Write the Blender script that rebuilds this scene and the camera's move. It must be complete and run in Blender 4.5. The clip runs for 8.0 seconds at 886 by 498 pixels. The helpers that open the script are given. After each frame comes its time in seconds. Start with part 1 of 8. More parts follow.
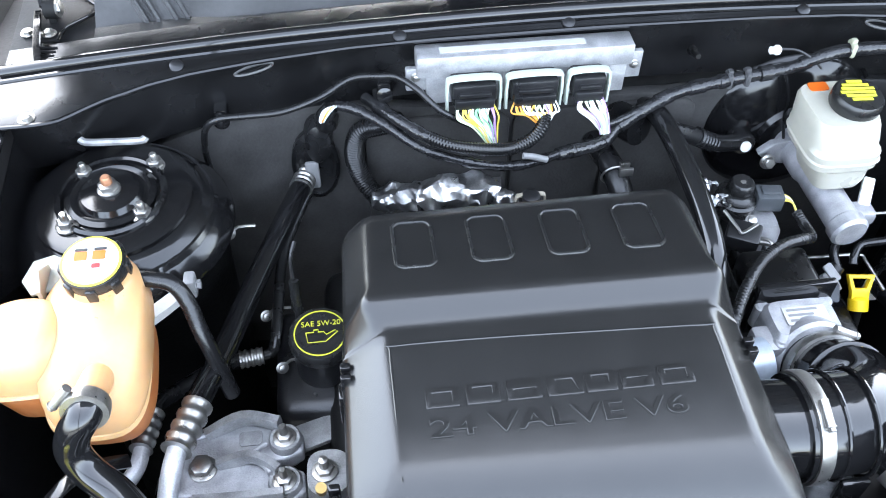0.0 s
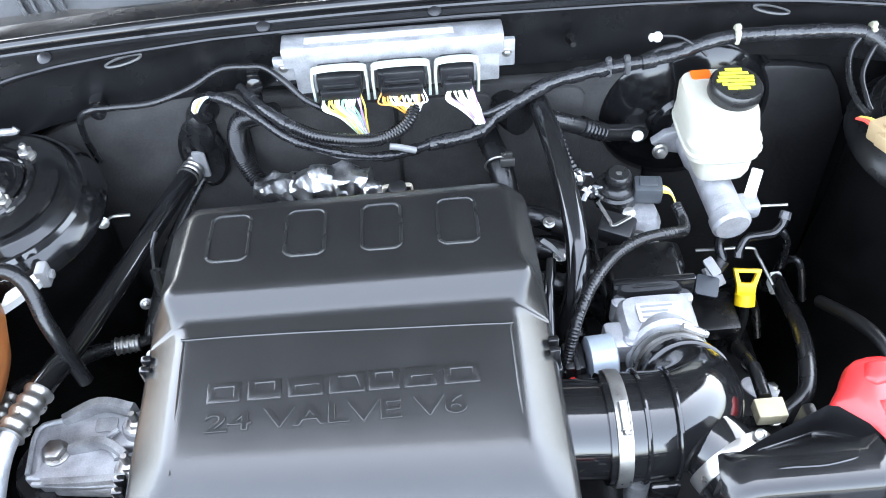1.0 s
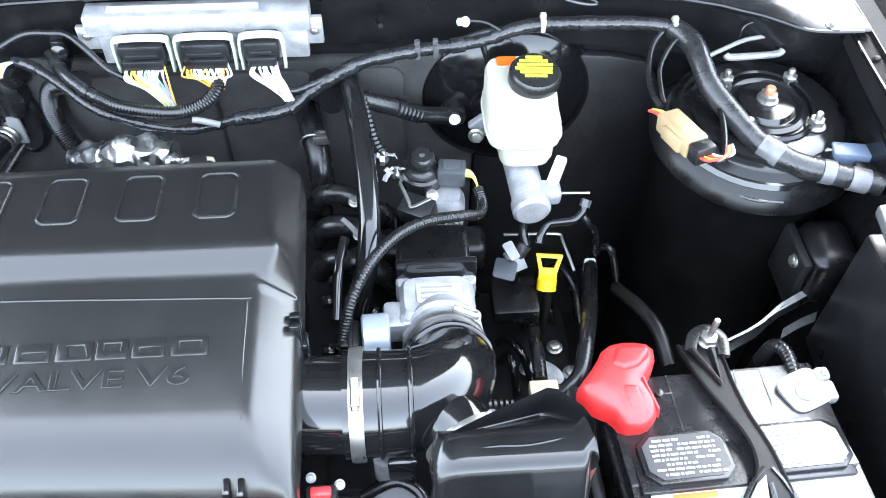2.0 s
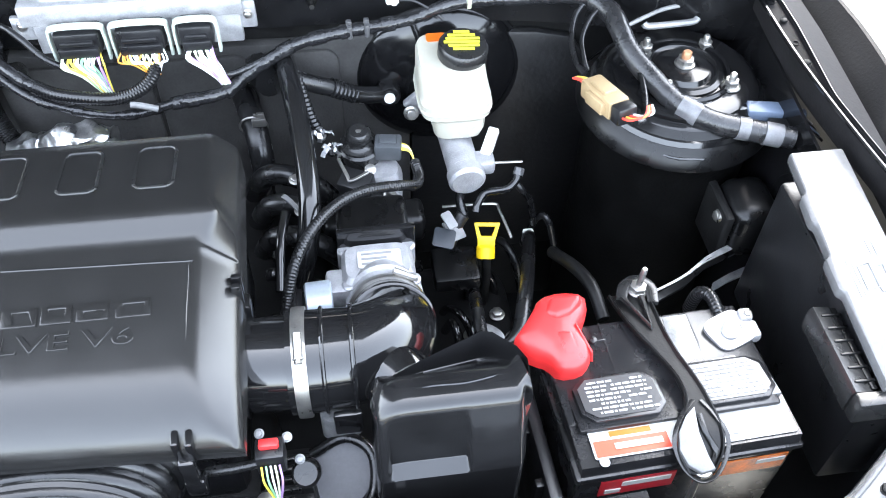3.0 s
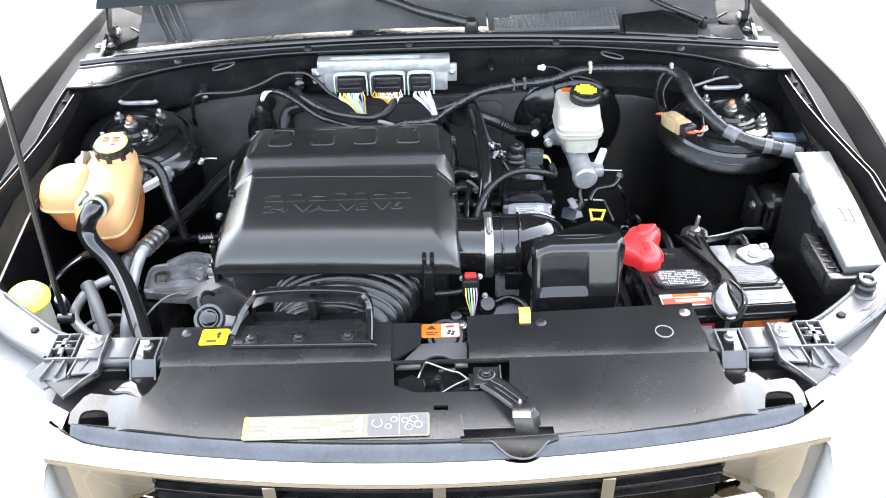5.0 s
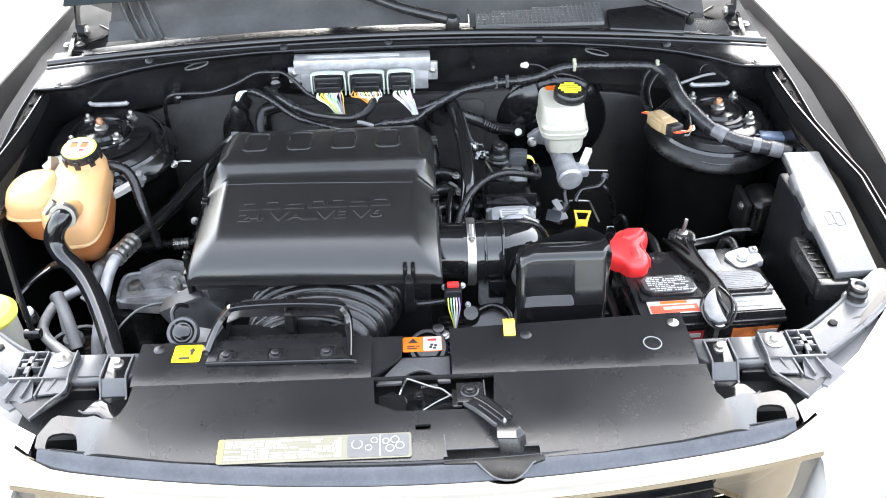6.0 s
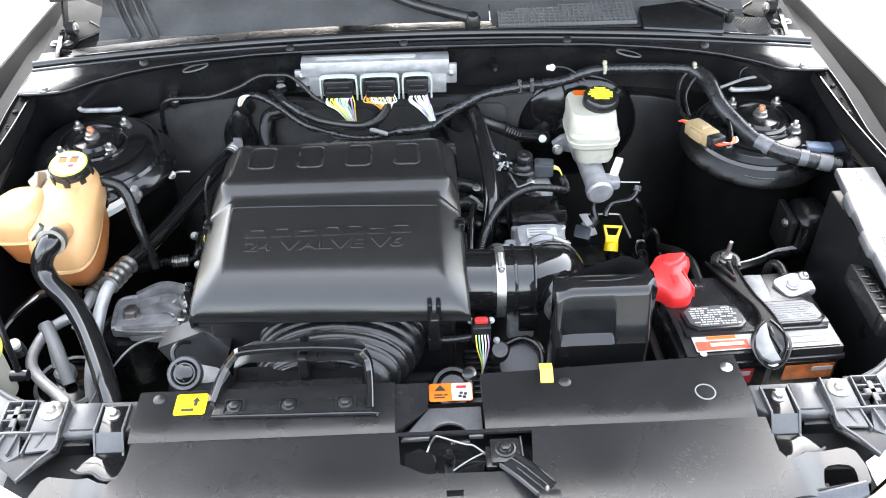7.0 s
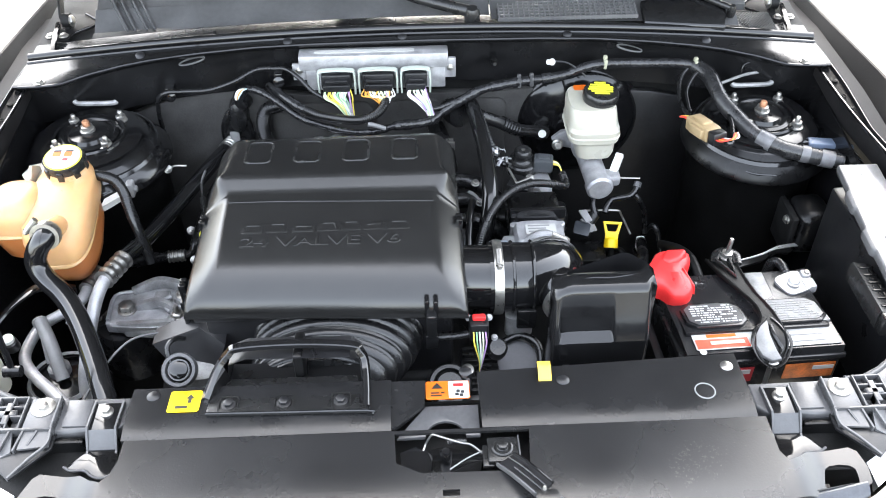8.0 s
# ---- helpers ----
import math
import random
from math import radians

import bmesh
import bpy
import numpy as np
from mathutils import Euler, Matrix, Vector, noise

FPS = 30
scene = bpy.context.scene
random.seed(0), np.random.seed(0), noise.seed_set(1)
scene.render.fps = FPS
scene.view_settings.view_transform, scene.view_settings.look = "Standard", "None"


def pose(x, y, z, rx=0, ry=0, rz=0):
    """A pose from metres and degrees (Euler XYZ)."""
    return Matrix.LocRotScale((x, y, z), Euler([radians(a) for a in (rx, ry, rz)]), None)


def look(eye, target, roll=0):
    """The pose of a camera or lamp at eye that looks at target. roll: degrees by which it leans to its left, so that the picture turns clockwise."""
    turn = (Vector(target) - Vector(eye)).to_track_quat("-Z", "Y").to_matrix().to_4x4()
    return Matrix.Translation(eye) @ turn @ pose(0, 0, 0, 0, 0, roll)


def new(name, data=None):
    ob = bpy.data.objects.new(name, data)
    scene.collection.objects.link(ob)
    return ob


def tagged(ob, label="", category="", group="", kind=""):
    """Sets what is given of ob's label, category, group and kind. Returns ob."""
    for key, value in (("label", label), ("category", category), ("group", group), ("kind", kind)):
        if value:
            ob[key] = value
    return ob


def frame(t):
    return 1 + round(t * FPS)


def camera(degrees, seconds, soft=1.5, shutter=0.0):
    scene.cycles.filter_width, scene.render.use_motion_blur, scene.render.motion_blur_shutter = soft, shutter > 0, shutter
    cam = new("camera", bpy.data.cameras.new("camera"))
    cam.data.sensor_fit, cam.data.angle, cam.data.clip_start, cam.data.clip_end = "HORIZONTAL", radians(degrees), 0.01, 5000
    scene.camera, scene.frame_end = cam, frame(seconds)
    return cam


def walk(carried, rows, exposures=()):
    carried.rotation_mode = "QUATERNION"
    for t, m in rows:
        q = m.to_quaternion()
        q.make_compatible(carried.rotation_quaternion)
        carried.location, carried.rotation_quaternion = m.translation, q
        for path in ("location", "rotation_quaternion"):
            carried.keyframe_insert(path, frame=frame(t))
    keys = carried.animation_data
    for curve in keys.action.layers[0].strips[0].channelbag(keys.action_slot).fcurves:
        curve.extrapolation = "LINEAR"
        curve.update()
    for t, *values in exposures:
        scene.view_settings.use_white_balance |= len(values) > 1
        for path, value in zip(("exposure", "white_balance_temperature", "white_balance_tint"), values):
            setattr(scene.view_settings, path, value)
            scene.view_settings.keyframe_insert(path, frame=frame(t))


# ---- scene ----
cam = camera(53.6, 8.0, 1.0)
EXPOSURES = [(0.0, 4.14, 6040, 8), (1.0, 4.53, 6120, 8), (2.0, 4.64, 6130, 6), (3.5, 4.24, 6350, 9), (5.5, 3.88, 6500, 9), (6.5, 3.79, 6580, 8), (8.0, 3.83, 6600, 8)]
PATH = [
    (0, (-0.299, 0.01, 1.662), (-0.127, 1.343, 0.181), 0.5),
    (0.5, (-0.179, 0.004, 1.666), (-0.11, 1.331, 0.171), -1.6),
    (1, (-0.067, 0.002, 1.667), (-0.038, 1.31, 0.154), -3.6),
    (1.5, (0.036, -0.008, 1.682), (0.097, 1.259, 0.136), -1.1),
    (2, (0.129, -0.019, 1.672), (0.235, 1.247, 0.127), 1.1),
    (2.2, (0.148, -0.022, 1.667), (0.278, 1.255, 0.133), 1.4),
    (3.3, (0.140, -0.154, 1.662), (0.351, 1.141, 0.152), 1.5),
    (3.5, (0.090, -0.220, 1.688), (0.275, 1.153, 0.246), 1.3),
    (4, (-0.018, -0.424, 1.747), (0.094, 1.051, 0.401), 0.8),
    (4.2, (-0.031, -0.490, 1.781), (0.056, 1.005, 0.456), -0.3),
    (5.3, (0.022, -0.778, 1.82), (0.023, 0.812, 0.606), -1.2),
    (5.5, (0.025, -0.781, 1.814), (0.038, 0.8, 0.589), -1.1),
    (6, (0.014, -0.683, 1.821), (0.057, 0.874, 0.567), -1.1),
    (6.5, (-0.017, -0.582, 1.82), (0.044, 0.961, 0.549), -0.8),
    (7, (-0.025, -0.536, 1.81), (0.028, 0.98, 0.506), -0.8),
    (7.5, (-0.024, -0.529, 1.808), (0.028, 0.984, 0.5), -0.7),
    (8, (-0.021, -0.525, 1.803), (0.031, 0.983, 0.49), -0.6),
]
walk(cam, [(t, look(eye, target, roll)) for t, eye, target, roll in PATH], EXPOSURES)

# ---- world and sun ----
world = bpy.data.worlds.new("sky")
scene.world = world
world.use_nodes = True
wn = world.node_tree.nodes
sky = wn.new("ShaderNodeTexSky")
sky.sky_type = "NISHITA"
sky.sun_disc = False
sky.sun_elevation, sky.sun_rotation = radians(51), radians(2)
sky.air_density, sky.dust_density, sky.ozone_density = 1.0, 4.0, 0.3
haze = wn.new("ShaderNodeHueSaturation")  # thin white cloud takes most of the colour out of the sky
haze.inputs["Saturation"].default_value = 0.45
world.node_tree.links.new(sky.outputs[0], haze.inputs["Color"])
world.node_tree.links.new(haze.outputs[0], wn["Background"].inputs[0])
wn["Background"].inputs[1].default_value = 0.15
sun = new("sun", bpy.data.lights.new("sun", "SUN"))
sun.data.energy, sun.data.angle, sun.data.color = 0.35, radians(16.0), (1.0, 0.98, 0.96)
sun.matrix_world = look((0.1, 3.2, 3.95), (0, 0, 0))


# ---- materials ----
def surface(name, col, rough=0.5, metal=0.0, vary=0.2, scale=30.0, grain=0.05, grain_scale=400.0, coat=0.0, spec=0.5, rough_vary=0.08, dust=0.0):
    """Procedural surface: two scales of colour change, uneven gloss, fine relief."""
    m = bpy.data.materials.new(name)
    m.use_nodes = True
    nt = m.node_tree
    nd, lk = nt.nodes, nt.links
    b = nd["Principled BSDF"]
    b.inputs["Metallic"].default_value = metal
    b.inputs["Coat Weight"].default_value = coat
    b.inputs["Coat Roughness"].default_value = 0.06
    b.inputs["Specular IOR Level"].default_value = spec
    tc = nd.new("ShaderNodeTexCoord")
    big, small = nd.new("ShaderNodeTexNoise"), nd.new("ShaderNodeTexNoise")
    big.inputs["Scale"].default_value, small.inputs["Scale"].default_value = scale, scale * 9
    big.inputs["Detail"].default_value = small.inputs["Detail"].default_value = 5
    for n in (big, small):
        lk.new(tc.outputs["Object"], n.inputs["Vector"])
    mix = nd.new("ShaderNodeMath")
    mix.operation = "MULTIPLY_ADD"
    lk.new(small.outputs["Fac"], mix.inputs[0])
    mix.inputs[1].default_value = 0.4
    lk.new(big.outputs["Fac"], mix.inputs[2])
    ramp = nd.new("ShaderNodeValToRGB")
    lo, hi = 1 - vary, 1 + vary
    ramp.color_ramp.elements[0].position, ramp.color_ramp.elements[1].position = 0.45, 0.95
    ramp.color_ramp.elements[0].color = (*[min(1, c * lo) for c in col], 1)
    ramp.color_ramp.elements[1].color = (*[min(1, c * hi) for c in col], 1)
    lk.new(mix.outputs[0], ramp.inputs[0])
    if dust:
        speck, thr, blend = nd.new("ShaderNodeTexNoise"), nd.new("ShaderNodeMapRange"), nd.new("ShaderNodeMix")
        speck.inputs["Scale"].default_value, speck.inputs["Detail"].default_value, speck.inputs["Roughness"].default_value = 260, 6, 0.75
        lk.new(tc.outputs["Object"], speck.inputs["Vector"])
        patch = nd.new("ShaderNodeMath")
        patch.operation = "MULTIPLY"
        lk.new(speck.outputs["Fac"], patch.inputs[0])
        lk.new(big.outputs["Fac"], patch.inputs[1])
        thr.inputs["From Min"].default_value, thr.inputs["From Max"].default_value = 0.425, 0.46
        thr.inputs["To Max"].default_value = dust
        lk.new(patch.outputs[0], thr.inputs["Value"])
        blend.data_type = "RGBA"
        lk.new(thr.outputs[0], blend.inputs["Factor"])
        lk.new(ramp.outputs[0], blend.inputs["A"])
        blend.inputs["B"].default_value = (0.22, 0.2, 0.17, 1)
        lk.new(blend.outputs["Result"], b.inputs["Base Color"])
    else:
        lk.new(ramp.outputs[0], b.inputs["Base Color"])
    rr = nd.new("ShaderNodeMapRange")
    rr.inputs["To Min"].default_value, rr.inputs["To Max"].default_value = max(0.02, rough - rough_vary), min(1, rough + rough_vary)
    rr.inputs["From Min"].default_value, rr.inputs["From Max"].default_value = 0.3, 0.7
    lk.new(big.outputs["Fac"], rr.inputs["Value"])
    lk.new(rr.outputs[0], b.inputs["Roughness"])
    if grain:
        fine, bump = nd.new("ShaderNodeTexNoise"), nd.new("ShaderNodeBump")
        fine.inputs["Scale"].default_value, fine.inputs["Detail"].default_value = grain_scale, 3
        lk.new(tc.outputs["Object"], fine.inputs["Vector"])
        bump.inputs["Strength"].default_value, bump.inputs["Distance"].default_value = grain, 0.002
        lk.new(fine.outputs["Fac"], bump.inputs["Height"])
        lk.new(bump.outputs[0], b.inputs["Normal"])
    return m


def milky(name, col, weight=0.5, rough=0.35):
    """Translucent moulded plastic."""
    m = surface(name, col, rough, vary=0.08, scale=12, grain=0.03)
    b = m.node_tree.nodes["Principled BSDF"]
    b.inputs["Subsurface Weight"].default_value = weight
    b.inputs["Subsurface Radius"].default_value = (0.03, 0.018, 0.008)
    b.inputs["Subsurface Scale"].default_value = 0.6
    return m


COVER = surface("cover_plastic", (0.013, 0.0128, 0.0126), 0.235, vary=0.1, grain=0.07, grain_scale=900, spec=0.54, rough_vary=0.03)
RAIL = surface("dusty_rail_paint", (0.012, 0.0115, 0.012), 0.55, vary=0.4, scale=16, grain=0.12, grain_scale=300, spec=0.08, dust=0.2)
COWLEND = surface("dusty_end_panel", (0.016, 0.016, 0.0165), 0.6, vary=0.4, scale=24, grain=0.12, spec=0.1, dust=0.25)
COWL = surface("cowl_plastic", (0.065, 0.065, 0.066), 0.38, vary=0.25, scale=14, grain=0.12, dust=0.35)
SHROUD = surface("shroud_plastic", (0.014, 0.014, 0.0145), 0.26, vary=0.2, scale=9, grain=0.06, rough_vary=0.04, dust=0.16)
PLASTIC = surface("black_plastic", (0.011, 0.011, 0.012), 0.34, vary=0.25, grain=0.12, grain_scale=500)
GLOSS = surface("gloss_black_plastic", (0.007, 0.007, 0.0075), 0.09, vary=0.2, grain=0.02, grain_scale=90, rough_vary=0.04, spec=0.62)
PLATE = surface("latch_plate_plastic", (0.07, 0.07, 0.072), 0.22, vary=0.2, scale=20, grain=0.06, dust=0.2)
FOLD = surface("gloss_fold_plastic", (0.012, 0.012, 0.0125), 0.22, spec=0.4, vary=0.25, scale=14, grain=0.05, grain_scale=200, rough_vary=0.06, dust=0.22)
ARM = surface("grey_support_plastic", (0.07, 0.07, 0.072), 0.34, vary=0.2, scale=35, grain=0.08, dust=0.25)
SATIN = surface("satin_black_plastic", (0.014, 0.014, 0.014), 0.27, vary=0.15, grain=0.1, rough_vary=0.03)
PAINT = surface("black_body_paint", (0.006, 0.006, 0.0065), 0.13, vary=0.2, grain=0.015, grain_scale=40, rough_vary=0.04)
BEAM = surface("beam_paint", (0.007, 0.007, 0.0075), 0.24, vary=0.3, scale=18, grain=0.05, grain_scale=60, rough_vary=0.07)
TOWER = surface("tower_paint", (0.004, 0.004, 0.0042), 0.3, vary=0.4, grain=0.06, grain_scale=60, spec=0.3)
WING = surface("dull_black_paint", (0.008, 0.008, 0.0085), 0.58, vary=0.3, scale=12, grain=0.15, grain_scale=300, spec=0.1, dust=0.12)
RUBBER = surface("black_rubber", (0.009, 0.009, 0.0095), 0.26, vary=0.3, grain=0.1)
FELT = surface("firewall_insulation", (0.04, 0.039, 0.038), 0.6, vary=0.3, grain=0.3, grain_scale=260, spec=0.25)
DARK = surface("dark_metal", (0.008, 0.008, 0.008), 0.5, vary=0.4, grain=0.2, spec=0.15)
# near-black, puts the shade under the tower flange into the wall colour
TOWER_SHADE = surface("shaded_tower_paint", (0.003, 0.003, 0.003), 0.6, vary=0.4, grain=0.3, grain_scale=200, spec=0.06)
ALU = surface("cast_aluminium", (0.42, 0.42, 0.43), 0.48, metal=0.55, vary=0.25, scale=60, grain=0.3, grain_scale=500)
GREYALU = surface("weathered_aluminium", (0.3, 0.3, 0.3), 0.5, metal=0.5, vary=0.35, scale=60, grain=0.3)
STEEL = surface("zinc_steel", (0.36, 0.35, 0.33), 0.34, metal=0.9, vary=0.2, scale=80, grain=0.05)
CHROME = surface("chrome", (0.27, 0.243, 0.2), 0.08, metal=1.0, vary=0.04, grain=0.0, rough_vary=0.03)
COPPER = surface("rusty_stud", (0.4, 0.2, 0.11), 0.5, metal=0.6, vary=0.35, scale=150)
WHITE = surface("white_plastic", (0.78, 0.78, 0.74), 0.4, vary=0.06)
BRACKET = surface("dusty_bracket_plastic", (0.06, 0.06, 0.062), 0.24, vary=0.45, scale=40, dust=0.3)
GREYPL = surface("grey_plastic", (0.2, 0.2, 0.2), 0.42, vary=0.15)
RED = surface("red_plastic", (0.7, 0.03, 0.03), 0.35, vary=0.1, grain=0.05)
YELLOW = surface("yellow_plastic", (0.85, 0.58, 0.01), 0.35, vary=0.08)
LIME = surface("yellow_ink", (0.62, 0.6, 0.04), 0.5, vary=0.1)
BEIGE = surface("beige_plastic", (0.33, 0.24, 0.13), 0.45, vary=0.1)
ORANGE = surface("orange_ink", (0.62, 0.12, 0.008), 0.45, vary=0.08)
WEB = surface("strap_rubber", (0.006, 0.006, 0.006), 0.4, vary=0.2, grain=0.1, spec=0.25)
PAPER = surface("white_label", (0.5, 0.5, 0.48), 0.5, vary=0.05)
INK = surface("black_ink", (0.02, 0.02, 0.02), 0.5, vary=0.1)
GREYINK = surface("grey_ink", (0.22, 0.22, 0.22), 0.5, vary=0.1)
FOIL = surface("foil", (0.46, 0.46, 0.46), 0.34, metal=1.0, vary=0.35, scale=60, grain=0.5, grain_scale=60)
TANK = milky("tank_plastic", (0.54, 0.315, 0.145), 0.4)
COOLANT = milky("tank_with_coolant", (0.44, 0.16, 0.05), 0.3)
FLUID = milky("reservoir_plastic", (0.41, 0.395, 0.33), 0.05)
CONCRETE = surface("pale_concrete", (0.15, 0.142, 0.122), 0.8, vary=0.12, scale=2.0, grain=0.3, grain_scale=80)
BLUEP = surface("blue_floor_paint", (0.011, 0.026, 0.045), 0.6, vary=0.1, scale=3)


# ---- mesh helpers ----
def place(bm, m):
    bmesh.ops.transform(bm, matrix=m, verts=bm.verts)
    if m.determinant() < 0:
        bmesh.ops.reverse_faces(bm, faces=bm.faces)
    return bm


def chaikin(rows, times=2):
    """Cut the corners of an open line of number rows."""
    for _ in range(times):
        out = [rows[0]]
        for a, b in zip(rows, rows[1:]):
            out.append(tuple(p * 0.75 + q * 0.25 for p, q in zip(a, b)))
            out.append(tuple(p * 0.25 + q * 0.75 for p, q in zip(a, b)))
        rows = out + [rows[-1]]
    return rows


def fillet(rows, r, a=0, b=1, n=4):
    """Round the corners of an open line of number rows to radius r, measured in columns a and b."""
    out = [rows[0]]
    for p, q, s in zip(rows, rows[1:], rows[2:]):
        d0, d1 = math.hypot(q[a] - p[a], q[b] - p[b]), math.hypot(s[a] - q[a], s[b] - q[b])
        f0, f1 = min(0.5, r / max(d0, 1e-6)), min(0.5, r / max(d1, 1e-6))
        e0 = [v + (u - v) * f0 for u, v in zip(p, q)]
        e1 = [v + (u - v) * f1 for u, v in zip(s, q)]
        for i in range(n + 1):
            t = i / n
            out.append(tuple(x * (1 - t) ** 2 + 2 * y * t * (1 - t) + z * t * t for x, y, z in zip(e0, q, e1)))
    return out + [rows[-1]]


def merge(*bms):
    out = bms[0]
    for b in bms[1:]:
        me = bpy.data.meshes.new("tmp")
        b.to_mesh(me)
        b.free()
        out.from_mesh(me)
        bpy.data.meshes.remove(me)
    return out


def soften(bm, r, seg=2, angle=30):
    if r > 0:
        edges = [e for e in bm.edges if e.is_manifold and e.calc_face_angle(0) > radians(angle)]
        bmesh.ops.bevel(bm, geom=edges, offset=r, segments=seg, affect="EDGES", profile=0.5, clamp_overlap=True)
    return bm


def box(x0, x1, y0, y1, z0, z1, r=0.002, seg=2):
    bm = bmesh.new()
    bmesh.ops.create_cube(bm, size=1)
    place(bm, Matrix.Translation(((x0 + x1) / 2, (y0 + y1) / 2, (z0 + z1) / 2)) @ Matrix.Diagonal((x1 - x0, y1 - y0, z1 - z0, 1)))
    return soften(bm, r, seg)


def loft(rings, caps=True):
    bm = bmesh.new()
    vs = [[bm.verts.new(p) for p in ring] for ring in rings]
    n = len(vs[0])
    for a, b in zip(vs, vs[1:]):
        for i in range(n):
            bm.faces.new((a[i], a[(i + 1) % n], b[(i + 1) % n], b[i]))
    if caps:
        bm.faces.new(vs[0][::-1])
        bm.faces.new(vs[-1])
    bmesh.ops.recalc_face_normals(bm, faces=bm.faces)
    return bm


def prism(outline, z0, z1, r=0.0015, seg=2, holes=(), slope=None):
    """An outline in plan, with holes, made thick; slope(x, y) lifts it."""
    bm = bmesh.new()
    edges = []
    for loop in (outline, *holes):
        vs = [bm.verts.new((x, y, z0)) for x, y in loop]
        edges += [bm.edges.new((vs[i - 1], vs[i])) for i in range(len(vs))]
    if holes:
        bmesh.ops.triangle_fill(bm, edges=edges, use_beauty=True, use_dissolve=False)
    else:
        bm.faces.new(bm.verts[:])
    got = bmesh.ops.extrude_face_region(bm, geom=bm.faces[:])
    for v in got["geom"]:
        if isinstance(v, bmesh.types.BMVert):
            v.co.z = z1
    bmesh.ops.recalc_face_normals(bm, faces=bm.faces)
    soften(bm, r, seg)
    if slope:
        for v in bm.verts:
            v.co.z += slope(v.co.x, v.co.y)
    return bm


def lathe(profile, at, axis=(0, 0, 1), n=28, ring=False):
    """(radius, height) pairs turned round an axis; ring leaves the middle open."""
    if ring:
        profile = [*profile, profile[0]]
    rings = [[(max(r, 1e-4) * math.cos(2 * math.pi * i / n), max(r, 1e-4) * math.sin(2 * math.pi * i / n), h) for i in range(n)] for r, h in profile]
    turn = Vector(axis).to_track_quat("Z", "Y").to_matrix().to_4x4()
    return place(loft(rings, not ring), Matrix.Translation(at) @ turn)


def spline(pts, steps):
    pts = [Vector(p) for p in pts]
    ext = [2 * pts[0] - pts[1], *pts, 2 * pts[-1] - pts[-2]]
    out = []
    for a, b, c, d in zip(ext, ext[1:], ext[2:], ext[3:]):
        for i in range(steps):
            t = i / steps
            out.append(0.5 * (2 * b + (c - a) * t + (2 * a - 5 * b + 4 * c - d) * t * t + (3 * b - a - 3 * c + d) * t ** 3))
    return out + [pts[-1]]


def tube(pts, r, n=10, steps=6, ribs=0.0, rib_len=0.004, end_r=None, wobble=0.0):
    """A hose along a smooth line; ribs makes it a corrugated conduit."""
    line = spline(pts, steps)
    if ribs:
        total = sum((b - a).length for a, b in zip(line, line[1:]))
        count = max(8, int(total / rib_len) * 2)
        fine, acc, k = [], 0.0, 0
        marks = [total * i / count for i in range(count + 1)]
        for a, b in zip(line, line[1:]):
            d = (b - a).length
            while k <= count and marks[k] <= acc + d + 1e-9:
                fine.append(a.lerp(b, (marks[k] - acc) / max(d, 1e-9)))
                k += 1
            acc += d
        line = fine
    rings, side = [], None
    for i, p in enumerate(line):
        ahead = (line[min(i + 1, len(line) - 1)] - line[max(i - 1, 0)]).normalized()
        if side is None:
            side = ahead.cross(Vector((0.3, 0.2, 1))).normalized()
        side = (side - ahead * side.dot(ahead)).normalized()
        up = ahead.cross(side)
        f = i / max(1, len(line) - 1)
        rad = r if end_r is None else r + (end_r - r) * f
        if ribs and i % 2:
            rad -= ribs
        if wobble:
            rad *= 1 + wobble * noise.noise(p * 60)
        rings.append([p + (side * math.cos(2 * math.pi * j / n) + up * math.sin(2 * math.pi * j / n)) * rad for j in range(n)])
    return loft(rings)


def strap(pts, w, h, steps=5, side=Vector((0, 1, 0))):
    """A bar of rounded rectangular section along a line."""
    line = spline(pts, steps)
    rings = []
    for i, p in enumerate(line):
        a = (line[min(i + 1, len(line) - 1)] - line[max(i - 1, 0)]).normalized()
        s1 = (side - a * side.dot(a)).normalized()
        u = a.cross(s1)
        rings.append([p + s1 * (w * c) + u * (h * d) for c, d in ((-0.5, -0.35), (-0.38, -0.5), (0.38, -0.5), (0.5, -0.35), (0.5, 0.35), (0.38, 0.5), (-0.38, 0.5), (-0.5, 0.35))])
    return loft(rings)


def squircle(cx, cy, hx, hy, z, power=4.0, n=32, turn=0.0):
    out = []
    for i in range(n):
        a = 2 * math.pi * i / n
        c, s = math.cos(a), math.sin(a)
        x = hx * math.copysign(abs(c) ** (2 / power), c)
        y = hy * math.copysign(abs(s) ** (2 / power), s)
        out.append((cx + x * math.cos(turn) - y * math.sin(turn), cy + x * math.sin(turn) + y * math.cos(turn), z))
    return out


def rounded(x0, x1, y0, y1, r, n=5):
    out = []
    for cx, cy, a0 in ((x1 - r, y1 - r, 0), (x0 + r, y1 - r, 90), (x0 + r, y0 + r, 180), (x1 - r, y0 + r, 270)):
        out += [(cx + r * math.cos(radians(a0 + 90 * i / n)), cy + r * math.sin(radians(a0 + 90 * i / n))) for i in range(n + 1)]
    return out


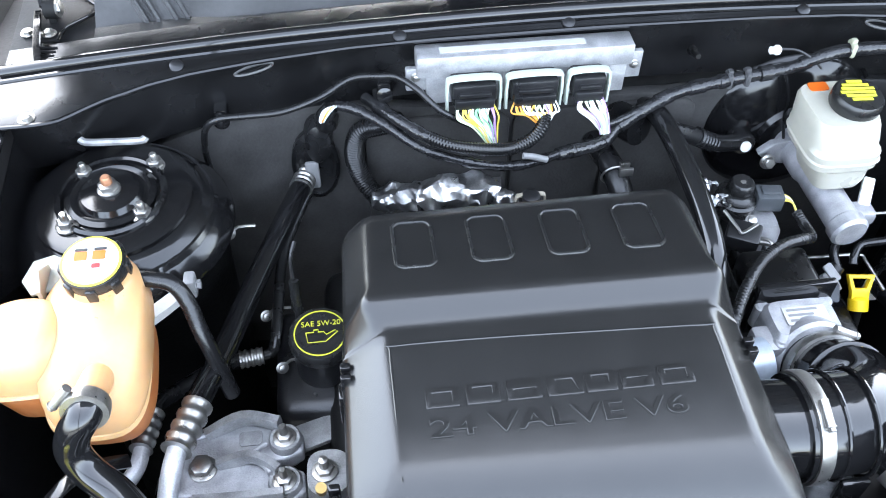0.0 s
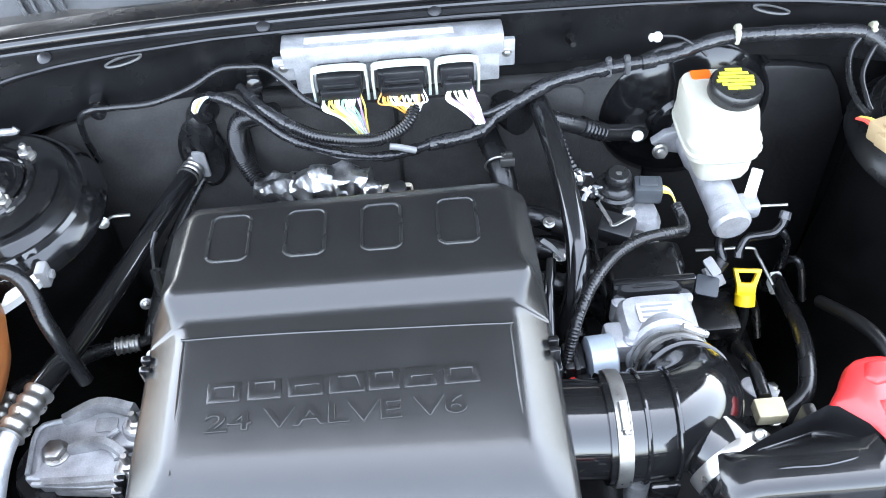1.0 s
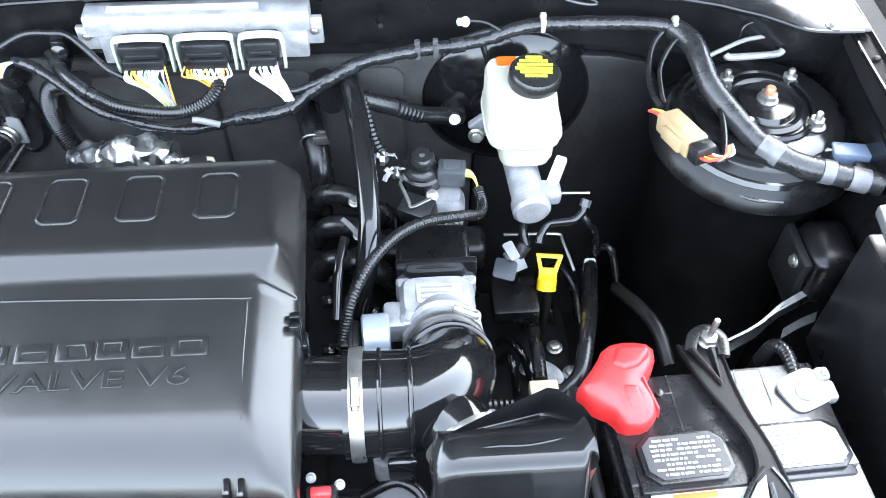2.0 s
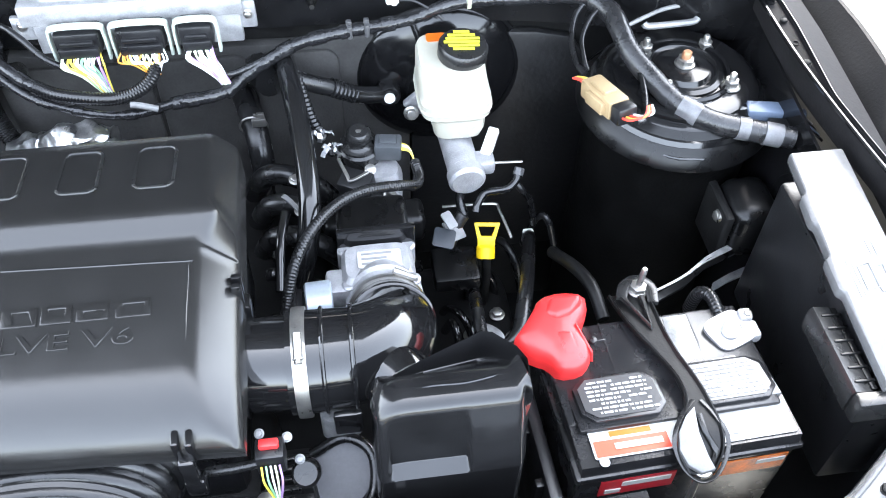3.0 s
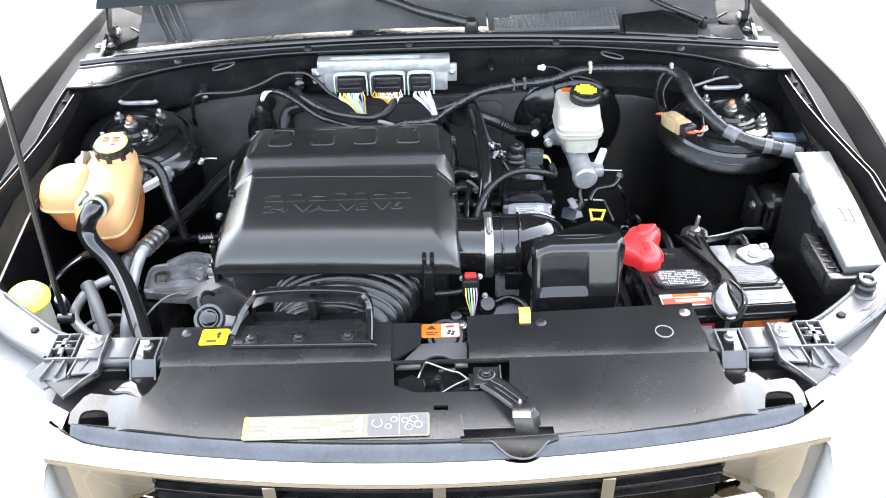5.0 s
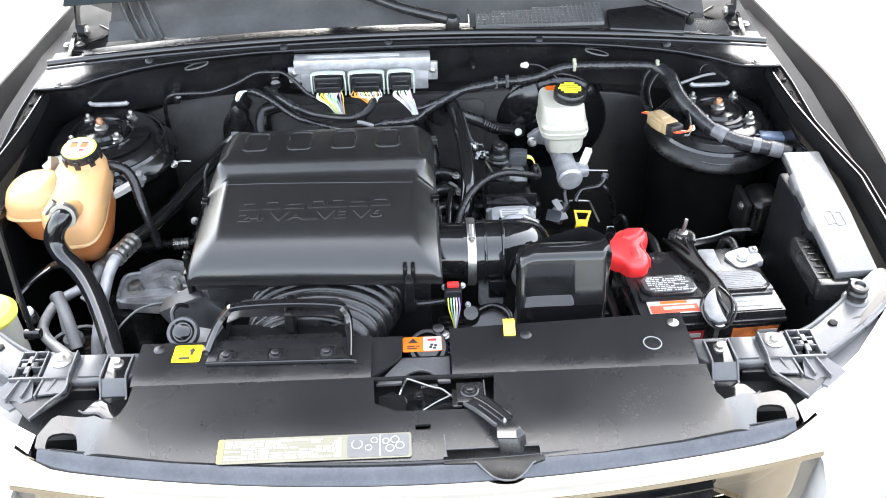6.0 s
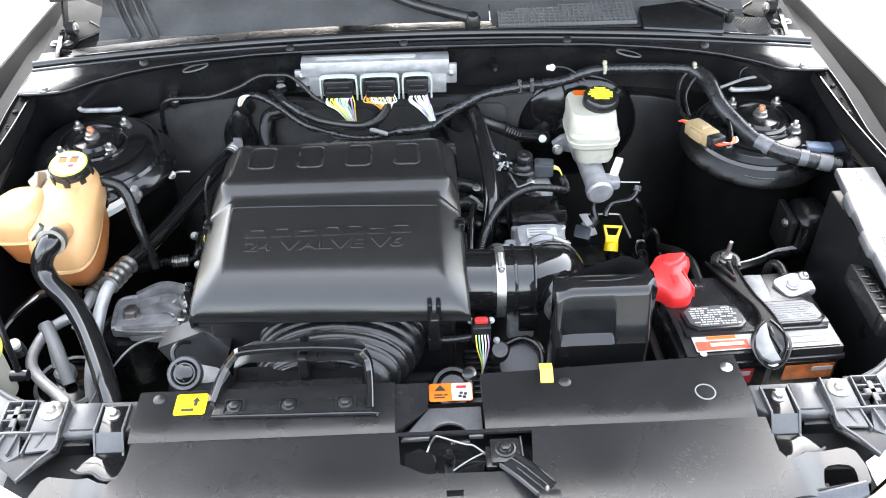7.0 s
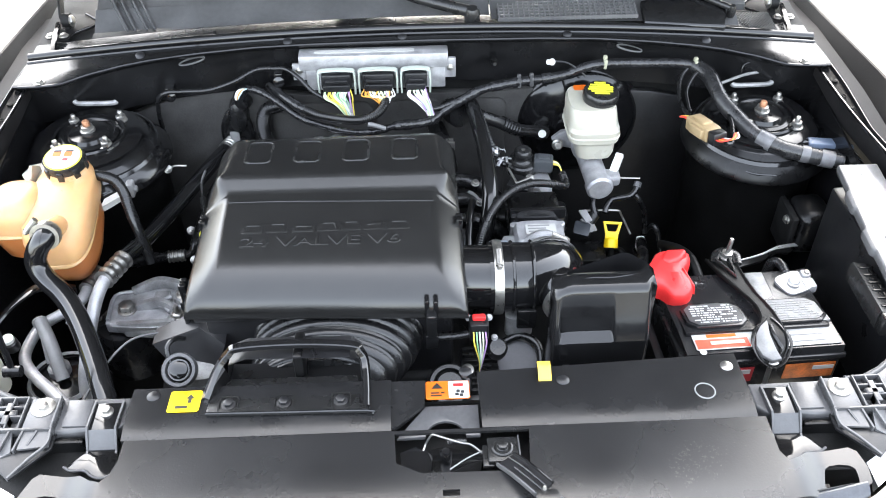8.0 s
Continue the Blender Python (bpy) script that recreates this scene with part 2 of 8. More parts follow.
def lettering(words, size, m, depth=0.0008, bevel=0.0):
    cu = bpy.data.curves.new("tmp", "FONT")
    cu.body, cu.size, cu.extrude, cu.bevel_depth = words, size, depth, bevel
    ob = new("tmp", cu)
    me = bpy.data.meshes.new_from_object(ob)
    bm = bmesh.new()
    bm.from_mesh(me)
    bpy.data.objects.remove(ob)
    bpy.data.curves.remove(cu)
    bpy.data.meshes.remove(me)
    return place(bm, m)


def mesh_object(name, bm, mat, angle=38):
    me = bpy.data.meshes.new(name)
    bm.to_mesh(me)
    bm.free()
    me.polygons.foreach_set("use_smooth", [True] * len(me.polygons))
    me.set_sharp_from_angle(angle=radians(angle))
    me.materials.append(mat)
    return new(name, me)


def thing(name, at, label, category, group="", kind=""):
    """An Empty at the base of a thing made of parts."""
    ob = new(name)
    ob.empty_display_size = 0.02
    ob.location = at
    return tagged(ob, label, category, group, kind)


def part(name, bm, mat, parent, label="", angle=38):
    ob = mesh_object(name, bm, mat, angle)
    ob.parent = parent
    base = parent.location if parent.parent is None else Vector((0, 0, 0))
    ob.matrix_parent_inverse = Matrix.Translation(-base)
    return tagged(ob, label)


def solo(name, bm, mat, label, category, group="", kind="", angle=38):
    return tagged(mesh_object(name, bm, mat, angle), label, category, group, kind)


def hexbolt(at, r, h, axis=(0, 0, 1), washer=1.5):
    """A flanged hexagon head."""
    a = lathe([(r * washer, 0), (r * washer, h * 0.18), (r * 1.1, h * 0.3)], at, axis, 20)
    b = lathe([(r * 1.1, h * 0.2), (r * 1.1, h * 0.9), (r * 0.9, h)], at, axis, 6)
    return merge(a, b)


# ---- the setting ----
ground = thing("ground", (0, 0, 0), "pale sunlit concrete ground round the car", "ground", kind="structure")
part("slab", box(-60, 60, -60, 60, -0.1, 0.0, 0), CONCRETE, ground)
for k in (-2.6, -1.1, 1.25, 2.75):
    part("joint", box(k - 0.006, k + 0.006, -8, 8, 0.0, 0.003, 0), GREYINK, ground)
for k in (-2.2, -0.6, 0.95, 2.5):
    part("joint", box(-8, 8, k - 0.006, k + 0.006, 0.0, 0.002, 0), GREYINK, ground)
marking = solo("floor_marking", box(1.0, 1.7, 0.2, 0.645, 0.0, 0.004, 0), BLUEP, "blue painted patch on the concrete", "marking", kind="structure")
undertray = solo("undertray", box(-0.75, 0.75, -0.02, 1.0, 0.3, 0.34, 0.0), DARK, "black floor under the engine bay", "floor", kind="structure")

# firewall: insulated lower wall, pressed steel bulkhead above it
firewall = thing("wall_firewall", (0, 0.92, 0.34), "dark grey insulated firewall behind the engine", "wall", kind="structure")
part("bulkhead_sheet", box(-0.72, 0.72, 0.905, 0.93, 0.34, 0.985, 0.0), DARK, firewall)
liner = [(-0.62, 0.5), (-0.61, 0.88), (-0.55, 0.928), (-0.47, 0.957), (-0.41, 0.977), (-0.36, 0.985), (-0.32, 0.978), (-0.28, 0.966), (-0.2, 0.957), (0.0, 0.957), (0.11, 0.955), (0.24, 0.963), (0.245, 0.962), (0.245, 0.5)]
part("insulation", place(prism(liner, -0.906, -0.888, 0.005), pose(0, 0, 0, 90)), FELT, firewall)
# the same lining split off and darkened for the shade on the right
side_liner = [(0.247, 0.5), (0.247, 0.962), (0.31, 0.955), (0.42, 0.946), (0.472, 0.934), (0.493, 0.902), (0.517, 0.844), (0.53, 0.5)]
part("side_insulation", place(prism(side_liner, -0.906, -0.89, 0.005), pose(0, 0, 0, 90)), surface("shaded_insulation", (0.012, 0.012, 0.0125), 0.4, vary=0.4, scale=14, grain=0.3, grain_scale=120), firewall)
for x0, x1 in ((-0.29, -0.1), (-0.095, 0.03), (0.035, 0.15)):
    part("quilted_panel", place(prism(rounded(x0, x1, 0.62, 0.945, 0.02), -0.89, -0.881, 0.004), pose(0, 0, 0, 90)), FELT, firewall)


def strap_bar(pts, r=0.004):
    return tube(pts, r, 8, 3)


def along(x, rows):
    """Smooth value between rows (distance from the middle, value)."""
    x = abs(x)
    for (a, u), (b, v) in zip(rows, rows[1:]):
        if x <= b:
            f = (x - a) / (b - a)
            return u + (v - u) * f * f * (3 - 2 * f) if rows is LIP_Y and a >= 0.56 else u + (v - u) * f
    return rows[-1][1]


LIP_Y = [(0.0, 0.872), (0.2, 0.871), (0.3, 0.868), (0.4, 0.863), (0.48, 0.857), (0.53, 0.846), (0.57, 0.830), (0.6, 0.815), (0.625, 0.800), (0.65, 0.797), (0.7, 0.799)]
LIP_Z = [(0.0, 1.0715), (0.2, 1.070), (0.3, 1.068), (0.4, 1.062), (0.48, 1.055), (0.57, 1.048), (0.62, 1.0455), (0.7, 1.042)]


def lip_y(x):
    return along(x, LIP_Y)


def lip_z(x):
    return along(x, LIP_Z)


def seal_z(x):
    return 1.084 - 0.036 * (abs(x) / 0.68) ** 2


def bulkhead():
    """The painted steel beam under the cowl, bowed along its length, its top widening to a gloss patch at both ends."""
    rings = []
    for i in range(65):
        x = -0.70 + 1.40 * i / 64
        y, ly, zl, zs = 0.885 - 0.055 * (abs(x) / 0.7) ** 2.2, lip_y(x), lip_z(x), seal_z(x)
        f = ly + 0.019
        rings.append([(x, max(y, f) + 0.02, zl - 0.1), (x, max(y, f) + 0.003, zl - 0.093), (x, f + 0.001, zl - 0.036), (x, ly + 0.017, zl - 0.015), (x, ly + 0.004, zl - 0.006), (x, ly, zl),
                      (x, ly + 0.004, zl + 0.0025), (x, ly * 0.5 + 0.443, zl * 0.5 + zs * 0.5 - 0.002), (x, 0.886, zs - 0.004), (x, 0.895, zs - 0.002), (x, 0.94, zs), (x, 0.94, zl - 0.1)])
    return loft(rings)


beam = thing("wall_cowl_beam", (0, 0.88, 0.97), "gloss black pressed steel beam under the cowl", "beam", kind="structure")
part("beam_panel", bulkhead(), BEAM, beam)
seal_line = [(-0.70 + 0.1 * i, 0.896, seal_z(-0.7 + 0.1 * i)) for i in range(15)]
# grey metal colour stands in for sky reflected in the painted drain lips
for s in (-1, 1):
    part("drain_lip", strap_bar([(s * 0.54, 0.817, 1.001), (s * 0.546, 0.815, 0.998), (s * 0.58, 0.82, 0.995), (s * 0.61, 0.825, 0.993), (s * 0.617, 0.828, 0.996)], 0.0045), GREYALU, beam)
part("seal", tube(seal_line, 0.008, 10, 4), GLOSS, beam, "black rubber hood seal")
part("seal_fin", tube([(x, y - 0.013, z - 0.004) for x, y, z in seal_line], 0.0035, 8, 4), GLOSS, beam)
part("lip_roll", tube([(-0.69 + 0.023 * i, lip_y(-0.69 + 0.023 * i), lip_z(-0.69 + 0.023 * i)) for i in range(61)], 0.003, 8, 2), PAINT, beam)
for cx in (-0.497, -0.24, -0.04, 0.25, 0.497):
    part("seal_clip", lathe([(0.008, 0), (0.008, 0.002), (0.004, 0.004), (0, 0.004)], (cx, lip_y(cx) * 0.5 + 0.443, lip_z(cx) * 0.5 + seal_z(cx) * 0.5 - 0.001), (0, -0.5, 1), 16), PLASTIC, beam)
for cx, cy in ((-0.413, 0.879), (0.366, 0.883)):
    ring = [(cx + 0.023 * math.cos(a * math.pi / 8), cy, 1.040 + 0.005 * math.sin(a * math.pi / 8) + 0.006 * math.cos(a * math.pi / 8) * (1 if cx < 0 else -1)) for a in range(17)]
    part("pressed_slot", tube(ring, 0.0018, 6, 2), ARM, beam)


def fender(s):
    """Inner wing, flanged rail and outer fender of one side."""
    f = thing("fender", (s * 0.72, 0.5, 0.34), "gloss black steel front fender with bolted inner rail", "fender", group="front fenders")
    wall = [(s * 0.685, y, z) for y, z in ((0.2, 0.34), (0.93, 0.34), (0.93, 1.0), (0.83, 1.015), (0.2, 0.93))]
    part("inner_wing", loft([[(x - s * 0.004, y, z) for x, y, z in wall], wall]), PAINT, f)
    rail, lip, seam = [], [], []
    for i in range(29):
        y = 0.24 + 0.83 * i / 28
        z = 0.985 + 0.05 * min(1, (y - 0.24) / 0.5) + 0.02 * max(0, y - 0.74)
        xi = 0.681 + 0.03 * max(0.0, (0.75 - y) / 0.2) ** 1.4 - 0.02 * max(0.0, y - 0.86)
        xi, xs = min(xi, 0.727), max(0.703 - 0.1 * max(0.0, y - 0.85), min(0.734, xi + 0.007))
        rail.append([(s * (xi + 0.003), y, z - 0.04), (s * xi, y, z - 0.012), (s * (xi + 0.001), y, z - 0.003), (s * (xi + 0.005), y, z - 0.006), (s * (xs - 0.001), y, z - 0.003), (s * xs, y, z + 0.002),
                     (s * (xs + 0.002), y, z + 0.002), (s * (xs + 0.004), y, z - 0.004), (s * 0.738, y, z - 0.008), (s * 0.738, y, z - 0.04)])
        lip.append((s * (xi + 0.0015), y, z - 0.002))
        seam.append((s * (xs + 0.001), y, z + 0.0022))
    part("rail", loft(rail), RAIL, f)
    part("weatherstrip", tube(lip[2:21], 0.0028, 8, 2), GLOSS, f, "glossy black weatherstrip")
    part("flange_seam", tube(seam, 0.0014, 8, 2), PAINT, f)
    part("rail_clip", place(box(-0.009, 0.009, -0.011, 0.011, 0.0, 0.008, 0.002), Matrix.Translation((s * 0.684, 0.868, 1.034)) @ pose(0, 0, 0, 0, 0, s * 12)), GREYPL, f, "pale clip at the end of the weatherstrip")
    outer = []
    for i in range(25):
        y = 0.28 + 0.99 * i / 24
        top = 0.955 + 0.085 * min(1, max(0, (y - 0.02) / 0.65)) + 0.03 * max(0, y - 0.7)
        e = 0.782 - 0.05 * max(0, (y - 0.75)) / 0.4 - 0.10 * max(0, 0.3 - y) ** 1.5
        outer.append([(s * (e - 0.052), y, top - 0.06), (s * (e - 0.046), y, top - 0.05), (s * (e - 0.022), y, top - 0.022), (s * (e - 0.006), y, top - 0.001), (s * (e - 0.002), y, top),
                      (s * (e + 0.003), y, top - 0.004), (s * (e + 0.02), y, top - 0.06), (s * (e + 0.03), y, top - 0.14), (s * (e + 0.032), y, 0.8), (s * (e - 0.0), y, 0.8), (s * (e - 0.03), y, top - 0.08)])
    part("outer_panel", loft(outer), WING, f)
    for y, z in ((0.685, 1.03), (0.76, 1.036), (0.89, 1.038), (0.98, 1.041)):
        part("rail_bolt", hexbolt((s * 0.6955, y, z - 0.006), 0.0042, 0.005, (-s * 0.3, 0, 1)), DARK, f)
    return f


for s in (-1, 1):
    fender(s)


def strut_tower(s):
    t = thing("strut_tower", (s * 0.577, 0.75, 0.34), "gloss black strut tower with four zinc nuts", "strut tower", group="strut towers")
    x, y = s * 0.577, 0.752
    dome = [(0.124, -0.05), (0.128, -0.046), (0.127, -0.04), (0.119, -0.028), (0.108, -0.016), (0.1, -0.008), (0.094, -0.003), (0.06, 0.0), (0.0, 0.0)]
    part("tower_side", lathe([(0.118, -0.6), (0.108, -0.2), (0.112, -0.07), (0.123, -0.048)], (x, y, 0.968), (0, -0.04, 1), 40), TOWER_SHADE, t)
    # right shoulder takes the darker paint, its shade put into the colour
    part("shoulder", lathe(dome[:-2], (x, y, 0.968), (0, -0.04, 1), 40), PAINT if s < 0 else TOWER, t)
    part("dome", lathe([(0.098, -0.006), *dome[-3:]], (x, y, 0.968), (0, -0.04, 1), 40), PAINT, t)
    tip = [(s * a, b) for a, b in ((0.575, 0.632), (0.535, 0.640), (0.498, 0.672), (0.479, 0.712), (0.478, 0.732), (0.492, 0.742), (0.53, 0.76), (0.575, 0.76))]
    part("corner_flange", prism(tip if s < 0 else tip[::-1], 0.934, 0.940, 0.002, slope=lambda a, b: 0.1 * (b - 0.7)), PAINT, t)
    part("flange_lip", tube([(s * a, b, 0.9385 + 0.1 * (b - 0.7)) for a, b in ((0.575, 0.634), (0.535, 0.642), (0.499, 0.673), (0.48, 0.713), (0.479, 0.732), (0.493, 0.743))], 0.0025, 8, 4), GLOSS, t)
    part("seat_plate", lathe([(0.088, 0), (0.088, 0.004), (0.082, 0.006), (0.0, 0.006)], (x, y, 0.967), (0, -0.04, 1), 32), PAINT, t)
    part("bearing_cap", lathe([(0.05, 0.004), (0.05, 0.009), (0.044, 0.011), (0.04, 0.008), (0.036, 0.008), (0.032, 0.014), (0.02, 0.016), (0.0, 0.016)], (x, y, 0.968), (0, -0.04, 1), 36), PAINT, t, "black strut bearing cap")
    part("cap_ring", lathe([(0.062, 0.004), (0.0615, 0.0085), (0.058, 0.011), (0.0545, 0.0095), (0.053, 0.004)], (x, y, 0.968), (0, -0.04, 1), 40), GLOSS if s < 0 else PAINT, t)
    part("rolled_rim", lathe([(0.1115, -0.026), (0.1125, -0.02), (0.109, -0.0145), (0.104, -0.0135), (0.1, -0.016)], (x, y, 0.968), (0, -0.04, 1), 44), GLOSS, t)
    part("centre_nut", hexbolt((x, y, 0.984), 0.010, 0.010, washer=1.3), STEEL, t)
    part("stud", lathe([(0.006, 0), (0.006, 0.011), (0.0045, 0.013), (0, 0.013)], (x, y, 0.990), n=14), COPPER, t, "rusty brown threaded stud")
    for dx, dy in (((0.034, 0.037), (-0.044, 0.045), (-0.038, -0.034), (0.042, -0.042)) if s < 0 else ((0.043, 0.043), (-0.036, 0.045), (-0.034, -0.041), (0.05, -0.036))):
        nx, ny = x + s * dx, y + dy
        n = part("nut", hexbolt((nx, ny, 0.972), 0.0085, 0.012, washer=1.45), STEEL, t)
        part("nut_stud", lathe([(0.0045, 0), (0.0045, 0.009), (0.003, 0.011), (0, 0.011)], (nx, ny, 0.982), n=12), STEEL, n)


for s in (-1, 1):
    strut_tower(s)

# closing panels at both ends of the cowl
for s in (-1, 1):
    end = [(s * x, y) for x, y in ((0.57, 0.885), (0.57, 1.06), (0.70, 1.15), (0.703, 0.90), (0.69, 0.878))]
    solo("cowl_end", prism(end if s < 0 else end[::-1], 1.028, 1.038, 0.003, slope=lambda x, y: 0.1 * (y - 0.88)), COWLEND, "dusty black panel closing the end of the cowl", "cowl", kind="structure")

# slatted vent, hood hinge and bolts at the ends of the cowl
for s in (-1, 1):
    if s < 0:
        v = thing("drain_vent", (s * 0.655, 0.885, 1.04), "small slatted black vent at the end of the cowl", "vent")
        part("vent_plate", place(box(-0.012, 0.012, -0.03, 0.03, 0.0, 0.003, 0.001), Matrix.Translation((-0.653, 0.916, 1.0425)) @ pose(0, 0, 0, 5, 0, -8)), RAIL, v)
        for j in range(7):
            part("vent_slat", place(box(-0.010, 0.010, -0.0014, 0.0014, 0.0, 0.006, 0.0006), Matrix.Translation((-0.6565 + 0.0009 * j, 0.892 + 0.007 * j, 1.0435 + 0.0007 * j)) @ pose(0, 0, 0, 28, 0, -8)), WING, v)
    h = thing("hood_mount", (s * 0.65, 0.98, 1.045), "black steel hood hinge mount at the end of the cowl", "hood mount", group="hood mounts")
    foot = [(s * x, y) for x, y in ((0.672, 0.945), (0.668, 1.03), (0.632, 1.03), (0.604, 1.005), (0.606, 0.99), (0.636, 0.968), (0.642, 0.945))]
    part("foot", prism(foot if s < 0 else foot[::-1], 1.05, 1.054, 0.0015, slope=lambda x, y: 0.1 * (y - 0.95)), RAIL, h)
    part("foot_edge", tube([(s * x, y, 1.0545 + 0.1 * (y - 0.95)) for x, y in ((0.632, 1.03), (0.604, 1.005), (0.606, 0.99), (0.636, 0.968), (0.642, 0.945))], 0.0016, 8, 2), PAINT, h)
    part("knuckle", loft([[(s * (0.652 + w), 0.985 + 0.013 * math.cos(a), 1.072 + 0.013 * math.sin(a)) for a in (i * math.pi / 8 for i in range(16))] for w in (-0.007, 0.007)]), DARK, h)
    part("pivot", hexbolt((s * 0.645, 0.985, 1.072), 0.008, 0.006, (-s, 0, 0.2)), STEEL, h)
    part("upright", loft([[(s * 0.648, y, z), (s * 0.656, y, z), (s * 0.656, y + 0.02, z), (s * 0.648, y + 0.02, z)] for y, z in ((0.975, 1.05), (0.978, 1.075))]), DARK, h)
    part("arm", strap([(s * 0.66, 0.985, 1.072), (s * 0.664, 1.01, 1.095), (s * 0.668, 1.045, 1.125), (s * 0.67, 1.06, 1.15)], 0.005, 0.022, 4, Vector((1, 0, 0))), DARK, h)
    post = part("brace", strap([(s * 0.670, 0.990, 1.064), (s * 0.666, 0.96, 1.063), (s * 0.661, 0.92, 1.058), (s * 0.657, 0.893, 1.05)], 0.009, 0.006, 4, Vector((1, 0, 0))), PAINT, h)
    for x, y, z in ((0.684, 0.971, 1.048), (0.6535, 0.955, 1.056)):
        solo("cowl_bolt", hexbolt((s * x, y, z), 0.0055, 0.005, washer=1.6), STEEL, "bright bolt at the end of the cowl", "bolt", group="cowl bolts")
    solo("beam_bolt", hexbolt((s * 0.655, 0.806, lip_z(0.655) + 0.003), 0.006, 0.005, washer=1.6), STEEL, "bolt in the end of the cowl beam", "bolt", group="beam bolts")

# open hood above the bay, out of view
hood_line = [(0, 0.71), (0.1, 0.735), (0.2, 0.76), (0.3, 0.77), (0.6, 0.77), (0.9, 0.755), (1.1, 0.72)]
hood_bm = loft([[(s * w, 1.05 - 0.57 * f + d * 0.85, 1.145 + 0.9 * f + d * 0.53) for s, d in ((-1, 0), (-0.5, 0), (0, 0), (0.5, 0), (1, 0), (1, 0.025), (0.5, 0.025), (0, 0.025), (-0.5, 0.025), (-1, 0.025))] for f, w in hood_line])
solo("hood", hood_bm, SATIN, "black hood propped open over the engine bay", "hood", kind="structure")

# cowl panels and windscreen
cowl = thing("cowl_cover", (0, 0.95, 1.05), "satin black plastic cowl cover under the windscreen", "cowl", kind="structure")


def sheet(x0, x1, z_front, z_back, y0, y1, thick=0.012, arc=0.01, n=14, droop=0.042):
    rings = []
    for i in range(n + 1):
        x = x0 + (x1 - x0) * i / n
        b, d = arc * (abs(x) / 0.7) ** 2, -droop * (abs(x) / 0.68) ** 2
        rings.append([(x, y0 - b, z_front - thick + d), (x, y0 - b, z_front + d), (x, y0 - b + 0.006, z_front + 0.003 + d), (x, y1 - b, z_back + d * 0.6), (x, y1 - b, z_back - thick + d * 0.6)])
    return loft(rings)


LEDGE = surface("dusty_cowl_ledge", (0.022, 0.022, 0.022), 0.4, vary=0.35, scale=22, grain=0.15, dust=0.5)
part("cowl_ledge", sheet(-0.60, 0.57, 1.0705, 1.074, 0.898, 0.965, 0.01, droop=0.034), LEDGE, cowl, "dark dusty ledge in front of the cowl panels")
part("cowl_left", sheet(-0.602, 0.118, 1.0795, 1.098, 0.944, 0.985, 0.006, arc=-0.026, droop=0.035), COWL, cowl)
part("cowl_right", sheet(0.12, 0.572, 1.077, 1.099, 0.906, 0.985), COWL, cowl)
part("cowl_back", sheet(-0.602, 0.602, 1.096, 1.126, 0.982, 1.05, arc=-0.012, droop=0.038), COWL, cowl)
for x0, x1 in ((-0.538, -0.588), (-0.524, -0.572), (-0.503, -0.552), (-0.489, -0.536)):
    part("cowl_rib", loft([[(x + w, y, z - 0.03) for w in (-0.003, 0.003)] + [(x + w * 0.6, y, z) for w in (0.003, -0.003)] for x, y, z in ((x0, 0.957, 1.066), (x0 * 0.5 + x1 * 0.5, 0.998, 1.092), (x1, 1.05, 1.117))]), COWL, cowl)
part("cowl_scoop", prism([(0.391, 0.903), (0.392, 0.955), (0.476, 0.965), (0.547, 0.94), (0.535, 0.888)], 0.0, 0.012, 0.004, slope=lambda x, y: 1.064 + 0.33 * (y - 0.89)), GLOSS, cowl, "gloss black raised cowl scoop")
glass_mat = surface("windscreen_glass", (0.02, 0.025, 0.026), 0.03, vary=0.02, grain=0, rough_vary=0.01)
solo("windscreen", loft([[(x, 1.04 - 0.05 * (x / 0.7) ** 2, 1.12), (x, 1.7 - 0.1 * (x / 0.7) ** 2, 1.62), (x, 1.71 - 0.1 * (x / 0.7) ** 2, 1.615), (x, 1.05 - 0.05 * (x / 0.7) ** 2, 1.115)] for x in (-0.68, -0.45, -0.2, 0, 0.2, 0.45, 0.68)]), glass_mat,
     "dark windscreen reflecting pale sky", "windscreen", kind="structure")

# pillars out of view, added to block sky reflected in the cowl ends
for s in (-1, 1):
    solo("windscreen_pillar", loft([[(s * (x - 0.045), y - 0.02, z), (s * (x + 0.03), y - 0.02, z - 0.015), (s * (x + 0.05), y + 0.05, z - 0.03), (s * (x - 0.03), y + 0.05, z)] for x, y, z in ((0.73, 1.08, 1.135), (0.715, 1.35, 1.36), (0.66, 1.72, 1.64))]), PAINT, "unseen black pillar beside the windscreen, keeps sky out of reflections", "pillar", group="windscreen pillars", kind="structure")

# grid of the air inlet
GRID = surface("grid_plastic", (0.1, 0.1, 0.1), 0.4, vary=0.15)
grid = thing("air_inlet_grid", (0.26, 0.96, 1.09), "black plastic air inlet grid in the cowl", "grille")
def grid_back(x):
    """The stepped rear edge of the grid."""
    return 0.951 + 0.0055 * sum(x > k for k in (0.165, 0.245, 0.305, 0.35))


def grid_z(y):
    return 1.083 + 0.22 * (y - 0.911)


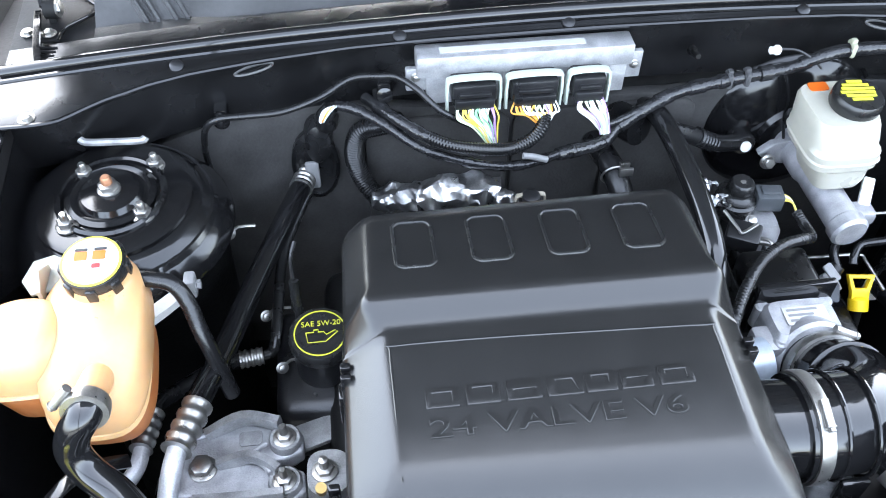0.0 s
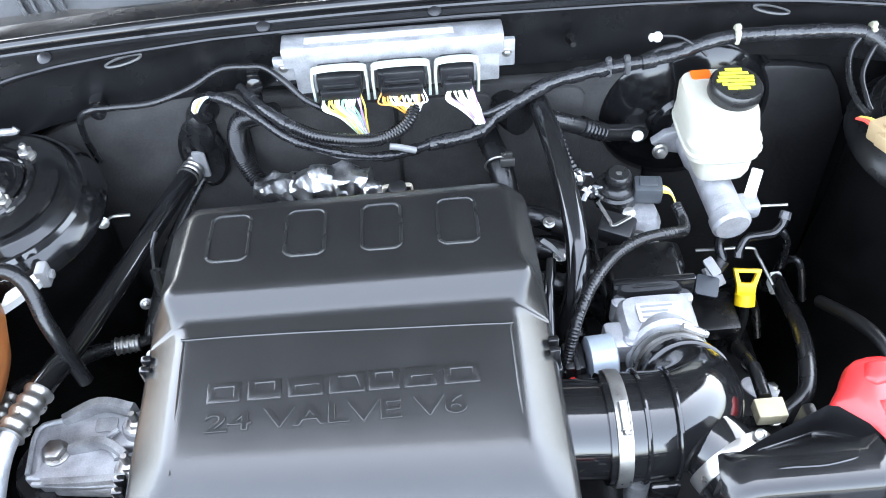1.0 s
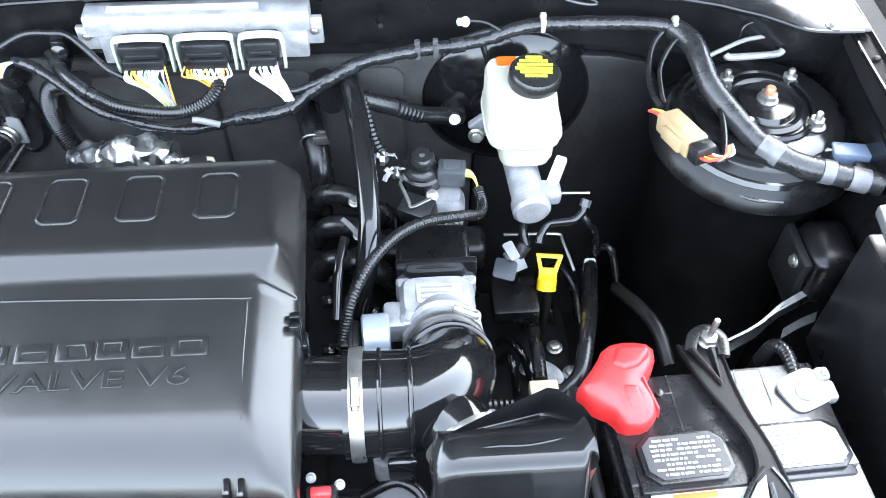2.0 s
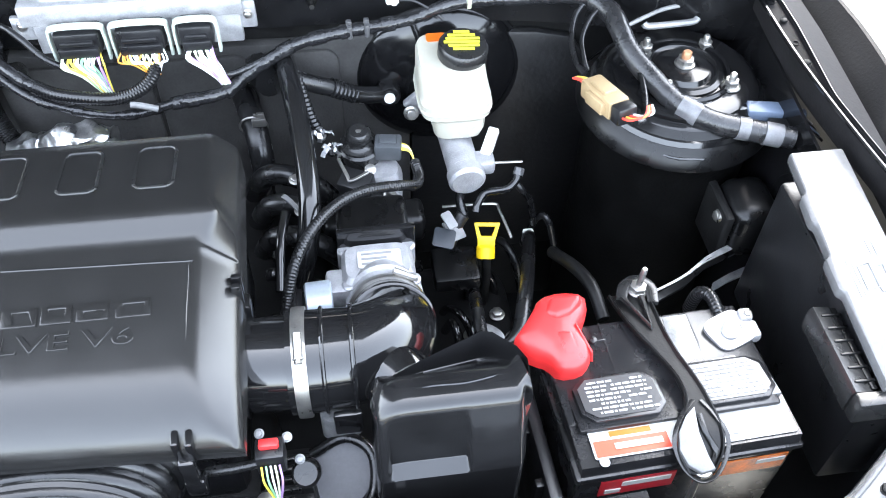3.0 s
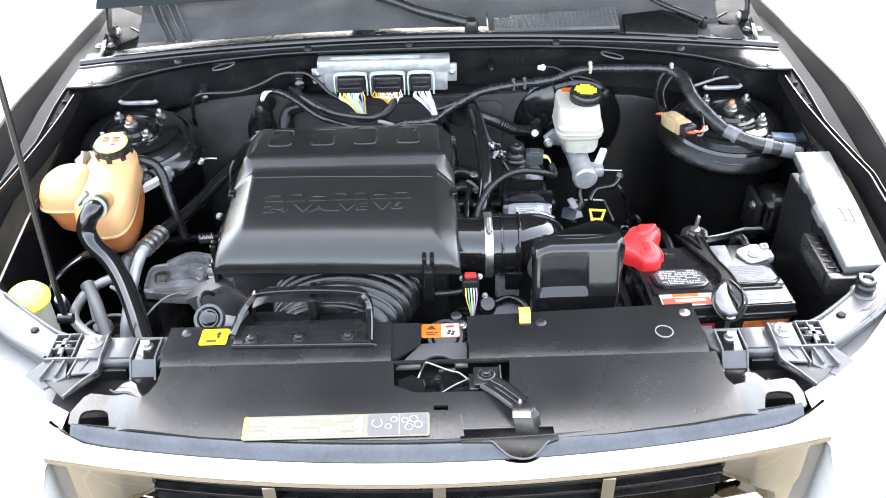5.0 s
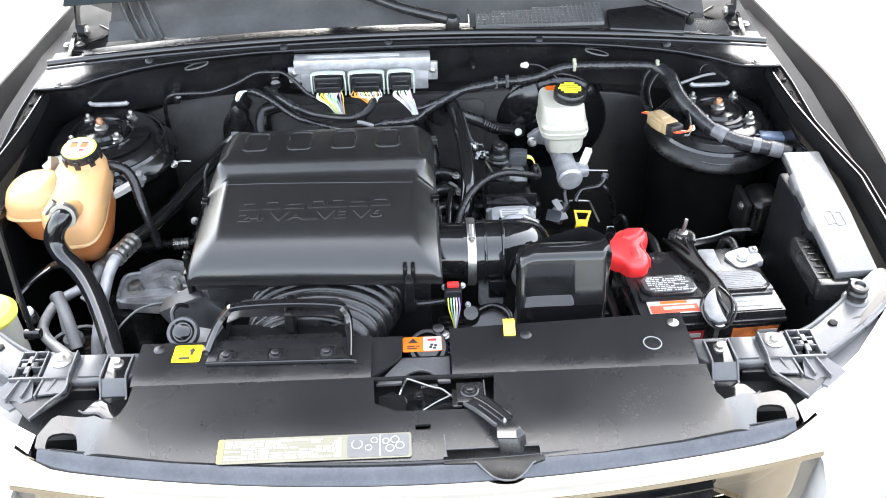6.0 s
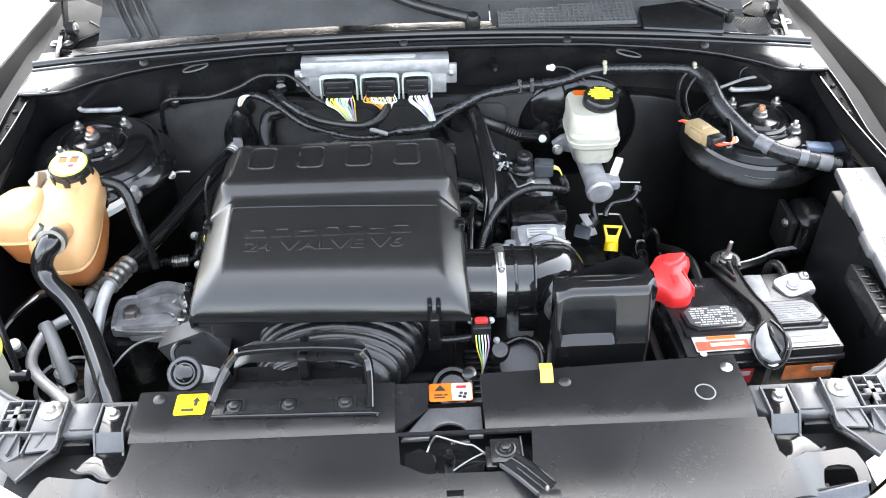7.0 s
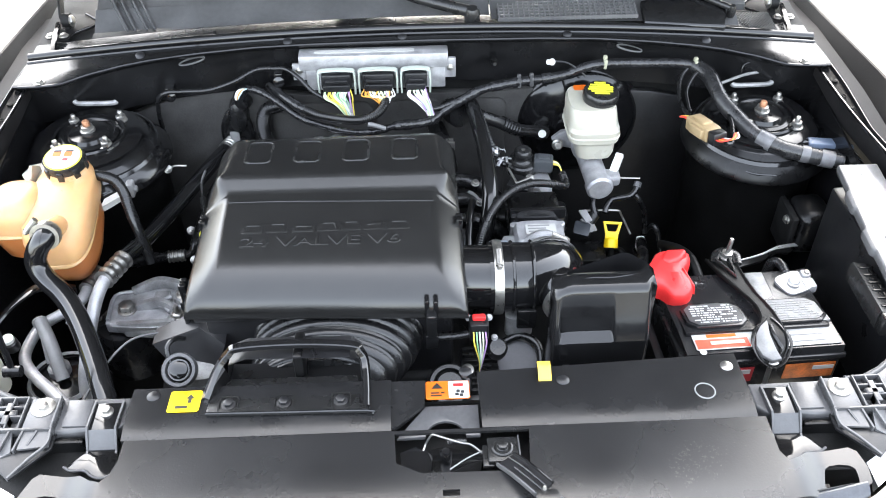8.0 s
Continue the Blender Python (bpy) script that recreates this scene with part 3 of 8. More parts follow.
for i in range(28):
    x = 0.133 + 0.0091 * i
    part("grid_bar", loft([[(x - 0.0011, y, grid_z(y)), (x + 0.0011, y, grid_z(y)), (x + 0.0011, y, grid_z(y) + 0.008), (x - 0.0011, y, grid_z(y) + 0.008)] for y in (0.911, grid_back(x))]), GRID, grid)
for j in range(8):
    y = 0.9125 + 0.0082 * j
    x0 = max([0.131] + [k for k, n in ((0.165, 4), (0.245, 5), (0.305, 6), (0.35, 6)) if j > n])
    part("grid_bar", box(x0, 0.381, y - 0.0009, y + 0.0009, grid_z(y) + 0.0005, grid_z(y) + 0.0075, 0), GRID, grid)
# black sheet under the bars stands in for the shade in the openings
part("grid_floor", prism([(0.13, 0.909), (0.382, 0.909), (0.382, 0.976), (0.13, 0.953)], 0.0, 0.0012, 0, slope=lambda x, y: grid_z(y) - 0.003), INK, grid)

wiper = thing("wiper_arm", (0.09, 0.94, 1.1), "black windscreen wiper arm on the cowl", "wiper")
part("arm", tube([(0.08, 0.922, 1.1), (0.045, 0.93, 1.106), (-0.018, 0.955, 1.114), (-0.079, 0.995, 1.122), (-0.164, 1.035, 1.13)], 0.011, 12, 5, end_r=0.009), SATIN, wiper)
part("pivot", lathe([(0.014, 0), (0.014, 0.02), (0.009, 0.028), (0, 0.028)], (0.085, 0.92, 1.082), (0, -0.2, 1), 18), SATIN, wiper)
wiper2 = thing("wiper_arm", (0.55, 0.98, 1.1), "black windscreen wiper arm on the cowl", "wiper")
part("arm", tube([(0.55, 0.925, 1.092), (0.52, 0.945, 1.098), (0.468, 0.985, 1.108), (0.44, 1.02, 1.116), (0.4, 1.045, 1.124)], 0.0055, 12, 5, end_r=0.005), SATIN, wiper2)
part("pivot", lathe([(0.008, 0), (0.008, 0.016), (0.005, 0.022), (0, 0.022)], (0.556, 0.935, 1.072), (0, -0.2, 1), 18), SATIN, wiper2)

# ---- front of the car ----
def front_z(x, y):
    """Height of the radiator cover: level in the middle, rolled down to the front and at its outer tabs."""
    side = min(1.0, max(0.0, (abs(x) - 0.385) / 0.05))
    fall = 0.016 * side * side * (3 - 2 * side)
    if y > 0.11:
        return 0.972 + 0.10 * (0.11 - y) - fall
    return 0.972 - 0.012 * max(0.0, (0.06 - y) / 0.09) ** 2 - fall


shroud = thing("radiator_cover", (0, 0.1, 0.96), "satin black plastic radiator cover with fold lines", "cover")
main = [(-0.371, 0.11), (-0.372, 0.0808), (-0.377, 0.0644), (-0.386, 0.0544), (-0.3982, 0.0591), (-0.414, 0.0714), (-0.463, 0.0794), (-0.47, 0.0739), (-0.48, 0.0477), (-0.478, 0.0304), (-0.46, 0.0187), (-0.4017, 0.008), (-0.3, -0.008), (-0.2, -0.0172), (-0.08, -0.0225), (0.034, -0.0235), (0.032, -0.0078), (0.145, -0.0068), (0.146, -0.0225), (0.22, -0.0187), (0.32, -0.008), (0.4017, 0.0056), (0.46, 0.0138), (0.479, 0.027), (0.481, 0.0459), (0.476, 0.0675), (0.468, 0.073), (0.4165, 0.0659), (0.3993, 0.054), (0.387, 0.0482), (0.38, 0.0608), (0.38, 0.11), (0.1, 0.1091), (0.03, 0.1091), (-0.3, 0.1091)]
latch_hole = [(-0.058, 0.1045), (-0.056, 0.0644), (-0.029, 0.0499), (0.077, 0.0491), (0.095, 0.0553), (0.099, 0.1045)]
holes = [latch_hole] + [chaikin([(s * 0.449, 0.0503), (s * 0.4322, 0.048), (s * 0.4263, 0.0343), (s * 0.4214, 0.0179), (s * 0.443, 0.0195), (s * 0.462, 0.0203), (s * 0.466, 0.0338), (s * 0.465, 0.0477), (s * 0.449, 0.0503)], 1)[:-1] for s in (-1, 1)]
holes.append([(-0.005, 0.0208), (0.014, 0.0208), (0.014, 0.0283), (-0.005, 0.0283)])
panel_bm = prism(main, -0.004, 0.0, 0.0, holes=holes)
for k in range(11):
    for co, no in (((0, 0.07 - 0.01 * k, 0), (0, 1, 0)), ((0.384 + 0.006 * k, 0, 0), (1, 0, 0)), ((-0.384 - 0.006 * k, 0, 0), (1, 0, 0))):
        bmesh.ops.bisect_plane(panel_bm, geom=panel_bm.verts[:] + panel_bm.edges[:] + panel_bm.faces[:], plane_co=co, plane_no=no)
for v in panel_bm.verts:
    v.co.z += front_z(v.co.x, v.co.y)
part("main_panel", panel_bm, SHROUD, shroud)
def fold_z(x, y):
    """Top of the two folded panels behind the main one: nearly level, rolled down towards their front edge."""
    return 0.9755 - 0.07 * (y - 0.13) - 4.4 * max(0.0, 0.152 - y) ** 2


def fold_panel(xs, ys, back):
    """One folded panel; back gives its rear edge for each x."""
    rings = []
    for x in xs:
        rows = [y for y in ys if y < back(x) - 0.004] + [back(x)]
        rows += [rows[-1]] * (len(ys) - len(rows))
        top = [(x, y + 0.00002 * k, fold_z(x, y)) for k, y in enumerate(rows)]
        rings.append([(x, rows[0], 0.962), *top, (x, back(x) + 0.001, 0.955)])
    return loft(rings)


fold_rows = [0.1115, 0.112, 0.115, 0.119, 0.123, 0.127, 0.131, 0.136, 0.142, 0.15, 0.17, 0.19, 0.215]
part("left_panel", fold_panel([-0.376, -0.3, -0.2, -0.1, -0.062], fold_rows, lambda x: 0.187), FOLD, shroud)
part("left_panel_end", loft([[(-0.062, 0.1115, z0), (-0.062, 0.187, z0), (-0.02, 0.187, z0), (-0.022, 0.15, z0)] for z0 in (0.962, 0.9685)]), FOLD, shroud)
part("right_panel", fold_panel([0.045, 0.1, 0.2, 0.3, 0.372], fold_rows, lambda x: 0.196 + 0.05 * (x - 0.05)), FOLD, shroud)
arch = [(0.002 + 0.024 * math.cos(a * math.pi / 10), 0.108 + 0.022 * math.sin(a * math.pi / 10)) for a in range(11)]
part("latch_plate", prism([(-0.056, 0.107), (-0.021, 0.153), (0.043, 0.153), (0.043, 0.108), *arch], -0.012, -0.007, 0.001, slope=lambda x, y: front_z(x, y) - 0.12 * (0.153 - y)), PLATE, shroud)


# dark sheet over the strip paints the shaded hollow before the lever
part("lever_well", prism([(0.028, -0.003), (0.028, -0.0275), (0.068, -0.0285), (0.077, -0.039), (0.087, -0.0465), (0.1, -0.0495), (0.113, -0.049), (0.124, -0.043), (0.134, -0.0325), (0.15, -0.0265), (0.15, -0.003)][::-1], -0.003, 0.0, 0.0005, slope=lambda x, y: 0.9635 - 0.004 * max(0.0, (y + 0.0085) * 40) - 20 * max(0.0, -0.03 - y) ** 2), TOWER, shroud)
# pale tube draws the lit lower lip of the hollow
part("well_lip", tube([(x, y, 0.9645 - 20 * max(0.0, -0.03 - y) ** 2) for x, y in ((0.064, -0.0275), (0.068, -0.0285), (0.077, -0.039), (0.087, -0.0465), (0.1, -0.0495), (0.113, -0.049), (0.124, -0.043), (0.134, -0.0325), (0.138, -0.03))], 0.0012, 6, 3), ARM, shroud)
part("notch_edge", tube([(x, y, front_z(x, y) + 0.0002) for x, y in ((0.030, 0.013), (0.032, -0.0078), (0.09, -0.0073), (0.145, -0.0068), (0.146, -0.02))], 0.0008, 6, 1), ARM, shroud)


def sweep_front(prof, n=40, half=0.5, bow=0.055):
    """A moulding across the nose of the car, bowed in plan."""
    rings = []
    for i in range(n + 1):
        x = -half + 2 * half * i / n
        back = bow * (abs(x) / 0.5) ** 2
        rings.append([(x, y + back, z) for y, z in prof])
    return loft(rings)


header = thing("header_panel", (0, -0.06, 0.95), "dusty black strip between radiator cover and grille", "trim")
strip = []
for i in range(41):
    x = -0.47 + 0.94 * i / 40
    back, thin = 0.055 * (abs(x) / 0.5) ** 2, 1 - 0.25 * max(0.0, (abs(x) - 0.36) / 0.11) ** 2
    strip.append([(x, back - 0.046 + (y + 0.046) * thin, 0.985 + (z - 0.985) * thin) for y, z in ((-0.046, 0.985), (-0.05, 0.987), (-0.056, 0.985), (-0.064, 0.979), (-0.069, 0.972), (-0.06, 0.962), (-0.046, 0.962))])
# blue-grey base puts reflected sky into the black strip; the specks are dust
part("strip", loft(strip), surface("dusty_gloss_plastic", (0.04, 0.043, 0.05), 0.18, vary=0.3, scale=25, grain=0.06, dust=0.55), header)
part("bead", loft([[(x, 0.055 * (x / 0.5) ** 2 - 0.045 + 0.003 * w * math.cos(a), 0.985 + 0.0045 * w * math.sin(a)) for a in (0.0, 0.8, 1.57, 2.34, 3.14)] for x, w in ((-0.455 + 0.91 * i / 40, max(0.1, 1 - (abs(i - 20) / 20) ** 6)) for i in range(41))]), SATIN, header, "raised bead along the edge")
grille = thing("grille", (0, -0.07, 0.7), "chrome framed grille with black slats", "grille")
bar = []
for i in range(41):
    x = -0.5 + i / 40
    back, wide = 0.055 * (abs(x) / 0.5) ** 2, 0.9 * max(0.0, (abs(x) - 0.44) / 0.06) ** 1.5
    bar.append([(x, back + y, z) for y, z in ((-0.066 + 0.022 * wide, 0.955), (-0.066 + 0.022 * wide, 0.973 + 0.0135 * wide), (-0.07 + 0.02 * wide, 0.976 + 0.012 * wide), (-0.082, 0.973), (-0.09, 0.966), (-0.093, 0.957), (-0.087, 0.953))])
part("top_bar", loft(bar), CHROME, grille, "mirror chrome upper bar")
part("bottom_bar", sweep_front([(-0.058, 0.866), (-0.082, 0.863), (-0.094, 0.85), (-0.098, 0.79), (-0.08, 0.75), (-0.058, 0.75)], half=0.44), CHROME, grille)
for s in (-1, 1):
    part("side_bar", loft([[(s * x, y, z) for x, y in ((0.372 + w, -0.022), (0.372 + w, -0.032), (0.404 + w, -0.051), (0.412 + w, -0.053), (0.47, -0.042), (0.5, -0.028), (0.5, 0.0))] for z, w in ((0.76, 0.05), (0.875, 0.03), (0.89, 0.0), (0.95, -0.004), (0.96, 0.0))]), CHROME, grille)
for j in range(4):
    z = 0.944 - 0.021 * j
    sl = part("slat", sweep_front([(-0.062, z + 0.005), (-0.07, z + 0.002), (-0.058, z - 0.012), (-0.052, z - 0.01)], half=0.372), TOWER, grille)
    # lighter strip draws the highlight along the slat's front edge
    part("slat_edge", sweep_front([(-0.0695, z + 0.0028), (-0.071, z + 0.0026), (-0.071, z + 0.0012), (-0.0695, z + 0.001)], half=0.37), SATIN, sl)
for x in (-0.21, 0.0, 0.21):
    part("upright", loft([[(x - 0.008, y, 0.76), (x + 0.008, y, 0.76), (x + 0.008, y, 0.955), (x - 0.008, y, 0.955)] for y in (-0.086, -0.06)]), CHROME, grille)
part("backing", box(-0.45, 0.45, 0.02, 0.03, 0.6, 0.94, 0), TOWER, grille)
badge = part("badge", lathe([(0.06, 0), (0.06, 0.008), (0.052, 0.012), (0.0, 0.012)], (0, 0, 0), n=40), CHROME, grille, "plain oval badge with chrome rim")
badge.data.transform(Matrix.Translation((0.0, -0.096, 0.866)) @ pose(0, 0, 0, 90) @ Matrix.Diagonal((1.5, 0.62, 1, 1)))
for ob in (header, grille):
    ob.location += Vector((0, 0.0225, -0.0256))

lens_mat = surface("headlamp_lens", (0.72, 0.73, 0.74), 0.08, vary=0.1, scale=8, grain=0, coat=0.6)
for s in (-1, 1):
    h = thing("headlamp", (s * 0.62, 0.05, 0.72), "clear headlamp with bright silver housing", "headlamp", group="headlamps")
    out = [(0.50, -0.02), (0.60, 0.02), (0.70, 0.12), (0.755, 0.27), (0.70, 0.24), (0.62, 0.15), (0.55, 0.09), (0.50, 0.06)]
    ring = lambda z, g: [(s * (x + g), y - g, z) for x, y in out]
    part("lens", loft([ring(0.72, 0.014), ring(0.88, 0.012), ring(0.925, 0.0), ring(0.935, -0.006)]), lens_mat, h)
    part("housing", loft([[(s * x, y, z) for x, y in ((0.50, 0.065), (0.56, 0.1), (0.63, 0.165), (0.72, 0.26), (0.70, 0.30), (0.60, 0.22), (0.50, 0.12))] for z in (0.75, 0.92)]), GREYPL, h)

# ---- radiator support with its brackets ----
support = thing("radiator_support", (0, 0.17, 0.34), "black painted radiator support with grey plastic brackets", "support", kind="structure")

def headlamp_bracket(s, m):
    """Moulded bracket beside the headlamp: bolted pad, ribbed pockets, long front ribs."""
    br = thing("headlamp_bracket", m @ Vector((0.49, 0.15, 0)), "grey ribbed plastic headlamp bracket with one bolt", "bracket", group="headlamp brackets")
    put = lambda name, bm, mat, label="": part(name, place(bm, m), mat, br, label)
    # black base paints shade into the pockets between the grey ribs
    put("base", prism([(0.463, 0.187), (0.536, 0.189), (0.546, 0.146), (0.540, 0.112), (0.500, 0.076), (0.463, 0.118)], -0.012, -0.008, 0.001), PLASTIC)
    put("pad", prism([(0.4645, 0.186), (0.501, 0.186), (0.501, 0.139), (0.4645, 0.139)], -0.006, 0.004, 0.002), ARM)
    put("front_skin", loft([[(0.4645, 0.139, 0.002), (0.497, 0.139, 0.002), (0.5, 0.114, -0.002), (0.4645, 0.117, -0.002)], [(0.4645, 0.139, -0.001), (0.497, 0.139, -0.001), (0.5, 0.114, -0.005), (0.4645, 0.117, -0.005)]]), ARM)
    put("lamp_skin", loft([[(0.512, 0.139, 0.001), (0.543, 0.141, 0.001), (0.565, 0.118, -0.006), (0.535, 0.098, -0.012), (0.507, 0.112, -0.004)], [(0.512, 0.139, -0.003), (0.543, 0.141, -0.003), (0.565, 0.118, -0.01), (0.535, 0.098, -0.016), (0.507, 0.112, -0.008)]]), ARM)
    for x in (0.4645, 0.5035, 0.5195, 0.5375):
        put("rib", box(x, x + 0.0026, 0.139, 0.187, -0.008, 0.006, 0.0008), BRACKET)
    for y in (0.138, 0.1565, 0.171, 0.1855):
        put("rib", box(0.5035, 0.540, y, y + 0.0026, -0.008, 0.0055, 0.0008), BRACKET)
    put("rib", box(0.4645, 0.544, 0.1365, 0.139, -0.008, 0.006, 0.0008), BRACKET)
    put("cross_web", merge(box(0.5195, 0.5275, 0.146, 0.178, -0.008, 0.0065, 0.001), box(0.512, 0.534, 0.158, 0.166, -0.008, 0.0065, 0.001)), BRACKET)
    for x0, x1, y1 in ((0.479, 0.488, 0.119), (0.496, 0.503, 0.112), (0.512, 0.520, 0.112), (0.527, 0.540, 0.108)):
        put("rib", loft([[(xx + w, y, z) for w, z in ((0, -0.008), (0.0024, -0.008), (0.0024, zt), (0, zt))] for xx, y, zt in ((x0, 0.139, 0.005), (x1, y1, -0.001))]), BRACKET)
    put("edge_rib", strap([(0.4655, 0.14, 0.004), (0.4655, 0.118, 0.001), (0.482, 0.101, -0.003), (0.501, 0.0785, -0.008)], 0.003, 0.004, 4, Vector((1, 0.6, 0))), ARM, "long thin edge rib")
    put("bolt", merge(hexbolt((0.483, 0.170, 0.004), 0.0065, 0.007, washer=1.75), lathe([(0.0145, 0), (0.0145, 0.002), (0.012, 0.003), (0, 0.003)], (0.483, 0.170, 0.0035), n=24)), STEEL)
    return br


def hood_stop(s, m):
    """Channel bracket with flanged sides, a sloping front and a foot on the radiator cover."""
    st = thing("hood_stop_bracket", m @ Vector((0.405, 0.13, -0.02)), "black folded steel channel bracket with one bolt", "bracket", group="support brackets")
    put = lambda name, bm, mat, label="": part(name, place(bm, m), mat, st, label)
    put("channel_floor", box(0.390, 0.424, 0.137, 0.178, -0.004, -0.001, 0.001), GLOSS)
    for x in (0.3885, 0.4225):
        put("side_flange", loft([[(x, y, z - 0.008), (x + 0.0025, y, z - 0.008), (x + 0.0025, y, z), (x, y, z)] for y, z in ((0.180, 0.001), (0.138, 0.004), (0.132, -0.002), (0.120, -0.018), (0.108, -0.021))]), ARM)
    # grey face colour stands in for sky reflected in the black steel
    put("front_face", loft([[(0.391, 0.137, 0.0), (0.4225, 0.137, 0.0), (0.4225, 0.121, -0.018), (0.391, 0.121, -0.018)], [(0.391, 0.137, -0.003), (0.4225, 0.137, -0.003), (0.4225, 0.121, -0.021), (0.391, 0.121, -0.021)]]), PLATE)
    foot = chaikin([(0.389, 0.121), (0.424, 0.121), (0.436, 0.108), (0.446, 0.098), (0.436, 0.092), (0.420, 0.094), (0.410, 0.084), (0.398, 0.080), (0.386, 0.086), (0.382, 0.1), (0.389, 0.121)], 2)[:-1]
    put("foot", prism(foot[::-1], -0.022, -0.019, 0.001), GLOSS)
    rim = [Vector((x, y, -0.0185)) for x, y in chaikin([(0.446, 0.099), (0.436, 0.092), (0.420, 0.094), (0.410, 0.084), (0.398, 0.080), (0.386, 0.086), (0.382, 0.1)], 2)]
    put("foot_lip", tube(rim, 0.0018, 8, 1), ARM)
    put("bolt", hexbolt((0.407, 0.164, -0.001), 0.0055, 0.008, washer=1.5), STEEL)
    return st


for s in (-1, 1):
    m = Matrix.Translation((0.0045 if s > 0 else 0.0, -0.0144 if s > 0 else 0.0, 0.960)) @ Matrix.Diagonal((s, 1, 1, 1))
    arm = chaikin([(0.376, 0.190), (0.376, 0.142), (0.43, 0.142), (0.452, 0.1385), (0.54, 0.143), (0.575, 0.166), (0.627, 0.203), (0.69, 0.258), (0.708, 0.295), (0.685, 0.312), (0.652, 0.285), (0.594, 0.241), (0.535, 0.200), (0.49, 0.192), (0.376, 0.190)], 1)[:-1]
    tie = part("tie_arm", place(prism(arm, -0.028, -0.006, 0.004, 3, slope=lambda x, y: 0.16 * max(0, y - 0.2)), m), ARM, support, "grey plastic tie arm")
    part("arm_screw", place(hexbolt((0.581, 0.206, -0.0055), 0.006, 0.005, washer=1.3), m), DARK, tie)
    part("arm_lip", place(tube([(0.548, 0.150, -0.004), (0.575, 0.169, -0.004), (0.627, 0.206, -0.0035), (0.68, 0.252, 0.004), (0.698, 0.285, 0.009)], 0.003, 8, 4), m), ARM, tie)
    part("arm_lip", place(tube([(0.50, 0.191, -0.004), (0.536, 0.196, -0.004), (0.594, 0.236, 0.0), (0.648, 0.278, 0.008)], 0.003, 8, 4), m), ARM, tie)
    # no cut here: a dark strip paints the shaded gap beside the arm
    part("arm_slot", place(loft([[(x - 0.004, y + 0.006, z - 0.004), (x + 0.004, y - 0.006, z - 0.004), (x + 0.004, y - 0.006, z), (x - 0.004, y + 0.006, z)] for x, y, z in ((0.585, 0.186, -0.005), (0.627, 0.216, -0.003), (0.676, 0.258, 0.0042))]), m), TOWER, tie, "dark strip for the shaded gap along the arm")
    part("arm_step", place(prism([(0.428, 0.186), (0.458, 0.186), (0.458, 0.146), (0.428, 0.146)], -0.006, -0.003, 0.001), m), ARM, tie)
    part("front_drop", place(box(0.43, 0.535, 0.128, 0.137, -0.08, -0.012, 0.003), m), TOWER, tie)
    headlamp_bracket(s, m)
    hood_stop(s, m)
part("crossbeam", box(-0.53, 0.53, 0.06, 0.19, 0.55, 0.93, 0.01), DARK, support)

# ---- engine ----
engine = thing("engine_block", (-0.05, 0.5, 0.34), "dark cast engine below the cover", "engine")
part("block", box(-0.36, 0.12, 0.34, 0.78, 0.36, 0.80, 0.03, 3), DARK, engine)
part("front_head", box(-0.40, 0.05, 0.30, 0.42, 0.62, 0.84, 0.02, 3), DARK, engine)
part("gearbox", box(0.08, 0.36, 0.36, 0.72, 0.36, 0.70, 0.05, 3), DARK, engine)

cover = thing("engine_cover", (-0.155, 0.45, 0.80), "matte black plastic engine cover with embossed lettering", "engine cover")


def cover_shell():
    """Stations from front to back: y, top z, outer edge z, left outer x, left inner x, right inner x, right outer x."""
    st = [(0.291, 0.984, 0.980, -0.332, -0.322, 0.030, 0.039), (0.288, 0.991, 0.988, -0.333, -0.321, 0.029, 0.039), (0.2895, 0.999, 0.993, -0.333, -0.318, 0.026, 0.039),
          (0.297, 1.0095, 0.999, -0.333, -0.312, 0.021, 0.039), (0.308, 1.0205, 1.003, -0.333, -0.304, 0.013, 0.039), (0.323, 1.0315, 1.007, -0.332, -0.295, 0.005, 0.039), (0.345, 1.039, 1.009, -0.332, -0.290, 0.001, 0.039),
          (0.458, 1.0475, 1.014, -0.330, -0.290, 0.001, 0.038), (0.470, 1.0485, 1.015, -0.330, -0.297, 0.010, 0.038),
          (0.492, 1.0625, 1.019, -0.328, -0.308, 0.022, 0.037), (0.512, 1.0605, 1.020, -0.327, -0.301, 0.014, 0.037), (0.600, 1.050, 1.022, -0.324, -0.298, 0.011, 0.035), (0.616, 1.043, 1.020, -0.320, -0.297, 0.010, 0.034), (0.624, 1.02, 1.005, -0.318, -0.300, 0.010, 0.032), (0.626, 0.96, 0.958, -0.318, -0.300, 0.010, 0.032)]
    st = [*st[:7], *fillet(st[6:], 0.007)[1:]]
    rings = []
    for y, zt, ze, lo, li, ri, ro in st:
        low = min(ze - 0.004, 0.981)
        half = fillet([(lo - 0.001, low), (lo, ze), (li, zt), ((li + ri) / 2, zt), (ri, zt), (ro, ze), (ro + 0.001, low)], 0.009)
        rings.append([(x, y + skew(x, y), z) for x, z in half])
    return loft(rings)


def skew(x, y):
    """The cover stands a little askew in the bay."""
    f = (x + 0.333) / 0.372
    k = min(1.0, max(0.0, (y - 0.288) / 0.3))
    return (0.009 + (0.012 - 0.009) * k) * (1 - f) * (1 - k * 0.6) + (-0.007 + 0.017 * k) * f


shell = part("shell", cover_shell(), COVER, cover, angle=60)
from mathutils.bvhtree import BVHTree
skin = BVHTree.FromPolygons([v.co for v in shell.data.vertices], [tuple(p.vertices) for p in shell.data.polygons])


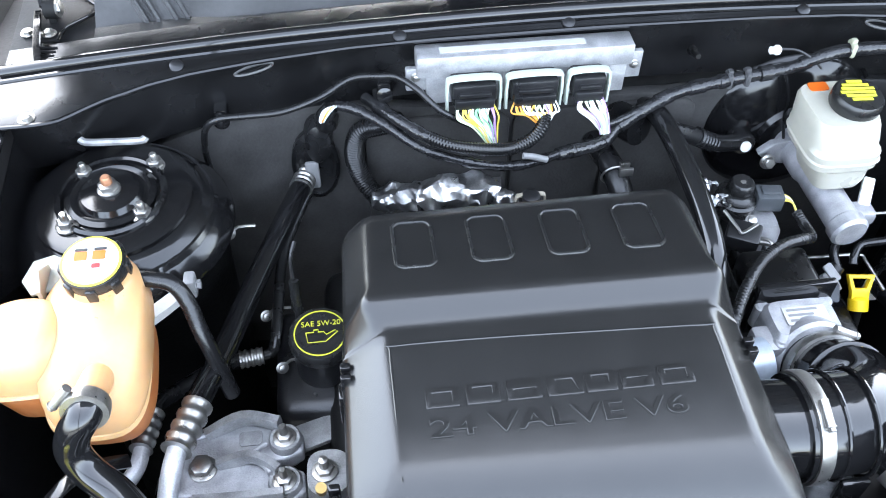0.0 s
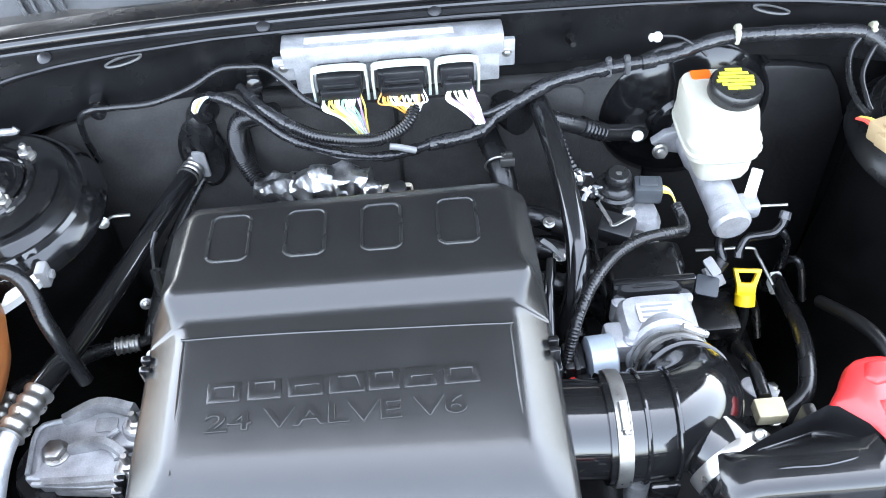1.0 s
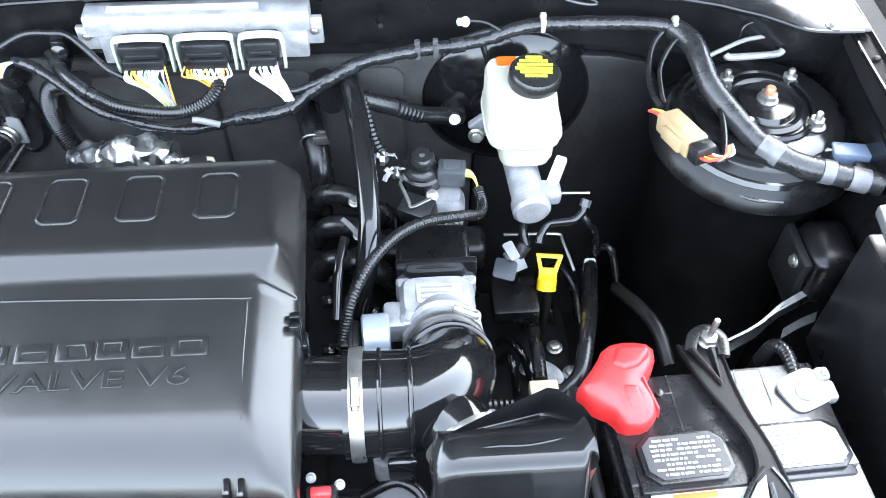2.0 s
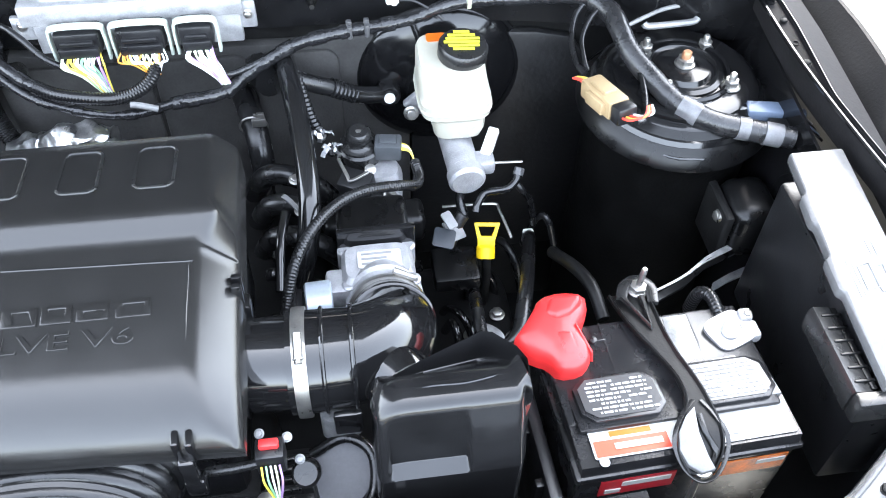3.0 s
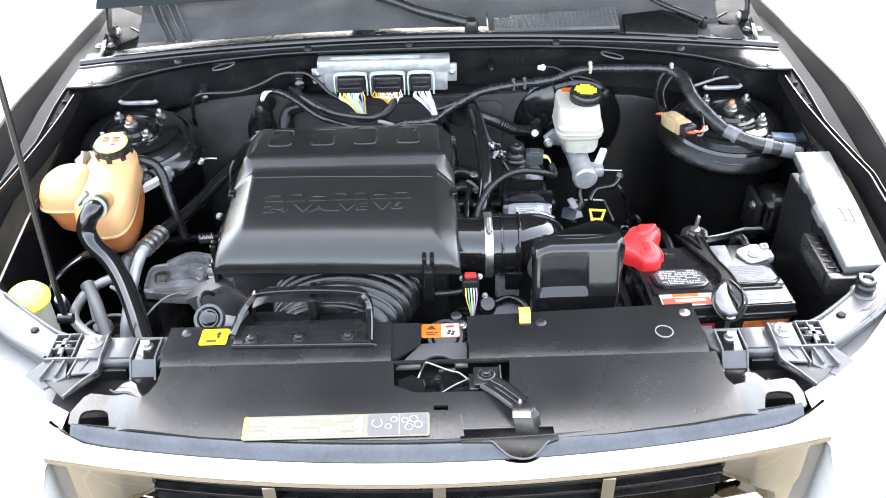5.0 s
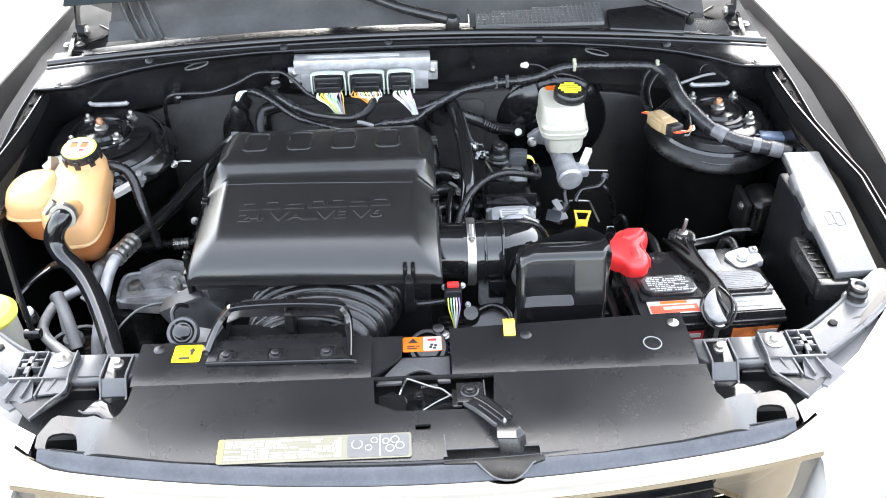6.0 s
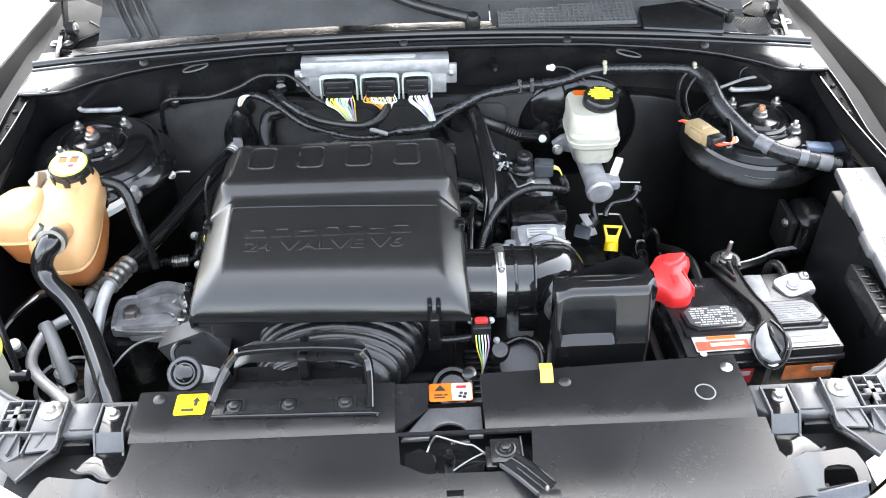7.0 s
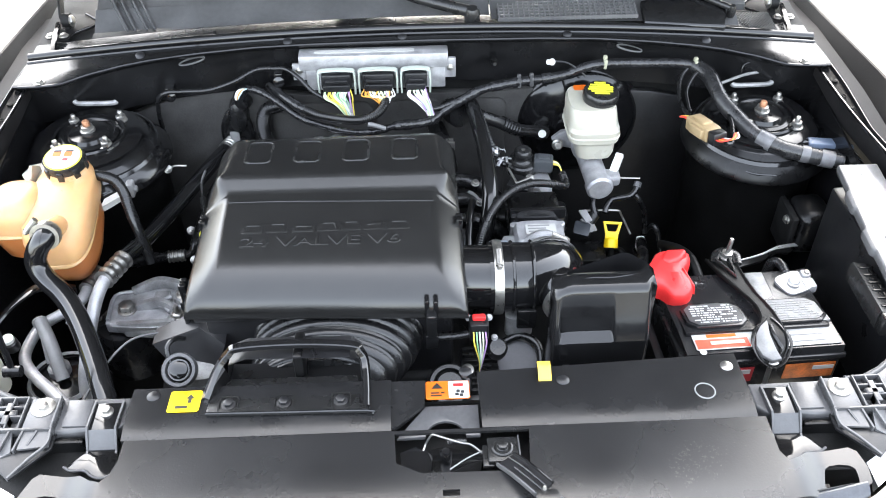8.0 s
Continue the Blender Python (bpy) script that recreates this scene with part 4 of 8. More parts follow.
def drop(x, y, up=0.0):
    """The point on top of the cover below x, y."""
    hit = skin.ray_cast(Vector((x, y, 1.3)), Vector((0, 0, -1)))[0]
    return Vector((x, y, hit.z + up))


part("airbox_base", box(-0.318, 0.022, 0.318, 0.612, 0.80, 0.99, 0.012, 2), PLASTIC, cover)
part("lid_seam", box(-0.326, 0.032, 0.306, 0.622, 0.962, 0.974, 0.003), PLASTIC, cover)


def field_z(x, y):
    """Height of the sloping front field of the cover."""
    return 1.039 + (y - skew(x, y) - 0.345) * 0.0752


def on_panel(x, y, up=0.0):
    return Vector((x, y, field_z(x, y) + up))


def field_map(x, y, up=0.0):
    return Matrix.Translation(on_panel(x, y, up)) @ pose(0, 0, 0, 4.3, 0)


border = [drop(x, y, -0.0002) for x, y in ((-0.287, 0.336), (-0.287, 0.40), (-0.287, 0.453), (-0.283, 0.457), (-0.2, 0.456), (-0.1, 0.452), (-0.008, 0.448), (-0.003, 0.444), (-0.003, 0.39), (-0.003, 0.334))]
part("field_border", tube(border, 0.0011, 6, 4), COVER, cover)
for i in range(4):
    x0 = -0.275 + 0.072 * i
    ring = [drop(x, y, 0.0001) for x, y in rounded(x0 + 0.001, x0 + 0.038, 0.5345, 0.598, 0.009)]
    fr = tube([*ring, ring[0]], 0.0017, 8, 2)
    part("pressed_frame", fr, SATIN, cover)
part("lettering", lettering("24 VALVE V6", 0.026, field_map(-0.262, 0.367, 0.0004) @ Matrix.Diagonal((1.5, 0.93, 2.0, 1)), 0.0003, 0.0006), COVER, cover, "embossed words on the cover")
for x0, w, cut in ((-0.262, 0.028, 1), (-0.228, 0.028, 2), (-0.194, 0.029, 3), (-0.160, 0.030, 0), (-0.127, 0.026, 2), (-0.097, 0.027, 3), (-0.064, 0.030, 1)):
    slab = [(0, 0), (w, 0), (w, 0.019), (0, 0.019)]
    gap = {0: [(0.011, 0.004), (w - 0.004, 0.004), (w - 0.008, 0.015), (0.008, 0.015)], 1: [(0.006, 0.005), (w - 0.006, 0.005), (w - 0.006, 0.014), (0.006, 0.014)],
           2: [(0.006, 0.008), (w - 0.006, 0.008), (w - 0.006, 0.0155), (0.006, 0.0155)], 3: [(0.006, 0.004), (w - 0.008, 0.004), (w - 0.004, 0.010), (0.006, 0.010)]}[cut]
    part("emblem_shape", place(prism(slab, 0, 0.0018, 0.0009, 2, holes=[gap]), field_map(x0, 0.393, -0.0004)), COVER, cover)
# clips that hold the engine cover down
for x, y, z, w in ((-0.009, 0.277, 1.003, 0.0),):
    clip = part("front_clip", merge(box(x - 0.009, x - 0.0025, y + 0.004, y + 0.024, z - 0.02, z + 0.009, 0.002), box(x + 0.0025, x + 0.009, y + 0.002, y + 0.024, z - 0.02, z + 0.009, 0.002),
                                    box(x - 0.007, x + 0.007, y - 0.004, y + 0.008, z - 0.052, z - 0.012, 0.003), box(x - 0.009, x + 0.009, y - 0.002, y + 0.012, z - 0.075, z - 0.05, 0.003)), GLOSS, cover, "glossy black spring clip")
for x, y, z, s in ((0.03, 0.437, 1.02, 1), (-0.322, 0.452, 1.018, -1), (-0.338, 0.352, 0.99, -1)):
    part("side_clip", merge(box(min(x, x + s * 0.01), max(x, x + s * 0.01), y - 0.009, y - 0.002, z - 0.03, z + 0.006, 0.002), box(min(x, x + s * 0.01), max(x, x + s * 0.01), y + 0.002, y + 0.009, z - 0.03, z + 0.006, 0.002),
                             box(min(x + s * 0.006, x + s * 0.014), max(x + s * 0.006, x + s * 0.014), y - 0.009, y + 0.009, z - 0.07, z - 0.025, 0.003)), GLOSS, cover)

# corrugated inlet duct and scoop in front of the cover
duct = thing("inlet_duct", (-0.14, 0.26, 0.86), "ribbed black rubber air inlet duct", "duct")
def duct_ring(f, g):
    g *= 1 - 0.3 * f * f
    cx, cz, y = -0.135 - 0.028 * f * f, 0.922 - 0.008 * f, 0.335 - 0.115 * f
    return [(cx + 0.118 * g * math.cos(a * math.pi / 20), y + 0.02 * math.sin(a * math.pi / 20), cz + 0.062 * g * math.sin(a * math.pi / 20)) for a in range(40)]


part("core", loft([duct_ring(i / 16, 0.945) for i in range(17)]), RUBBER, duct)
for i in range(8):
    f = 0.06 + i / 8
    part("bellows_rib", loft([duct_ring(f + d, g) for d, g in ((-0.045, 0.94), (-0.035, 0.985), (-0.015, 1.0), (0.015, 1.0), (0.035, 0.985), (0.045, 0.94))]), RUBBER, duct)

scoop = thing("inlet_scoop", (-0.18, 0.18, 0.96), "black plastic air scoop bolted to the radiator cover", "air scoop")
hoop = [(-0.286, 0.165, 0.974), (-0.276, 0.2, 0.985), (-0.262, 0.214, 0.999), (-0.246, 0.219, 1.006), (-0.175, 0.221, 1.007), (-0.112, 0.219, 1.003), (-0.099, 0.213, 0.998), (-0.093, 0.2, 0.986), (-0.091, 0.145, 0.974)]
part("hoop", strap(hoop, 0.011, 0.008, 6), GLOSS, scoop)
part("lip_plate", prism([(-0.281, 0.138), (-0.09, 0.134), (-0.089, 0.148), (-0.098, 0.15), (-0.105, 0.205), (-0.268, 0.205), (-0.281, 0.165)], 0.0, 0.005, 0.001, slope=lambda x, y: 0.9745 - 0.016 * (y - 0.138) / 0.067), SATIN, scoop)
part("lip_edge", tube([(-0.281, 0.139, 0.98), (-0.19, 0.137, 0.98), (-0.09, 0.135, 0.98), (-0.083, 0.133, 0.976)], 0.0016, 6, 3), GLOSS, scoop)
part("throat", loft([[(x, 0.205 + 0.04 * f, z - 0.004 * f) for x, z in ((-0.268, 0.95), (-0.262, 0.988), (-0.24, 0.999), (-0.112, 0.996), (-0.1, 0.984), (-0.1, 0.95))] for f in (0, 1)], caps=False), PLASTIC, scoop)
part("divider", box(-0.183, -0.170, 0.206, 0.25, 0.94, 0.999, 0.004), TOWER, scoop)
part("cheek", loft([[(-0.288, 0.155, 0.97), (-0.284, 0.18, 0.984), (-0.27, 0.208, 0.99), (-0.266, 0.212, 0.955), (-0.285, 0.16, 0.955)], [(-0.284, 0.15, 0.97), (-0.279, 0.174, 0.98), (-0.266, 0.203, 0.984), (-0.262, 0.208, 0.955), (-0.28, 0.155, 0.955)]]), TOWER, scoop)
for x in (-0.256, -0.19, -0.122):
    b = part("screw", hexbolt((x, 0.154, 0.9765), 0.0055, 0.006, washer=1.6), PLASTIC, scoop)
    part("screw_pocket", prism(rounded(x - 0.012, x + 0.012, 0.139, 0.165, 0.003), 0.9765, 0.9785, 0.0, holes=[rounded(x - 0.0105, x + 0.0105, 0.1405, 0.1635, 0.002)]), SATIN, b)

# ---- labels on the radiator cover ----
def flat_label(name, x0, x1, y0, y1, mat, label, z=lambda x, y: front_z(x, y), lift=0.002, r=0.003):
    t = thing(name, ((x0 + x1) / 2, y0, z(x0, y0)), label, "label")
    part("sheet", prism(rounded(x0, x1, y0, y1, r, 3), lift, lift + 0.0006, 0, slope=z), mat, t)
    return t


def bars(parent, x0, x1, y0, y1, rows, mat, z, lift, seed, height=0.55, fill=0.8):
    rnd = random.Random(seed)
    for j in range(rows):
        yy = y1 - (y1 - y0) * (j + 0.5) / rows
        h = (y1 - y0) / rows * height
        x = x0
        while x < x1 - 0.003:
            w = min(rnd.uniform(0.006, 0.02), x1 - x)
            if rnd.random() < fill:
                part("text_bar", prism([(x, yy - h / 2), (x + w, yy - h / 2), (x + w, yy + h / 2), (x, yy + h / 2)], lift, lift + 0.0004, 0, slope=z), mat, parent)
            x += w + 0.002


GOLD = surface("label_gold", (0.15, 0.14, 0.1), 0.4, vary=0.1)
PALE = surface("pale_print", (0.42, 0.41, 0.35), 0.5, vary=0.1)
long_label = flat_label("emission_label", -0.245, -0.01, -0.0168, 0.0159, GOLD, "long pale gold printed label on the radiator cover")
lz = front_z
bars(long_label, -0.236, -0.095, -0.0134, 0.0126, 8, PALE, lz, 0.0028, 3, 0.55, 0.85)
part("yellow_edge", prism(rounded(-0.2445, -0.238, -0.0161, 0.0151, 0.002, 2), 0.0028, 0.0031, 0, slope=lz), surface("label_yellow", (0.5, 0.42, 0.08), 0.5), long_label)
part("diagram_field", prism(rounded(-0.088, -0.013, -0.0149, 0.0142, 0.004, 3), 0.0028, 0.0032, 0, slope=lz), surface("diagram_grey", (0.09, 0.09, 0.09), 0.4), long_label, "grey field with a printed belt diagram")
for cx, cy, r in ((-0.076, 0.0014, 0.0065), (-0.062, -0.0033, 0.004), (-0.055, 0.0062, 0.004), (-0.036, -0.0049, 0.005), (-0.03, 0.0062, 0.005), (-0.024, -0.0018, 0.005), (-0.041, 0.0046, 0.004)):
    ring = [(cx + r * math.cos(a * math.pi / 6), cy + r * math.sin(a * math.pi / 6), lz(cx, cy) + 0.0036) for a in range(13)]
    part("diagram_ring", tube(ring, 0.0005, 5, 2), PAPER, long_label)
part("divider_line", prism([(-0.0485, -0.0142), (-0.0475, -0.0142), (-0.0475, 0.0134), (-0.0485, 0.0134)], 0.0032, 0.0036, 0, slope=lz), PAPER, long_label)

zl = lambda x, y: fold_z(x, y) - 0.001
ylab = flat_label("caution_label", -0.329, -0.291, 0.146, 0.18, YELLOW, "yellow warning label with a black arrow", zl)
part("arrow", prism([(-0.306, 0.16), (-0.302, 0.16), (-0.302, 0.167), (-0.299, 0.167), (-0.304, 0.174), (-0.309, 0.167), (-0.306, 0.167)], 0.0028, 0.0032, 0, slope=zl), INK, ylab)
bars(ylab, -0.32, -0.293, 0.15, 0.157, 1, INK, zl, 0.0028, 5, 0.6)
zo = lambda x, y: front_z(x, y) - 0.003
wlab = flat_label("fan_warning_label", -0.02, 0.034, 0.158, 0.189, ORANGE, "orange and white fan warning label", zo)
part("white_half", prism(rounded(0.008, 0.033, 0.159, 0.188, 0.002, 2), 0.0028, 0.0032, 0, slope=zo), PAPER, wlab)
part("triangle", prism([(-0.013, 0.176), (0.001, 0.176), (-0.006, 0.186)], 0.0028, 0.0032, 0, slope=zo), INK, wlab)
bars(wlab, -0.014, 0.003, 0.162, 0.171, 2, INK, zo, 0.0028, 7, 0.5)
for a in range(4):
    c, s = math.cos(a * math.pi / 2 + 0.5) * 0.004, math.sin(a * math.pi / 2 + 0.5) * 0.004
    part("fan_mark", prism(rounded(0.0215 + c - 0.0022, 0.0215 + c + 0.0022, 0.167 + s - 0.0022, 0.167 + s + 0.0022, 0.001, 2), 0.0034, 0.0038, 0, slope=zo), INK, wlab)
bars(wlab, 0.014, 0.028, 0.177, 0.185, 1, RED, zo, 0.0034, 9, 0.6)
tab = thing("hose_tag", (0.126, 0.19, 0.965), "small yellow paper tag at the edge of the radiator cover", "tag")
part("tag_sheet", loft([[(0.119, 0.176 + 0.024 * f, 0.972 + 0.01 * math.sin(2.2 * f)), (0.135, 0.176 + 0.024 * f, 0.972 + 0.01 * math.sin(2.2 * f)), (0.135, 0.176 + 0.024 * f, 0.9735 + 0.01 * math.sin(2.2 * f)), (0.119, 0.176 + 0.024 * f, 0.9735 + 0.01 * math.sin(2.2 * f))] for f in (0, 0.25, 0.5, 0.75, 1.0)]), surface("tag_yellow", (0.75, 0.5, 0.06), 0.5), tab)

# fasteners and marks of the cover
for x, y in ((-0.35, 0.174), (0.149, 0.176), (0.356, 0.19), (0.03, 0.197)):
    z = fold_z(x, y)
    solo("push_pin", lathe([(0.008, -0.004), (0.008, 0.001), (0.005, 0.003), (0.0, 0.003)], (x, y, z), n=18), STEEL if x > 0.3 else PLASTIC, "round push pin in the radiator cover", "fastener", group="push pins")
part("round_mark", tube([(0.318 + 0.012 * math.cos(a * math.pi / 8), 0.15 + 0.012 * math.sin(a * math.pi / 8), fold_z(0.318, 0.15 + 0.012 * math.sin(a * math.pi / 8)) + 0.0003) for a in range(17)], 0.0009, 6, 2), GREYPL, shroud)

# ---- hood latch in its opening ----
latch = thing("hood_latch", (0.01, 0.08, 0.92), "black steel hood latch in the cover opening", "latch")
part("well", box(-0.068, 0.104, 0.045, 0.115, 0.90, 0.925, 0.002), DARK, latch)
part("latch_body", loft([[(x, y, z) for x, y in ((-0.05, 0.062), (-0.01, 0.056), (0.04, 0.066), (0.045, 0.09), (0.0, 0.104), (-0.045, 0.096))] for z in (0.92, 0.935, 0.945)]), GLOSS, latch)
part("hook_wire", tube([(-0.045, 0.085, 0.945), (-0.028, 0.09, 0.952), (-0.021, 0.1, 0.96), (-0.015, 0.0965, 0.978), (-0.010, 0.094, 0.981), (0.004, 0.094, 0.973), (0.02, 0.0945, 0.964), (0.03, 0.095, 0.96), (0.044, 0.088, 0.952)], 0.0013, 8, 4), STEEL, latch, "bright bent latch wire")
part("return_wire", tube([(0.005, 0.07, 0.948), (0.025, 0.082, 0.951), (0.046, 0.09, 0.955)], 0.001, 8, 3), GREYALU, latch)
part("coil", tube([(0.004, 0.1, 0.958), (0.014, 0.1, 0.96), (0.026, 0.099, 0.961)], 0.0042, 10, 5, ribs=0.001, rib_len=0.003), GLOSS, latch)
part("striker_post", lathe([(0.007, 0), (0.007, 0.02), (0.0045, 0.024), (0, 0.024)], (0.001, 0.083, 0.942), n=16), GLOSS, latch)
part("jaw", loft([[(-0.05, 0.06, z), (-0.018, 0.058, z), (-0.014, 0.085, z), (-0.034, 0.098, z), (-0.052, 0.09, z)] for z in (0.94, 0.952, 0.955)]), GLOSS, latch)
lever = thing("latch_lever", (0.066, 0.08, 0.96), "black plastic hood release lever", "lever")
part("foot", merge(box(0.049, 0.086, 0.066, 0.1, 0.955, 0.966, 0.002), box(0.043, 0.056, 0.064, 0.094, 0.952, 0.96, 0.002)), SATIN, lever)
part("foot_edge", box(0.0845, 0.0862, 0.066, 0.1, 0.9655, 0.9685, 0.0005), ARM, lever)
part("pivot_bolt", merge(lathe([(0.0125, 0), (0.0125, 0.002), (0.0105, 0.003), (0.0095, 0.0018), (0.0, 0.0018)], (0.066, 0.084, 0.966), n=28), hexbolt((0.066, 0.084, 0.968), 0.0058, 0.006, washer=1.2)), SATIN, lever, "dark ringed pivot bolt")
line = [(0.0675, 0.062, 0.975), (0.078, 0.047, 0.982), (0.090, 0.030, 0.987), (0.1035, 0.0125, 0.989)]
put = lambda d, h, r: [(x + d * 0.8, y + d * 0.55, z + h) for x, y, z in line]
part("lever_arm", loft([[(x - 0.0098, y - 0.0065, z - 0.006), (x + 0.0098, y + 0.0065, z - 0.006), (x + 0.0098, y + 0.0065, z), (x - 0.0098, y - 0.0065, z)] for x, y, z in line]), PLASTIC, lever)
for d in (-0.0125, 0.0125):
    # left flange paler, sky reflected in its black edge put into the colour
    part("arm_flange", loft([[(x - 0.0013, y, z - 0.006), (x + 0.0013, y, z - 0.006), (x + 0.0013, y, z), (x, y, z + 0.0006), (x - 0.0013, y, z)] for x, y, z in put(d, 0.0035, 0)]), GLOSS if d > 0 else ARM, lever)
for d, f in ((0.004, 1), (-0.003, 2)):
    part("arm_rib", tube(put(d, 0.0012, 0)[f - 1:], 0.0011, 6, 3), SATIN, lever)
part("grip", soften(loft([[(0.093, 0.012, 0.962), (0.122, 0.011, 0.962), (0.131, -0.004, 0.962), (0.123, -0.018, 0.962), (0.098, -0.0155, 0.962)], [(0.093, 0.012, 0.985), (0.119, 0.011, 0.985), (0.128, -0.003, 0.983), (0.117, -0.0085, 0.983), (0.0935, -0.0075, 0.983)], [(0.094, 0.012, 0.99), (0.118, 0.011, 0.99), (0.122, 0.002, 0.989), (0.116, -0.003, 0.988), (0.0945, -0.002, 0.988)]]), 0.0012), SATIN, lever)
part("grip_edge", loft([[(0.0935, -0.0082, z), (0.1165, -0.0092, z), (0.1165, y1, z + 0.006), (0.0935, y1 + 0.001, z + 0.006)] for z, y1 in ((0.982, -0.004), (0.9835, -0.003))]), CHROME, lever, "bright edge of the grip")
part("grip_spike", lathe([(0.003, 0), (0.002, 0.005), (0, 0.008)], (0.104, 0.012, 0.988), n=10), STEEL, lever)

# ---- air intake right of the cover ----
pipe = thing("intake_pipe", (0.12, 0.42, 0.89), "gloss black intake pipe with steel hose clamps", "pipe")
axis_y, axis_z = 0.392, 0.948
part("inlet_neck", tube([(0.02, axis_y + 0.004, axis_z), (0.05, axis_y + 0.002, axis_z), (0.08, axis_y, axis_z)], 0.046, 28, 4), GLOSS, pipe)
part("elbow", merge(tube([(0.075, axis_y, axis_z), (0.11, axis_y, axis_z), (0.138, axis_y + 0.003, axis_z - 0.001), (0.165, axis_y + 0.02, 0.937), (0.179, axis_y + 0.05, 0.914), (0.179, axis_y + 0.08, 0.891), (0.175, axis_y + 0.112, 0.868)], 0.051, 32, 7, end_r=0.042),
                     tube([(0.15, axis_y + 0.0, axis_z - 0.004), (0.175, axis_y - 0.025, axis_z - 0.006), (0.19, axis_y - 0.055, axis_z - 0.012)], 0.034, 24, 4)), GLOSS, pipe)
for x in (0.034, 0.108, 0.136):
    part("moulded_rib", tube([(x, axis_y + (0.0505 if x > 0.1 else 0.0465) * math.cos(a * math.pi / 14), axis_z + (0.0505 if x > 0.1 else 0.0465) * math.sin(a * math.pi / 14)) for a in range(29)], 0.0022, 8, 1), GLOSS, pipe)


def clamp(parent, c, axis, r, w=0.013, screw=1.57):
    """Worm drive hose clamp with its screw housing."""
    band = lathe([(r, -w / 2), (r + 0.0016, -w / 2), (r + 0.0022, -w / 4), (r + 0.0022, w / 4), (r + 0.0016, w / 2), (r, w / 2)], c, axis, 36)
    q = Vector(axis).to_track_quat("Z", "Y").to_matrix()
    out = q @ Vector((math.cos(screw), math.sin(screw), 0))
    tan = q @ Vector((-math.sin(screw), math.cos(screw), 0))
    p = Vector(c) + out * (r + 0.005)
    k = part("hose_clamp", band, STEEL, parent, "bright steel hose clamp")
    part("clamp_screw", merge(tube([p - tan * 0.012, p, p + tan * 0.012], 0.0045, 10, 2), hexbolt(p + tan * 0.012, 0.0035, 0.005, tan)), STEEL, k)
    return k


clamp(pipe, (0.087, axis_y, axis_z), (1, 0, 0), 0.0515, 0.013, 1.9)
clamp(pipe, (0.1765, axis_y + 0.096, 0.879), (0, 0.82, -0.57), 0.0445, 0.014, 2.0)
for y, z, r in ((0.46, 0.9, 0.0472),):
    part("moulded_rib", lathe([(r - 0.004, -0.005), (r, -0.002), (r, 0.002), (r - 0.004, 0.005)], (0.179, y, z), (0, 0.82, -0.57), 36), GLOSS, pipe)
clamp(pipe, (0.183, axis_y - 0.04, axis_z - 0.009), (0.45, -0.9, -0.1), 0.035, 0.014, 0.6)
part("ear", box(0.112, 0.14, axis_y - 0.054, axis_y - 0.046, 0.895, 0.93, 0.003), GLOSS, pipe)

throttle = thing("throttle_body", (0.17, 0.55, 0.86), "grey cast aluminium throttle body with motor", "throttle body")
part("housing", loft([squircle(0.171, 0.553, 0.041, 0.03, 0.86, 6), squircle(0.171, 0.553, 0.043, 0.032, 0.895, 6), squircle(0.170, 0.553, 0.041, 0.03, 0.918, 6), squircle(0.170, 0.555, 0.036, 0.024, 0.926, 5)]), ALU, throttle)
part("collar", lathe([(0.044, 0), (0.044, 0.022), (0.04, 0.026)], (0.1745, 0.535, 0.888), (0, -1, 0.6), 32), ALU, throttle)
for x, y in ((0.134, 0.58), (0.207, 0.58), (0.136, 0.53), (0.208, 0.53)):
    part("boss", lathe([(0.0085, -0.03), (0.0085, 0.0), (0.006, 0.002), (0, 0.002)], (x, y, 0.918), n=16), ALU, throttle)
part("motor", lathe([(0.024, -0.016), (0.027, -0.014), (0.027, 0.012), (0.024, 0.014), (0, 0.014)], (0.103, 0.515, 0.905), (1, 0.05, 0), 28), surface("bluish_aluminium", (0.42, 0.47, 0.53), 0.4, metal=0.4, vary=0.12), throttle, "bluish grey motor can")
part("motor_link", box(0.11, 0.14, 0.52, 0.556, 0.885, 0.918, 0.006), ALU, throttle)
part("motor_plug", merge(box(0.062, 0.085, 0.5, 0.535, 0.885, 0.915, 0.004), box(0.072, 0.078, 0.497, 0.538, 0.882, 0.918, 0.002)), PLASTIC, throttle)
lab = part("rating_label", prism(rounded(0.148, 0.197, 0.544, 0.568, 0.002, 2), 0.9268, 0.9274, 0), PAPER, throttle, "white printed label")
for j in range(3):
    part("text_bar", prism([(0.152, 0.548 + 0.007 * j), (0.175 + 0.006 * j, 0.548 + 0.007 * j), (0.175 + 0.006 * j, 0.551 + 0.007 * j), (0.152, 0.551 + 0.007 * j)], 0.9278, 0.9281, 0), GREYINK, lab)
for ob in throttle.children_recursive:
    ob.data.transform(Matrix.Translation((0.001, -0.006, -0.024)))
part("gasket_plate", box(0.127, 0.217, 0.577, 0.586, 0.84, 0.92, 0.002), GLOSS, throttle, "black plate behind the throttle")
part("manifold", box(0.13, 0.212, 0.587, 0.65, 0.83, 0.905, 0.008, 3), TOWER, throttle)

# resonator box
reso = thing("resonator_box", (0.215, 0.31, 0.78), "gloss black plastic air resonator box", "resonator")
